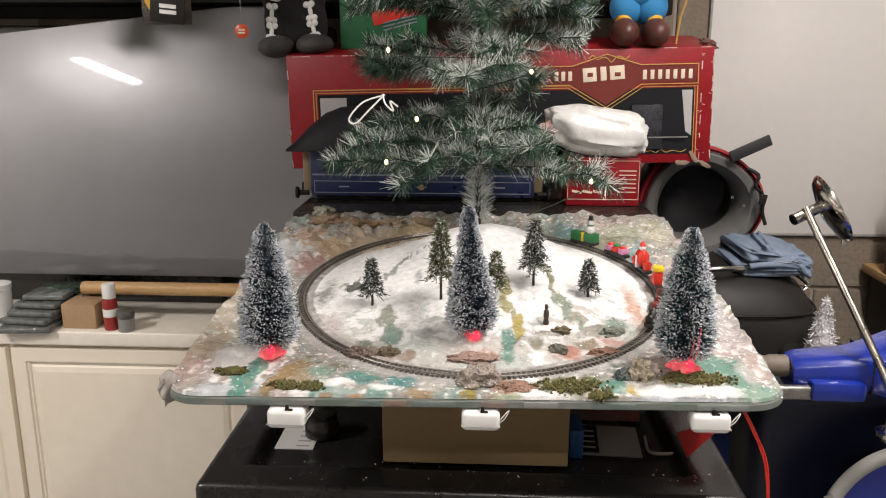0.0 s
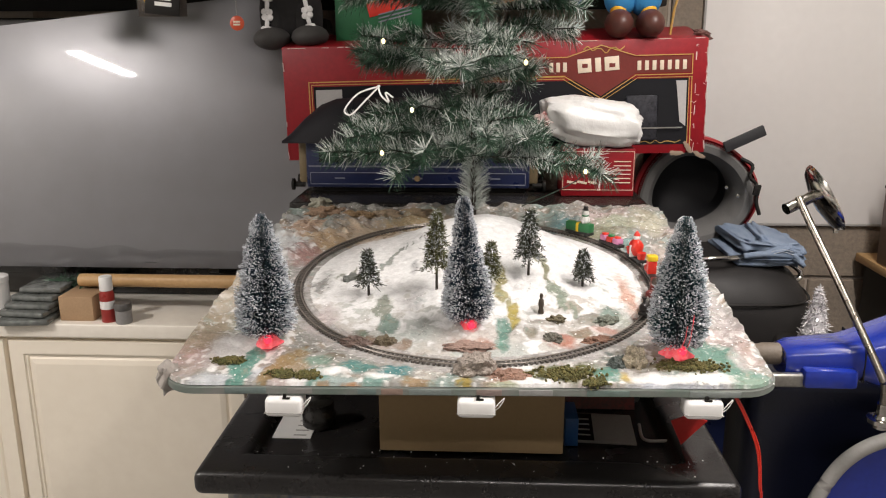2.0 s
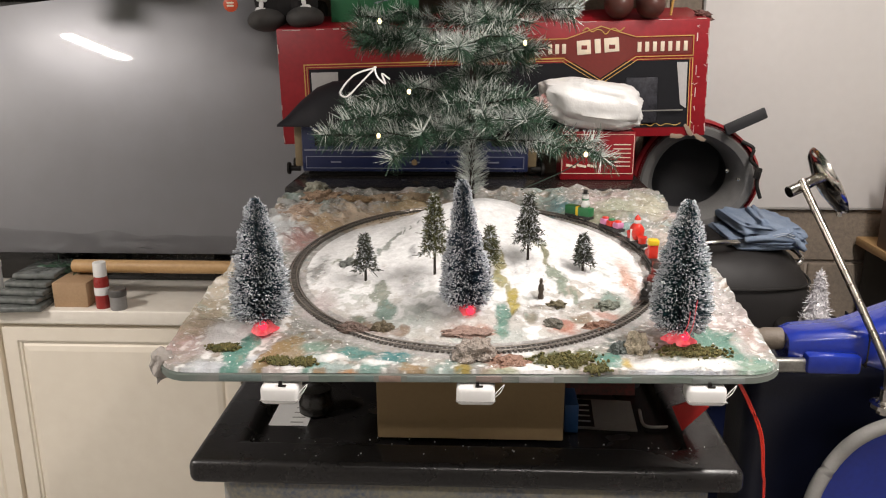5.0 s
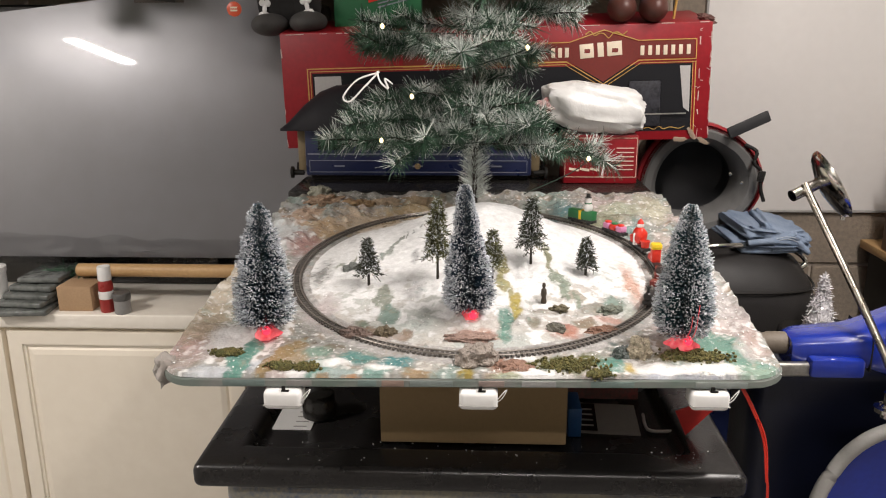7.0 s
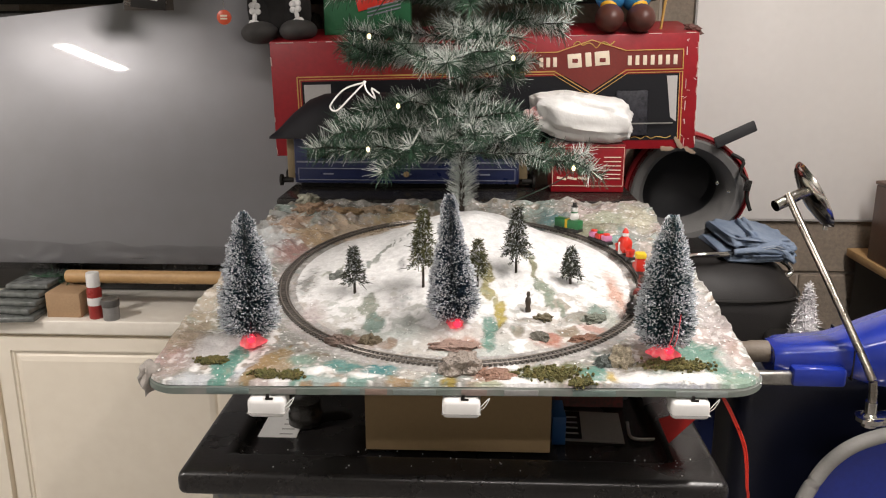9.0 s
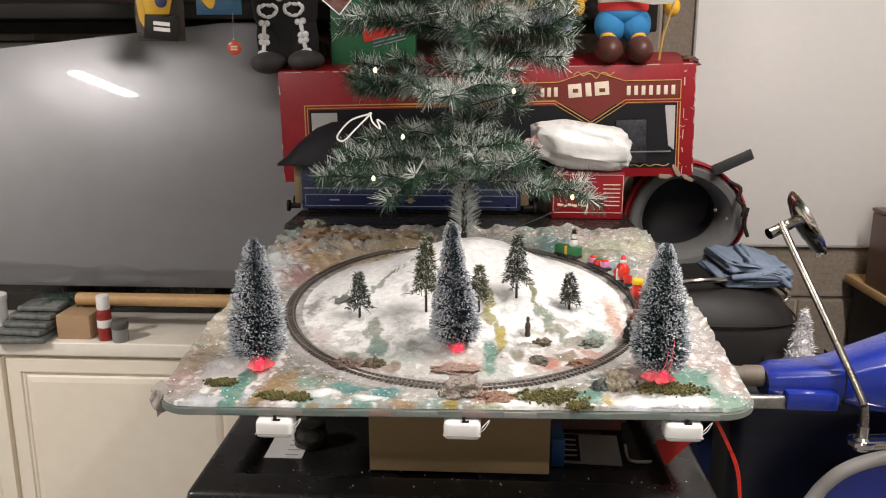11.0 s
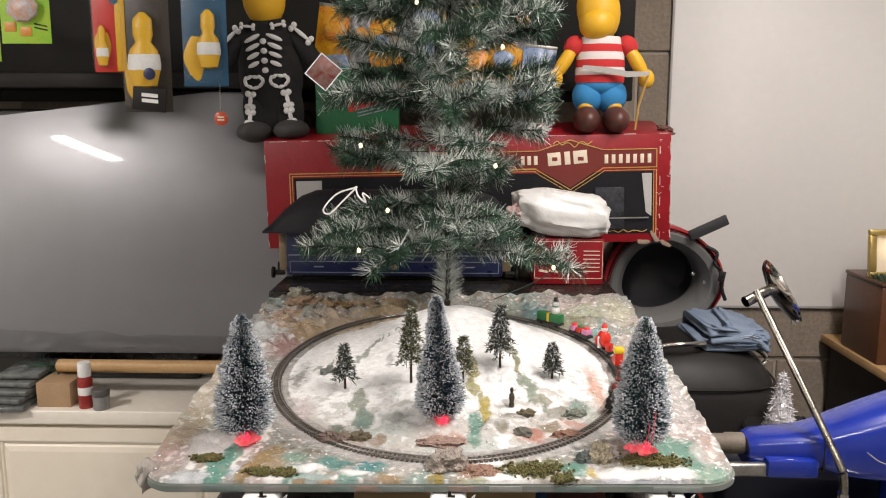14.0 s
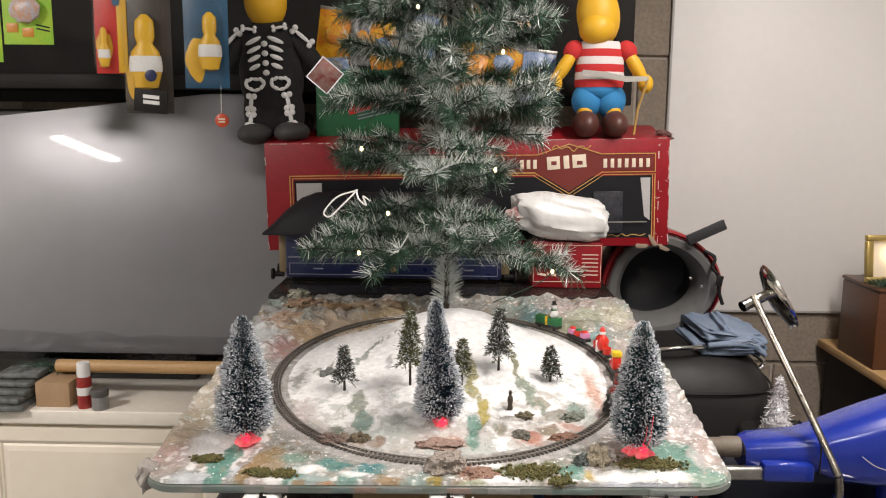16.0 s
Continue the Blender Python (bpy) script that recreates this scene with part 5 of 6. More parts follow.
bmesh.ops.translate(b, vec=(0, 0.012, 0), verts=[v for v in ext["geom"] if isinstance(v, bmesh.types.BMVert)])
bmesh.ops.recalc_face_normals(b, faces=b.faces[:])
part("leg_shield", b, BLUEPL, sc, "blue front leg shield")
part("shield_trim", tube([(x, 0.288, z) for x, z in arc], 0.0115, 10), TRIM, sc, "grey shield edging")
# near-black colour paints the shade under the handlebar into this panel
part("glove_box", box(0.5, 0.14, 0.7, (0.71, 0.47, 0.62), bevel=0.03, seg=4), mat("shaded_inner_panel", (0.006, 0.008, 0.022), 0.35, second=(0.004, 0.004, 0.008), scale=8), sc, "inner panel coloured dark for shade")
part("steering_column", tube([(0.76, 0.33, 0.3), (0.74, 0.33, 1.03)], 0.04, 16), BLUEPL, sc)
part("front_wheel", lathe([(0.09, -0.045), (0.2, -0.05), (0.22, 0), (0.2, 0.05), (0.09, 0.045)], 36, (0.78, 0.12, 0.22), (0, 90, 0)), SEAT, sc)
part("rear_wheel", lathe([(0.09, -0.045), (0.2, -0.05), (0.22, 0), (0.2, 0.05), (0.09, 0.045)], 36, (0.68, 1.15, 0.22), (0, 90, 0)), SEAT, sc)
# headset: the blue handlebar cover, stepped towards the grip
b = bmesh.new()
secs = [(0.47, 1.032, 0.023, 0.03), (0.485, 1.034, 0.027, 0.036), (0.56, 1.04, 0.028, 0.04), (0.585, 1.042, 0.034, 0.044), (0.62, 1.043, 0.047, 0.05), (0.67, 1.05, 0.06, 0.055), (0.74, 1.065, 0.07, 0.06), (0.82, 1.07, 0.075, 0.065), (0.9, 1.05, 0.06, 0.055), (1.0, 1.035, 0.028, 0.036), (1.02, 1.032, 0.023, 0.03)]
rings = []
for x, z, hz, hy in secs:
    ring = []
    for k in range(20):
        a = 2 * math.pi * k / 20
        ca, sa = math.cos(a), math.sin(a)
        ring.append(b.verts.new((x, 0.32 + hy * math.copysign(abs(ca) ** 0.55, ca), z + hz * math.copysign(abs(sa) ** 0.55, sa))))
    rings.append(ring)
for r0, r1 in zip(rings, rings[1:]):
    for k in range(20):
        b.faces.new((r0[k], r0[(k + 1) % 20], r1[(k + 1) % 20], r1[k]))
b.faces.new(rings[0])
b.faces.new(rings[-1][::-1])
bmesh.ops.recalc_face_normals(b, faces=b.faces[:])
part("headset", b, BLUEPL, sc, "glossy blue handlebar cover")
part("grip", lathe([(0.014, 0), (0.017, 0.003), (0.017, 0.03), (0.015, 0.034), (0.015, 0.09)], 18, (0.472, 0.322, 1.04), (0, -90, 0)), mat("worn_grip", (0.16, 0.13, 0.1), 0.6, scale=60, bump=0.4), sc, "worn rubber grip")
part("brake_lever", box(0.115, 0.014, 0.022, (0.445, 0.275, 1.016), (0, 1, 4), bevel=0.005, seg=3), ALLOY, sc, "dull alloy brake lever")
part("lever_bracket", box(0.08, 0.03, 0.03, (0.53, 0.28, 1.02), bevel=0.006), BLUEPL, sc)
part("headset_band", box(0.0025, 0.088, 0.06, (0.581, 0.32, 1.042), bevel=0.001), BLACKGLOSS, sc)
part("scratch", tube(smooth_path([(0.64, 0.266, 1.05), (0.66, 0.262, 1.036), (0.69, 0.26, 1.028)], 5), 0.0007, 4), TRIM, sc)
part("instrument", lathe([(0.05, 0), (0.05, 0.012), (0.044, 0.018)], 28, (0.78, 0.31, 1.132), (20, 0, 0)), BLACKGLOSS, sc)
# clamp, stalk and mirror
part("clamp", lathe([(0.007, -0.018), (0.011, -0.016), (0.011, -0.008), (0.02, -0.007), (0.02, -0.001), (0.012, 0.0), (0.0085, 0.004), (0.0085, 0.022)], 18, (0.592, 0.232, 0.978)), CHROME, sc)
part("clamp_arm", box(0.11, 0.03, 0.014, (0.64, 0.24, 0.972), (0, 0, 10), bevel=0.005, seg=3), CHROME, sc)
part("mirror_stalk", tube(smooth_path([(0.592, 0.232, 0.985), (0.592, 0.233, 1.02), (0.584, 0.245, 1.05), (0.545, 0.33, 1.165), (0.522, 0.4, 1.24), (0.514, 0.425, 1.268)], 8), 0.006, 12), mat("aged_chrome", (0.42, 0.39, 0.35), 0.28, metal=1.0, second=(0.2, 0.17, 0.13), scale=50, fine=300, amount=0.8, bump=0.1), sc)
part("mirror_knuckle", tube([(0.494, 0.42, 1.25), (0.546, 0.44, 1.27)], 0.0095, 14), CHROME, sc)
mi = part("mirror", lathe([(0.0, -0.018), (0.02, -0.016), (0.05, -0.008), (0.058, -0.002), (0.06, 0.003), (0.056, 0.005), (0.0, 0.0055)], 40), CHROME, sc, "round chrome mirror seen edge on")
mi.matrix_basis = Matrix.Translation((0.564, 0.447, 1.263)) @ Vector((0.87, -0.08, 0.48)).to_track_quat("Z", "Y").to_matrix().to_4x4()
part("mirror_bolt", lathe([(0.004, 0), (0.004, 0.01)], 10, (0.586, 0.44, 1.207)), CHROME, sc)
# seat with piping, rail
b = bmesh.new()
secs = [(0.79, 0.74, 0.15, 0.94), (0.815, 0.75, 0.17, 0.995), (0.85, 0.76, 0.18, 1.03), (0.92, 0.77, 0.185, 1.045), (1.05, 0.77, 0.185, 1.045), (1.18, 0.77, 0.18, 1.035), (1.27, 0.78, 0.165, 1.0)]
rings = []
for y, z0, hw, zt in secs:
    ring = []
    for k in range(28):
        a = 2 * math.pi * k / 28
        ca, sa = math.cos(a), math.sin(a)
        zc, hz = (zt + z0) / 2, (zt - z0) / 2
        ring.append(b.verts.new((0.55 + hw * math.copysign(abs(ca) ** 0.75, ca), y, zc + hz * math.copysign(abs(sa) ** 0.6, sa))))
    rings.append(ring)
for r0, r1 in zip(rings, rings[1:]):
    for k in range(28):
        b.faces.new((r0[k], r0[(k + 1) % 28], r1[(k + 1) % 28], r1[k]))
b.faces.new(rings[0])
b.faces.new(rings[-1][::-1])
bmesh.ops.recalc_face_normals(b, faces=b.faces[:])
part("seat", b, SEAT, sc, "black vinyl double seat")
part("seat_piping", tube(smooth_path([(0.42, 0.805, 0.965), (0.53, 0.792, 0.965), (0.64, 0.797, 0.965), (0.71, 0.825, 0.965), (0.737, 0.9, 0.965), (0.738, 1.05, 0.965)], 6), 0.003, 6), BLACKMATT, sc)
part("seat_hook", tube(smooth_path([(0.60, 0.94, 1.045), (0.655, 0.93, 1.043), (0.705, 0.91, 1.025), (0.725, 0.905, 1.005), (0.712, 0.9, 0.992), (0.69, 0.9, 0.998)], 6), 0.006, 10), CHROME, sc)
part("side_rail", tube(smooth_path([(0.44, 0.85, 1.045), (0.5, 0.84, 1.055), (0.56, 0.85, 1.055), (0.6, 0.9, 1.048)], 6), 0.006, 10), CHROME, sc)

# ---- folded jeans under the helmet ----
DENIM = mat("faded_denim", (0.13, 0.18, 0.27), 0.9, second=(0.26, 0.31, 0.38), scale=18, fine=500, amount=0.7, bump=0.35)


def cloth(sx, sy, sz, seed):
    b = bmesh.new()
    bmesh.ops.create_uvsphere(b, u_segments=48, v_segments=26, radius=1)
    for v in b.verts:
        c = v.co.copy()
        n = 0.14 * noise.noise(c * 2 + Vector((seed, 0, 0))) + 0.12 * noise.noise(Vector((c.x * 2.5 + seed, c.y * 1.2, c.z * 6))) + 0.07 * abs(noise.noise(Vector((c.x * 6 + seed, c.y * 3, c.z * 5))))
        s = lambda q, p: math.copysign(abs(q) ** p, q)
        v.co = (s(c.x, 0.4) * sx * (1 + n), s(c.y, 0.4) * sy * (1 + n), s(c.z, 0.6) * sz * (1 + 2.4 * n))
    return b


jn = thing("folded_jeans", "faded blue denim jeans folded on scooter seat", "jeans", pose(0.637, 0.975, 1.054) @ Matrix.Diagonal((0.64, 0.9, 0.8, 1)))
part("fold", cloth(0.125, 0.13, 0.019, 1.0), DENIM, jn, soft=True).matrix_basis = pose(0, 0, -0.012)
part("fold", cloth(0.11, 0.125, 0.017, 7.0), DENIM, jn, soft=True).matrix_basis = pose(0.012, 0.004, 0.02, 0, 4, 3)
part("waistband", tube(smooth_path([(-0.09, -0.13, 0.004), (-0.03, -0.137, 0.012), (0.04, -0.135, 0.01), (0.1, -0.12, -0.004)], 8), 0.009, 8), DENIM, jn, soft=True)
p = part("leg", cloth(0.085, 0.1, 0.024, 4.0), DENIM, jn, soft=True)
p.matrix_basis = pose(0.06, -0.03, 0.012, 0, 16, -12)
p = part("pocket", cloth(0.045, 0.012, 0.016, 2.0), DENIM, jn, soft=True)
p.matrix_basis = pose(0.03, -0.128, 0.012, 20, -15, 0)
for k in range(2):
    part("stitching", tube(smooth_path([(-0.01 + 0.004 * k, -0.143, 0.012 + 0.008 * k), (0.03, -0.146, 0.022 + 0.006 * k), (0.07, -0.141, 0.012 + 0.008 * k)], 5), 0.0008, 4), mat("pale_stitch", (0.45, 0.48, 0.52), 0.9), jn)

# ---- open face helmet lying on its side ----
hm = thing("crash_helmet", "dark red open face helmet with grey lining", "helmet", pose(0.51, 1.045, 1.158))
SHELL = mat("dark_red_shell", (0.12, 0.01, 0.013), 0.18, second=(0.07, 0.006, 0.008), coat=0.5, bump=0.02)
LINER = mat("grey_foam_lining", (0.13, 0.127, 0.122), 0.7, second=(0.07, 0.068, 0.066), scale=30, fine=300, bump=0.4)
INNER = mat("black_lining", (0.022, 0.022, 0.024), 0.6, second=(0.012, 0.012, 0.013), scale=30)
hmturn = pose(0, 0, 0, 90 + 4, 0, 4)


def hshape(profile, mat_, name, label="", sx=1.0, sz=1.0):
    b = lathe(profile, 48, caps=False)
    for v in b.verts:
        a = math.atan2(v.co.y, v.co.x)
        k = 1 + 0.05 * math.cos(2 * a) + 0.04 * math.cos(3 * a + 0.6)
        v.co.x, v.co.y = v.co.x * k * 1.1, v.co.y * k * 1.12
    bmesh.ops.transform(b, matrix=hmturn, verts=b.verts[:])
    return part(name, b, mat_, hm, label)


hshape([(0.118, 0.01), (0.128, 0.0), (0.131, -0.03), (0.128, -0.08), (0.115, -0.13), (0.09, -0.17), (0.05, -0.195), (0.0, -0.205)], SHELL, "shell", "dark red glossy shell")
hshape([(0.126, 0.008), (0.131, 0.003), (0.132, -0.006), (0.126, -0.008)], mat("red_edge_bead", (0.3, 0.02, 0.025), 0.35), "edge_bead")
hshape([(0.122, 0.006), (0.114, 0.014), (0.1, 0.012), (0.088, -0.004), (0.082, -0.03), (0.082, -0.06)], LINER, "lining", "grey padded lining")
hshape([(0.082, -0.045), (0.09, -0.07), (0.085, -0.12), (0.05, -0.16), (0.0, -0.175)], INNER, "crown_pad")
p = part("strap", box(0.1, 0.008, 0.026, bevel=0.003), INNER, hm)
p.matrix_basis = pose(0.098, -0.03, 0.138, 0, -24, 5)
part("chin_strap", tube(smooth_path([(0.1, -0.01, 0.09), (0.125, -0.02, 0.075), (0.118, -0.03, 0.05), (0.135, -0.03, 0.03), (0.138, -0.03, -0.01), (0.148, -0.03, -0.04)], 6), 0.0045, 6), BLACKMATT, hm)
part("buckle", box(0.016, 0.006, 0.026, (0.135, -0.036, 0.02), (0, 10, 0), bevel=0.002), BLACKGLOSS, hm)
for q in (0.06, 0.088):
    part("popper", lathe([(0.004, 0), (0.004, 0.002), (0.002, 0.003)], 12, (q + 0.01, -0.016, 0.002 + 0.02 * (q < 0.07)), (90, 0, 0)), CHROME, hm)

# ---- tinsel tree on a stool behind the handlebar ----
stl = thing("round_stool", "dark round topped stool beside the scooter", "stool", pose(0.71, 0.73, 0))
part("top", lathe([(0.085, 0.88), (0.09, 0.885), (0.09, 0.902), (0.085, 0.907)], 32), BLACKMATT, stl)
for k in range(3):
    part("leg", tube([(0.09 * math.cos(k * 2.1), 0.09 * math.sin(k * 2.1), 0), (0.06 * math.cos(k * 2.1), 0.06 * math.sin(k * 2.1), 0.882)], 0.014, 10), BLACKMATT, stl)
tt = thing("tinsel_tree", "small clear sparkling tinsel table tree", "tinsel tree", pose(0.689, 0.715, 0.907) @ Matrix.Diagonal((1.05, 1.05, 0.81, 1)))
rs = np.random.RandomState(4)
n = 3200
u = rs.uniform(0, 1, n) ** 1.3
a = rs.uniform(0, 6.28, n)
tierf = 0.86 + 0.22 * (1 - (u * 9 % 1))
r = (0.029 * (1 - u) + 0.003) * tierf * rs.uniform(0.5, 1.08, n)
p0 = np.stack([r * np.cos(a), r * np.sin(a), 0.004 + 0.145 * u], 1)
SPARK = mat("clear_tinsel", (0.85, 0.83, 0.84), 0.15, metal=0.2, second=(0.5, 0.47, 0.5), scale=90, bump=0, island=0.3)
needles("tinsel", p0, p0 + rs.normal(size=(n, 3)) * 0.0042, 0.0014, SPARK, tt)
part("cone", lathe([(0.024, 0), (0.025, 0.006), (0.003, 0.14), (0.0, 0.145)], 14), SPARK, tt)
part("tip", tube([(0, 0, 0.14), (0, 0, 0.163)], 0.002, 6, taper=0.0006), SPARK, tt)

# ---- wooden clock case and lit picture on a shelf ----
shf = thing("corner_shelf", "pale wooden shelf on dark side panel", "shelf", pose(1.315, 1.18, 0))
part("board", box(0.46, 0.5, 0.024, (0.0, 0.0, 0.912), bevel=0.003), WOOD, shf)
part("side_panel", box(0.44, 0.44, 0.9, (0.01, 0.01, 0.45), bevel=0.003), BLACKMATT, shf)
clk = thing("wooden_case", "dark varnished wooden case with glazed front", "clock case", pose(1.23, 1.22, 0.924))
part("case", box(0.28, 0.2, 0.206, (0, 0, 0.103), bevel=0.005), DKWOOD, clk)
part("glass", box(0.17, 0.002, 0.15, (0.03, -0.1012, 0.1), bevel=0.0005), BLACKGLOSS, clk)
part("plate", box(0.028, 0.002, 0.018, (-0.095, -0.1012, 0.165), bevel=0.0005), ALLOY, clk)
part("cornice", box(0.285, 0.205, 0.01, (0, 0, 0.211), bevel=0.004), DKWOOD, clk)
pic = thing("lit_frame", "gold framed picture lit by a small lamp", "picture frame", pose(1.172, 1.2, 1.14, -8, 0, 0) @ Matrix.Diagonal((0.95, 1, 0.8, 1)))
for q, (sx, sz, x, z) in enumerate(((0.17, 0.02, 0, 0.01), (0.17, 0.02, 0, 0.15), (0.02, 0.12, -0.075, 0.08), (0.02, 0.12, 0.075, 0.08))):
    part("frame_rail", box(sx, 0.018, sz, (x, 0, z), bevel=0.004), mat("gilt_frame", (0.5, 0.36, 0.12), 0.35, metal=0.6), pic)
part("picture", box(0.135, 0.004, 0.125, (0, 0.004, 0.08)), IVORY, pic)
part("lamp", lump(0.016, (1, 0.6, 1), 0.1, 1, 2, m=pose(-0.01, -0.016, 0.095)), mat("warm_lamp", (1.0, 0.85, 0.6), 0.3, second=(1, 0.85, 0.6), emit=12, bump=0), pic)
spr = thing("pine_sprig", "dark green artificial pine sprig on wooden case", "pine sprig", pose(1.175, 1.15, 1.14))
rs = np.random.RandomState(9)
s = np.stack([rs.uniform(-0.09, 0.1, 500), rs.uniform(-0.03, 0.02, 500), np.zeros(500) + 0.004], 1)
needles("needles", s, s + rs.normal(size=(500, 3)) * (0.012, 0.012, 0.004) + (0, 0, 0.016), 0.0012, GREEN, spr)

# ---- things on the cream worktop ----
TOPZ = 0.847
pole = thing("wooden_pole", "pale wooden pole lying along the worktop", "pole", pose(-0.72, 1.03, TOPZ + 0.085))
b = lathe([(0.012, 0), (0.016, 0.003), (0.0165, 0.02), (0.0165, 0.55), (0.016, 0.6)], 20, turn=(0, 90, 0), at=(-0.29, 0, 0))
part("shaft", b, WOOD, pole)
blk = thing("wood_block", "small pale wooden block propping a pole", "block", pose(-0.99, 1.01, TOPZ))
part("block", box(0.085, 0.1, 0.062, (0, 0, 0.031), bevel=0.002), mat("raw_plywood", (0.42, 0.28, 0.16), 0.8, second=(0.3, 0.18, 0.1), scale=20, amount=0.5, bump=0.2), blk)
blk2 = thing("wood_block", "small pale wooden block propping a pole", "block", pose(-0.5, 1.03, TOPZ))
part("block", box(0.08, 0.08, 0.066, (0, 0, 0.033), bevel=0.002), WOOD, blk2)
pp = thing("paint_bottle", "small red acrylic paint bottle with white cap", "paint bottle", pose(-0.911, 0.965, TOPZ))
pbt = part("bottle", lathe([(0.0165, 0), (0.0175, 0.003), (0.0175, 0.07), (0.014, 0.08)], 22), mat("red_acrylic", (0.32, 0.03, 0.025), 0.3), pp)
part("label", lathe([(0.0178, 0.034), (0.018, 0.035), (0.018, 0.053), (0.0178, 0.054)], 22, caps=False), WHITEPL, pbt, "white paper label")
part("cap", lathe([(0.0155, 0.08), (0.016, 0.082), (0.0155, 0.112), (0.0145, 0.115)], 22), WHITEPL, pbt)
gp = thing("paint_pot", "small grey paint pot with dark lid", "paint pot", pose(-0.869, 0.955, TOPZ))
gpt = part("pot", lathe([(0.0185, 0), (0.0195, 0.003), (0.0195, 0.034)], 22), mat("grey_enamel", (0.3, 0.29, 0.28), 0.4), gp)
part("lid", lathe([(0.0205, 0.034), (0.021, 0.036), (0.021, 0.05), (0.02, 0.0515)], 22), mat("dark_lid", (0.1, 0.095, 0.09), 0.4), gpt)
wp = thing("white_pot", "white plastic tub on the worktop", "tub", pose(-1.215, 1.0, TOPZ))
part("tub", lathe([(0.03, 0), (0.033, 0.002), (0.033, 0.085), (0.035, 0.087), (0.035, 0.1), (0.03, 0.102)], 26), WHITEPL, wp)
PACK = mat("clear_pack_film", (0.06, 0.065, 0.06), 0.12, second=(0.2, 0.21, 0.2), scale=16, fine=60, amount=0.7, bump=0.5, depth=0.006)
tr = thing("blister_packs", "stack of glossy plastic wrapped packs on worktop", "packs", pose(-1.105, 1.01, TOPZ))
for k in range(5):
    p = part("pack", box(0.13 - 0.006 * k, 0.2 - 0.012 * k, 0.014, bevel=0.005, seg=3), PACK, tr)
    p.matrix_basis = pose(0.006 * k - 0.01, 0.012 * k, 0.008 + 0.0152 * k, rnd.uniform(-1, 1), 0, rnd.uniform(-7, 7))
sp = thing("green_sprig", "dark green artificial sprig beside wood block", "sprig", pose(-1.03, 1.06, TOPZ + 0.06))
s = np.stack([rs.uniform(-0.07, 0.1, 420), rs.uniform(-0.02, 0.02, 420), rs.uniform(0, 0.02, 420)], 1)
needles("leaves", s, s + rs.normal(size=(420, 3)) * (0.016, 0.01, 0.008), 0.0014, GREEN, sp)
# clear film bunched along the foot of the screen
flm = thing("plastic_film", "clear crumpled plastic film along the screen foot", "plastic film", pose(-1.02, 1.09, 0.93))
b = bmesh.new()
rows_ = []
for j in range(9):
    rows_.append([b.verts.new((-0.5 + 0.95 * i / 70, -0.03 * math.sin(j / 8 * 3.14) + 0.012 * nz(i * 0.07, j * 0.2, 3, 8), 0.0 + 0.085 * j / 8 * (1 - 0.25 * i / 70) + 0.012 * nz(i * 0.06, j * 0.3, 2.5, 3))) for i in range(71)])
for r0, r1 in zip(rows_, rows_[1:]):
    for i in range(70):
        b.faces.new((r0[i], r0[i + 1], r1[i + 1], r1[i]))
p = part("film", b, clear("clear_film", (0.82, 0.82, 0.82), 0.45, 0.985), flm)

# ---- toys in packets hung from the cabinet rail ----
BLISTER = clear("blister_plastic", (0.98, 0.98, 0.98), 0.08, 0.955)
Y_TOY = mat("yellow_toy_plastic", (0.72, 0.42, 0.015), 0.4, second=(0.55, 0.3, 0.01), scale=30)
rail = thing("hanging_rail", "thin metal rail holding packaged toys", "rail", pose(-0.75, 0.93, 1.93))
part("bar", tube([(-0.6, 0, 0), (0.35, 0, 0)], 0.006, 10), ALLOY, rail)
for hx in (-0.55, 0.3):
    part("bracket", tube([(hx, 0, 0), (hx, 0.49, 0.03)], 0.006, 8), ALLOY, rail)


def packet(x, bottom, w, h, card, label, seed, toy=True, y=0.9, size=1.0, up=0.0, aside=0.0):
    t = thing("toy_packet", label, "toy packet", pose(x, y, bottom, 0, 0, 0), group="hanging toy packets")
    part("card", box(w, 0.0016, h, (0, 0.006, h / 2), bevel=0.0006), card, t)
    part("hook", tube([(0, 0.008, h - 0.005), (0, 0.02, h + 0.004), (0, 0.03, max(h + 0.02, 1.93 - bottom))], 0.0016, 6), ALLOY, t)
    if toy:
        b = lathe([(0.0, 0.018), (w * 0.2, 0.022), (w * 0.27, 0.05), (w * 0.24, 0.085), (w * 0.13, 0.1), (w * 0.17, 0.112), (w * 0.16, 0.14), (w * 0.05, 0.152)], 18, caps=False)
        place = Matrix.Translation((aside, 0, up)) @ Matrix.Diagonal((size, size, size, 1))
        for v in b.verts:
            v.co.y = v.co.y * 0.5 - 0.008
        bmesh.ops.transform(b, matrix=place, verts=b.verts[:])
        toy_ = part("toy", b, Y_TOY, t, "yellow toy")
        b = lathe([(w * 0.275, 0.05), (w * 0.285, 0.06), (w * 0.265, 0.078)], 18, caps=False)
        for v in b.verts:
            v.co.y = v.co.y * 0.52 - 0.008
        bmesh.ops.transform(b, matrix=place, verts=b.verts[:])
        part("toy_shirt", b, T_WHITE, toy_)
        part("printed_patch", lump(w * 0.24, (1, 0.1, 2.0), 0.2, 1.5, 3, seed, m=pose(-w * 0.22, 0.004, h * 0.22)), Y_TOY, t)
        part("blister", box(w * 0.84, 0.036, h * 0.92, (0, -0.012, h * 0.48), bevel=0.01, seg=3), BLISTER, t, "clear blister")
    return t


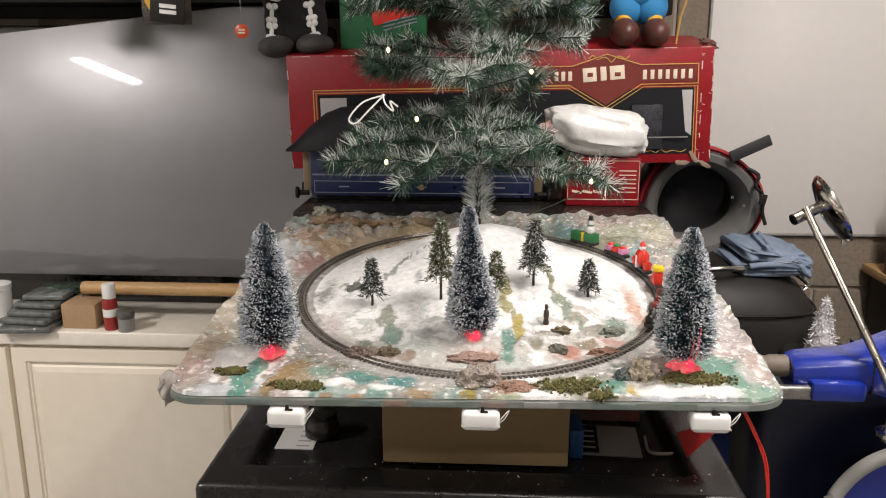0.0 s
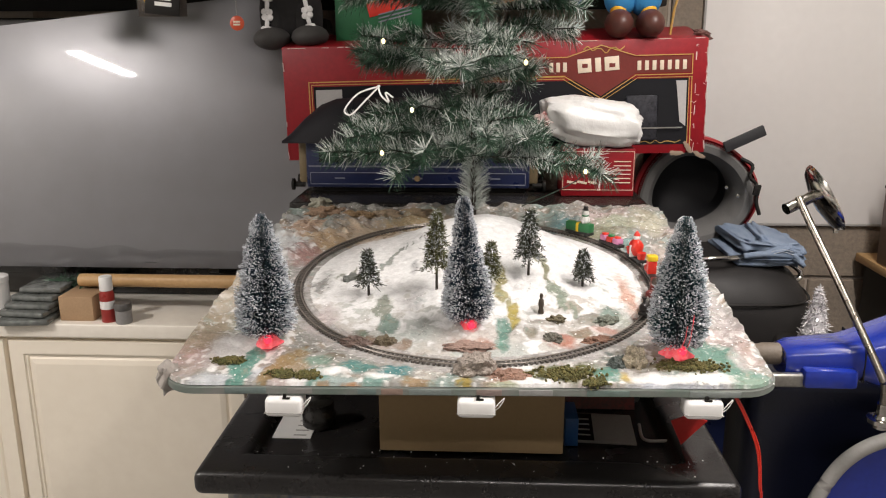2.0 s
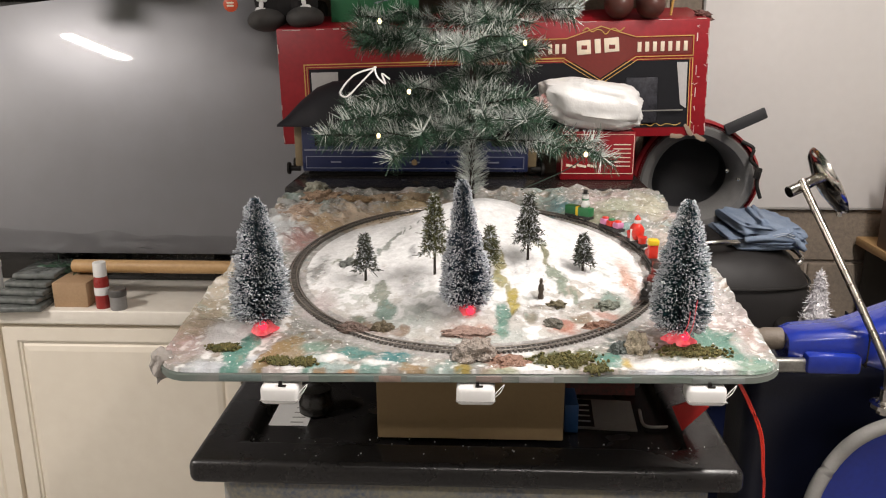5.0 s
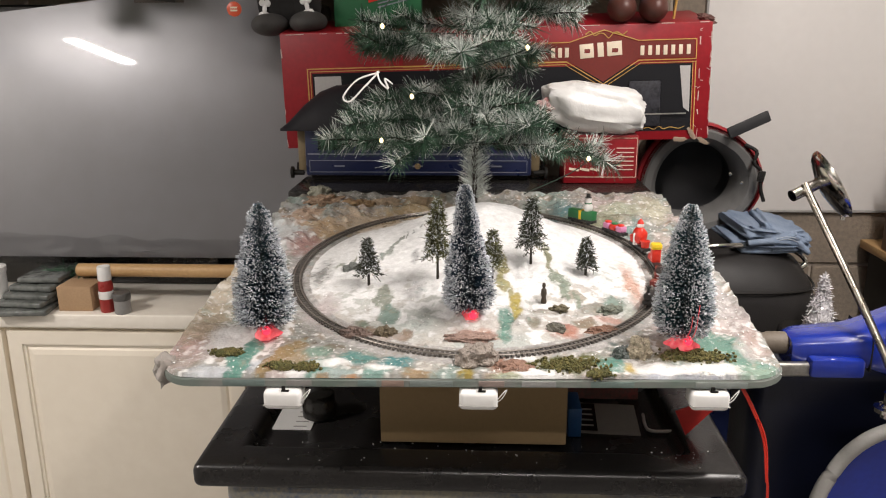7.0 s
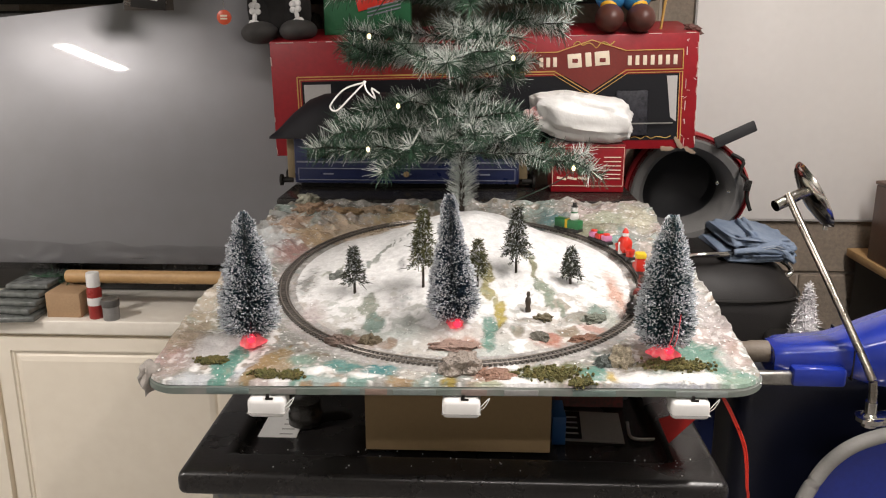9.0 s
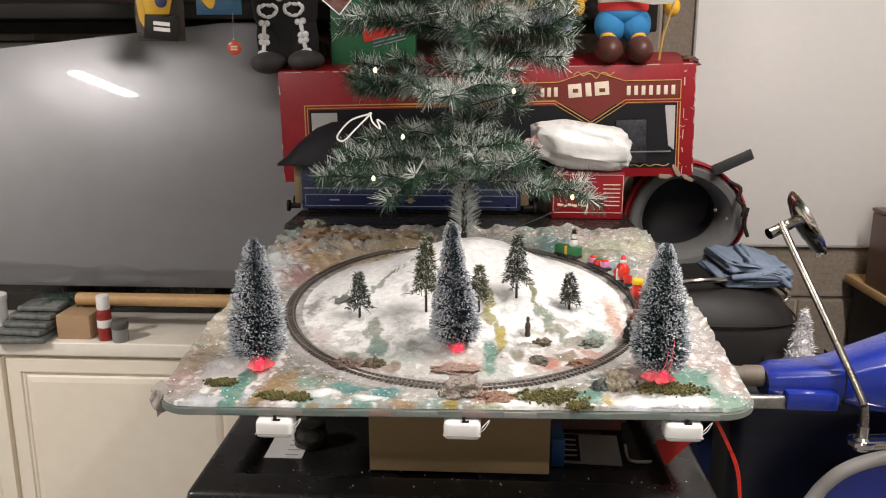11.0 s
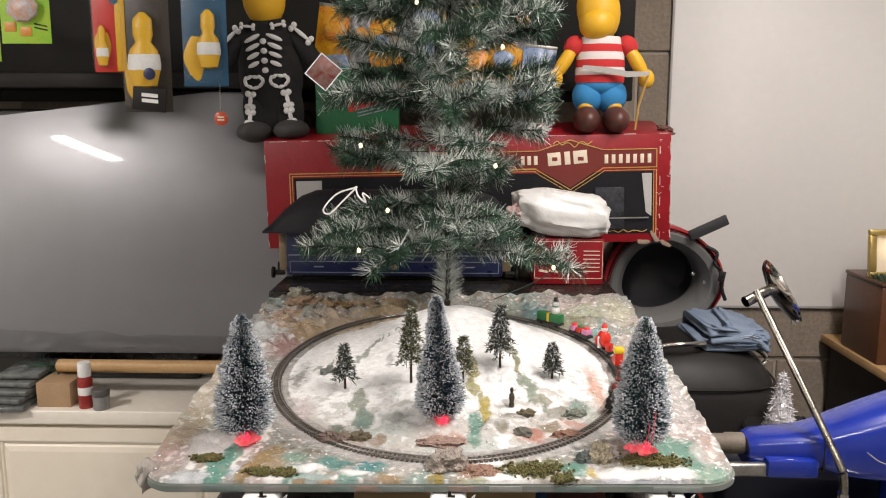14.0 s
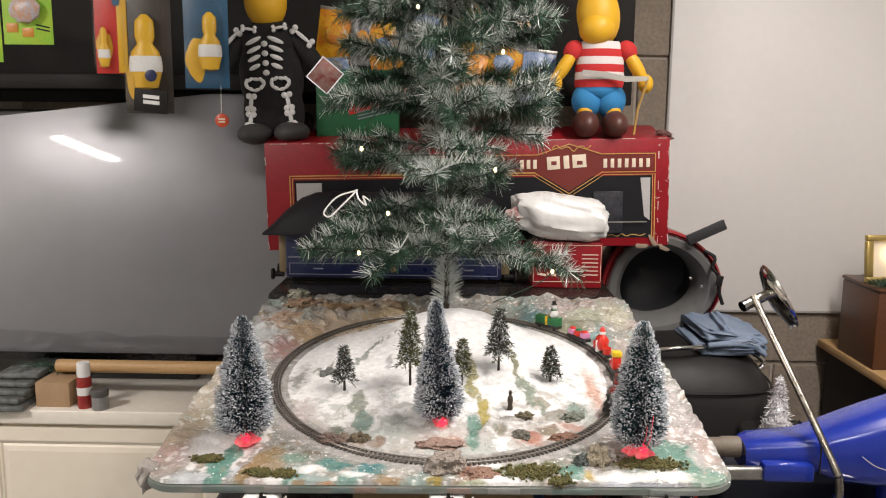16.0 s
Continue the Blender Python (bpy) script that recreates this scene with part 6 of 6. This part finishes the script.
C_RED = mat("red_card", (0.6, 0.025, 0.015), 0.4, second=(0.45, 0.02, 0.01), scale=26, amount=0.7)
C_DARK = mat("dark_card", (0.025, 0.02, 0.02), 0.4, second=(0.06, 0.045, 0.03), scale=22, amount=0.8)
C_BLUE = mat("blue_card", (0.02, 0.1, 0.19), 0.4, second=(0.015, 0.06, 0.12), scale=22, amount=0.8)
C_LIME = mat("lime_card", (0.2, 0.5, 0.04), 0.4, second=(0.5, 0.55, 0.05), scale=30, amount=0.6)
pk = packet(-0.77, 1.655, 0.074, 0.25, C_RED, "red and yellow carded toy in blister packet", 1, size=0.66, aside=-0.014)
part("yellow_strip", box(0.022, 0.002, 0.24, (0.025, 0.0042, 0.122), bevel=0.0006), Y_TOY, pk)
part("blue_dot", lathe([(0.009, 0), (0.009, 0.001)], 20, (0.014, 0.003, 0.155), (90, 0, 0)), C_BLUE, pk)
pk = packet(-0.69, 1.567, 0.108, 0.33, C_DARK, "long clear toy packet with black label", 2, size=1.22, up=0.03)
part("label", box(0.074, 0.003, 0.05, (0.016, -0.033, 0.027), (0, 6, 0), bevel=0.0006), BLACKMATT, pk, "black printed label")
for k in range(2):
    part("printed_bar", box(0.036, 0.0012, 0.008, (0.018, -0.0355, 0.036 - 0.012 * k), (0, 6, 0)), T_WHITE, pk)
part("blue_dot", lathe([(0.013, 0), (0.013, 0.003), (0.009, 0.004)], 20, (0.02, -0.034, 0.082), (90, 0, 0)), mat("navy_dot", (0.015, 0.02, 0.08), 0.4), pk)
packet(-0.558, 1.624, 0.1, 0.28, C_BLUE, "blue carded yellow toy in clear packet", 3, size=0.95, up=0.02, aside=0.012)
pk = packet(-0.957, 1.717, 0.112, 0.2, C_LIME, "lime green card with round colourful toy", 4, toy=False)
part("toy", lump(0.034, (1, 0.4, 0.9), 0.2, 2, 3, 2, m=pose(0.0, -0.006, 0.075)), mat("pale_blue_toy", (0.4, 0.5, 0.62), 0.4, second=(0.6, 0.25, 0.05), scale=40, amount=0.9), pk)
for k, q in enumerate((-0.035, 0.0)):
    part("printed_patch", box(0.026, 0.001, 0.02, (q, 0.0046, 0.026 + 0.01 * (k == 0)), bevel=0.0003), mat("orange_print", (0.6, 0.25, 0.03), 0.4), pk)
for k in range(2):
    part("printed_bar", box(0.03, 0.001, 0.003, (0.034, 0.0046, 0.04 - 0.008 * k), (0, 12, 0)), BLACKMATT, pk)
packet(-1.068, 1.678, 0.1, 0.24, C_LIME, "lime green carded packet beside round toy", 5, toy=False)
# red key fob on a ball chain under the blue packet
fob = thing("key_fob", "round red key fob on a ball chain", "key fob", pose(-0.528, 0.905, 1.553))
part("disc", lathe([(0.014, 0), (0.0155, 0.001), (0.0155, 0.004), (0.014, 0.005)], 26, (0, 0.0025, 0), (90, 0, 0)), mat("orange_red_fob", (0.55, 0.07, 0.02), 0.35), fob)
for k in range(2):
    part("printed_bar", box(0.015, 0.0012, 0.0035, (0, -0.0035, 0.003 - 0.006 * k)), IVORY, fob)
b = bmesh.new()
for k in range(14):
    bmesh.ops.create_icosphere(b, subdivisions=1, radius=0.0017, matrix=pose(0, 0, 0.018 + 0.0044 * k))
part("ball_chain", b, CHROME, fob)


# ---- dolls: one plain mesh each ----
def addm(bm, sub, mi_):
    for f_ in sub.faces:
        f_.material_index = mi_
    return join(bm, sub, Matrix())


SKIN = mat("yellow_doll_vinyl", (0.75, 0.42, 0.02), 0.5, second=(0.65, 0.34, 0.015), scale=20)
BLACKCLOTH = mat("black_doll_cloth", (0.012, 0.011, 0.011), 0.9, second=(0.022, 0.02, 0.02), scale=60, fine=600, bump=0.4)
BONE = mat("white_bone_print", (0.74, 0.73, 0.72), 0.7, second=(0.6, 0.59, 0.58), scale=60)
GREYSHOE = mat("dark_grey_shoe", (0.05, 0.047, 0.045), 0.7, second=(0.03, 0.028, 0.027), scale=60)
BLUECLOTH = mat("blue_doll_cloth", (0.03, 0.22, 0.47), 0.8, second=(0.02, 0.15, 0.36), scale=40, fine=500, bump=0.3)
REDCLOTH = mat("red_doll_cloth", (0.55, 0.03, 0.03), 0.85, second=(0.42, 0.02, 0.02), scale=60, fine=500, bump=0.3)
WHITECLOTH = mat("white_doll_cloth", (0.72, 0.66, 0.64), 0.85, second=(0.62, 0.55, 0.53), scale=60, fine=500, bump=0.3)
BROWNSHOE = mat("brown_doll_shoe", (0.09, 0.03, 0.022), 0.45, second=(0.06, 0.02, 0.015), scale=40)


def oval(rx, ry, rz, at, mi_, bm, turn=(0, 0, 0), seg=24):
    b = bmesh.new()
    bmesh.ops.create_uvsphere(b, u_segments=seg, v_segments=seg // 2, radius=1, matrix=pose(*at, *turn) @ Matrix.Diagonal((rx, ry, rz, 1)))
    addm(bm, b, mi_)


def bone(bm, x0, z0, x1, z1, r, mi_, y):
    oval(math.hypot(x1 - x0, z1 - z0) / 2, 0.003, r * 0.7, ((x0 + x1) / 2, y, (z0 + z1) / 2), mi_, bm, (0, -math.degrees(math.atan2(z1 - z0, x1 - x0)), 0), 14)
    nx, nz_ = -(z1 - z0), (x1 - x0)
    ln = math.hypot(nx, nz_)
    for qx, qz in ((x0, z0), (x1, z1)):
        for s in (-1, 1):
            oval(r, 0.004, r, (qx + s * nx / ln * r * 0.8, y, qz + s * nz_ / ln * r * 0.8), mi_, bm, seg=12)


b = bmesh.new()
oval(0.078, 0.05, 0.12, (0, 0, 0.16), 1, b)
oval(0.064, 0.042, 0.07, (0, 0.004, 0.085), 1, b)
oval(0.066, 0.05, 0.06, (0, 0, 0.235), 1, b)
for s in (-1, 1):
    oval(0.037, 0.04, 0.075, (s * 0.036, 0, 0.075), 1, b)
    oval(0.042, 0.06, 0.026, (s * 0.044, -0.022, 0.024), 3, b)
    oval(0.022, 0.024, 0.075, (s * 0.085, 0, 0.215), 1, b, (0, -s * 38, 0))
    oval(0.018, 0.02, 0.026, (s * 0.122, -0.002, 0.166), 0, b)
oval(0.05, 0.05, 0.066, (0, -0.006, 0.332), 0, b)
for k in range(4):
    for s in (-1, 1):
        oval(0.021 - 0.002 * k, 0.004, 0.0055, (s * 0.026, -0.049 - 0.001 * k, 0.238 - 0.02 * k), 2, b, (0, s * 24, 0), 14)
    oval(0.008, 0.004, 0.007, (0, -0.0525, 0.23 - 0.022 * k), 2, b, seg=12)
for s in (-1, 1):
    for a0 in range(9):
        a = 2 * math.pi * a0 / 9
        oval(0.009, 0.004, 0.0045, (s * 0.03 + 0.021 * math.cos(a), -0.0485, 0.137 + 0.0125 * math.sin(a) + s * 0 + abs(math.cos(a)) * 0.004), 2, b, (0, -math.degrees(a) + 90, 0), 10)
    bone(b, s * 0.042, 0.112, s * 0.046, 0.082, 0.0075, 2, -0.042)
    bone(b, s * 0.046, 0.07, s * 0.05, 0.044, 0.0075, 2, -0.042)
    bone(b, s * 0.066, 0.262, s * 0.104, 0.228, 0.007, 2, -0.026)
    bone(b, s * 0.022, 0.264, s * 0.05, 0.268, 0.005, 2, -0.044)
dl = finish("costume_doll", b, [SKIN, BLACKCLOTH, BONE, GREYSHOE])
dl.matrix_basis = pose(-0.436, 1.04, 1.5, 0, -3, 0)
tagged(dl, "plush doll in black suit with white bone print", "doll")

b = bmesh.new()
for s in (-1, 1):
    oval(0.031, 0.05, 0.031, (s * 0.034, -0.04, 0.031), 3, b)
    oval(0.02, 0.022, 0.02, (s * 0.032, -0.015, 0.062), 0, b)
    oval(0.036, 0.036, 0.04, (s * 0.028, -0.004, 0.085), 1, b, (0, s * 10, 0))
    oval(0.016, 0.018, 0.048, (s * 0.083, -0.008, 0.165), 0, b, (0, -s * 32, 0))
    oval(0.022, 0.024, 0.026, (s * 0.063, -0.002, 0.2), 2, b, (0, -s * 32, 0))
    oval(0.018, 0.018, 0.022, (s * 0.106, -0.016, 0.125), 0, b)
oval(0.055, 0.042, 0.03, (0, 0, 0.112), 1, b)
rad = [0.056, 0.0575, 0.057, 0.056, 0.0535, 0.05, 0.044]
for k in range(6):
    sub = lathe([(rad[k], 0.116 + 0.0175 * k), ((rad[k] + rad[k + 1]) / 2 + 0.0012, 0.116 + 0.0175 * (k + 0.5)), (rad[k + 1], 0.116 + 0.0175 * (k + 1))], 26, caps=False)
    for v_ in sub.verts:
        v_.co.y *= 0.76
    addm(b, sub, 2 if k % 2 == 0 else 4)
oval(0.05, 0.046, 0.074, (-0.008, -0.002, 0.281), 0, b, (0, -10, 0))
oval(0.042, 0.042, 0.04, (-0.012, -0.016, 0.25), 0, b, (0, -10, 0))
dl = finish("striped_doll", b, [SKIN, BLUECLOTH, REDCLOTH, BROWNSHOE, WHITECLOTH])
dl.matrix_basis = pose(0.336, 1.02, 1.521)
tagged(dl, "plush doll in red striped shirt and blue shorts", "doll")
sw = thing("paper_sword", "flat grey paper sword held before the doll", "paper sword", pose(0.36, 0.965, 1.655))
part("blade", prism([(-0.075, 0.012), (-0.03, 0.004), (0.03, -0.007), (0.078, -0.004), (0.082, 0.006), (0.03, 0.006), (-0.02, 0.016), (-0.07, 0.02)], -0.001, 0.001), mat("grey_card", (0.42, 0.4, 0.36), 0.5), sw)
part("stay", tube([(0.078, 0.0, 0.0), (0.062, 0.02, -0.07), (0.058, 0.03, -0.126)], 0.003, 6), GOLD, sw)

# ---- bright packets and boxes behind the tree ----
gb = thing("green_box", "dark green flat box printed in red", "box", pose(-0.24, 1.05, 1.516))
part("carton", box(0.2, 0.04, 0.16, (0, 0.02, 0.08), bevel=0.002), mat("green_card", (0.015, 0.12, 0.045), 0.45, second=(0.01, 0.08, 0.03), scale=20), gb)
p = part("red_swoosh", box(0.15, 0.002, 0.03, (0.05, -0.0012, 0.085), (0, -14, 0), bevel=0.0005), T_RED, gb)
for k in range(3):
    part("printed_bar", box(0.08, 0.001, 0.003, (0.04, -0.0022, 0.068 - 0.008 * k), (0, -14, 0)), LINING, gb)
part("printed_bar", box(0.15, 0.001, 0.003, (0.045, -0.0026, 0.103), (0, -16, 0)), GOLD, gb)
SNACK = [mat("snack_orange", (0.65, 0.13, 0.015), 0.3, second=(0.75, 0.45, 0.02), scale=28, amount=1.0), mat("snack_yellow", (0.7, 0.48, 0.03), 0.3, second=(0.55, 0.1, 0.02), scale=26, amount=0.9), mat("snack_blue", (0.04, 0.1, 0.3), 0.3, second=(0.35, 0.42, 0.5), scale=26, amount=0.9), mat("snack_dark", (0.03, 0.03, 0.035), 0.3, second=(0.4, 0.4, 0.4), scale=40, amount=0.8)]
for k, (x, z, w, h, tilt, mi_) in enumerate(((-0.31, 1.70, 0.09, 0.13, 8, 0), (-0.3, 1.66, 0.07, 0.05, -5, 2), (-0.235, 1.69, 0.06, 0.14, 2, 3), (-0.17, 1.68, 0.08, 0.12, -12, 1), (-0.1, 1.7, 0.08, 0.12, 10, 2), (0.02, 1.72, 0.09, 0.12, -6, 0), (0.1, 1.64, 0.09, 0.12, 14, 1), (0.16, 1.72, 0.07, 0.14, -4, 3), (0.19, 1.6, 0.08, 0.13, 6, 2), (0.04, 1.6, 0.1, 0.12, -8, 0))):
    t = thing("snack_packet", ("orange", "yellow", "blue", "dark")[mi_] + " glossy printed packet pinned behind the tree", "packet", pose(x, 1.12 - 0.004 * k, z, 0, tilt, 0), group="pinned packets")
    b = bmesh.new()
    bmesh.ops.create_grid(b, x_segments=10, y_segments=12, size=0.5, matrix=Matrix.Rotation(radians(90), 4, "X"))
    for v_ in b.verts:
        bulge = max(0, (0.25 - v_.co.x ** 2) * (0.25 - v_.co.z ** 2)) * 16
        v_.co = (v_.co.x * w, -0.012 * bulge - 0.003 * nz(v_.co.x, v_.co.z, 5, k), v_.co.z * h + h / 2)
    ext = bmesh.ops.extrude_face_region(b, geom=b.faces[:])
    for v_ in [q for q in ext["geom"] if isinstance(q, bmesh.types.BMVert)]:
        v_.co.y = 0.002
    bmesh.ops.recalc_face_normals(b, faces=b.faces[:])
    part("wrapper", b, SNACK[mi_], t)
    part("crimp", box(w * 1.01, 0.004, 0.008, (0, 0, h - 0.004), bevel=0.0008), ALLOY, t)
    part("printed_patch", lump(w * 0.28, (1, 0.2, 0.9), 0.2, 2, 2, k, m=pose(0, -0.013, h * 0.48)), SNACK[(mi_ + 1) % 4], t)
    part("pin", lathe([(0.003, 0), (0.003, 0.28)], 8, (0, 0.002, h - 0.006), (-90, 0, 0)), ALLOY, t)

# ---- concrete blocks of the rear wall, in running bond ----
blocks = {}


def block_mesh(w, h, kind):
    key = (round(w, 3), kind)
    if key not in blocks:
        b = box(w, 0.02, h, bevel=0.003, seg=1)
        for v in b.verts:
            if v.co.y < 0:
                v.co.y += 0.0015 * noise.noise(v.co * 9 + Vector((kind, 0, 0)))
        me = bpy.data.meshes.new("block")
        b.to_mesh(me)
        b.free()
        me.materials.append(BLOCK)
        blocks[key] = me
    return blocks[key]


for course in range(11):
    z = 0.84 - 3 * 0.225 - 0.1125 + 0.225 * course
    x = -1.5 + (0.225 if course % 2 else 0.0) + 0.215
    while x < 2.6:
        o = new("block", block_mesh(0.44, 0.215, (course * 3) % 4))
        o.parent = north
        o.matrix_parent_inverse = north.matrix_basis.inverted()
        o.matrix_basis = pose(x, WALL_Y + 0.011, z)
        x += 0.45
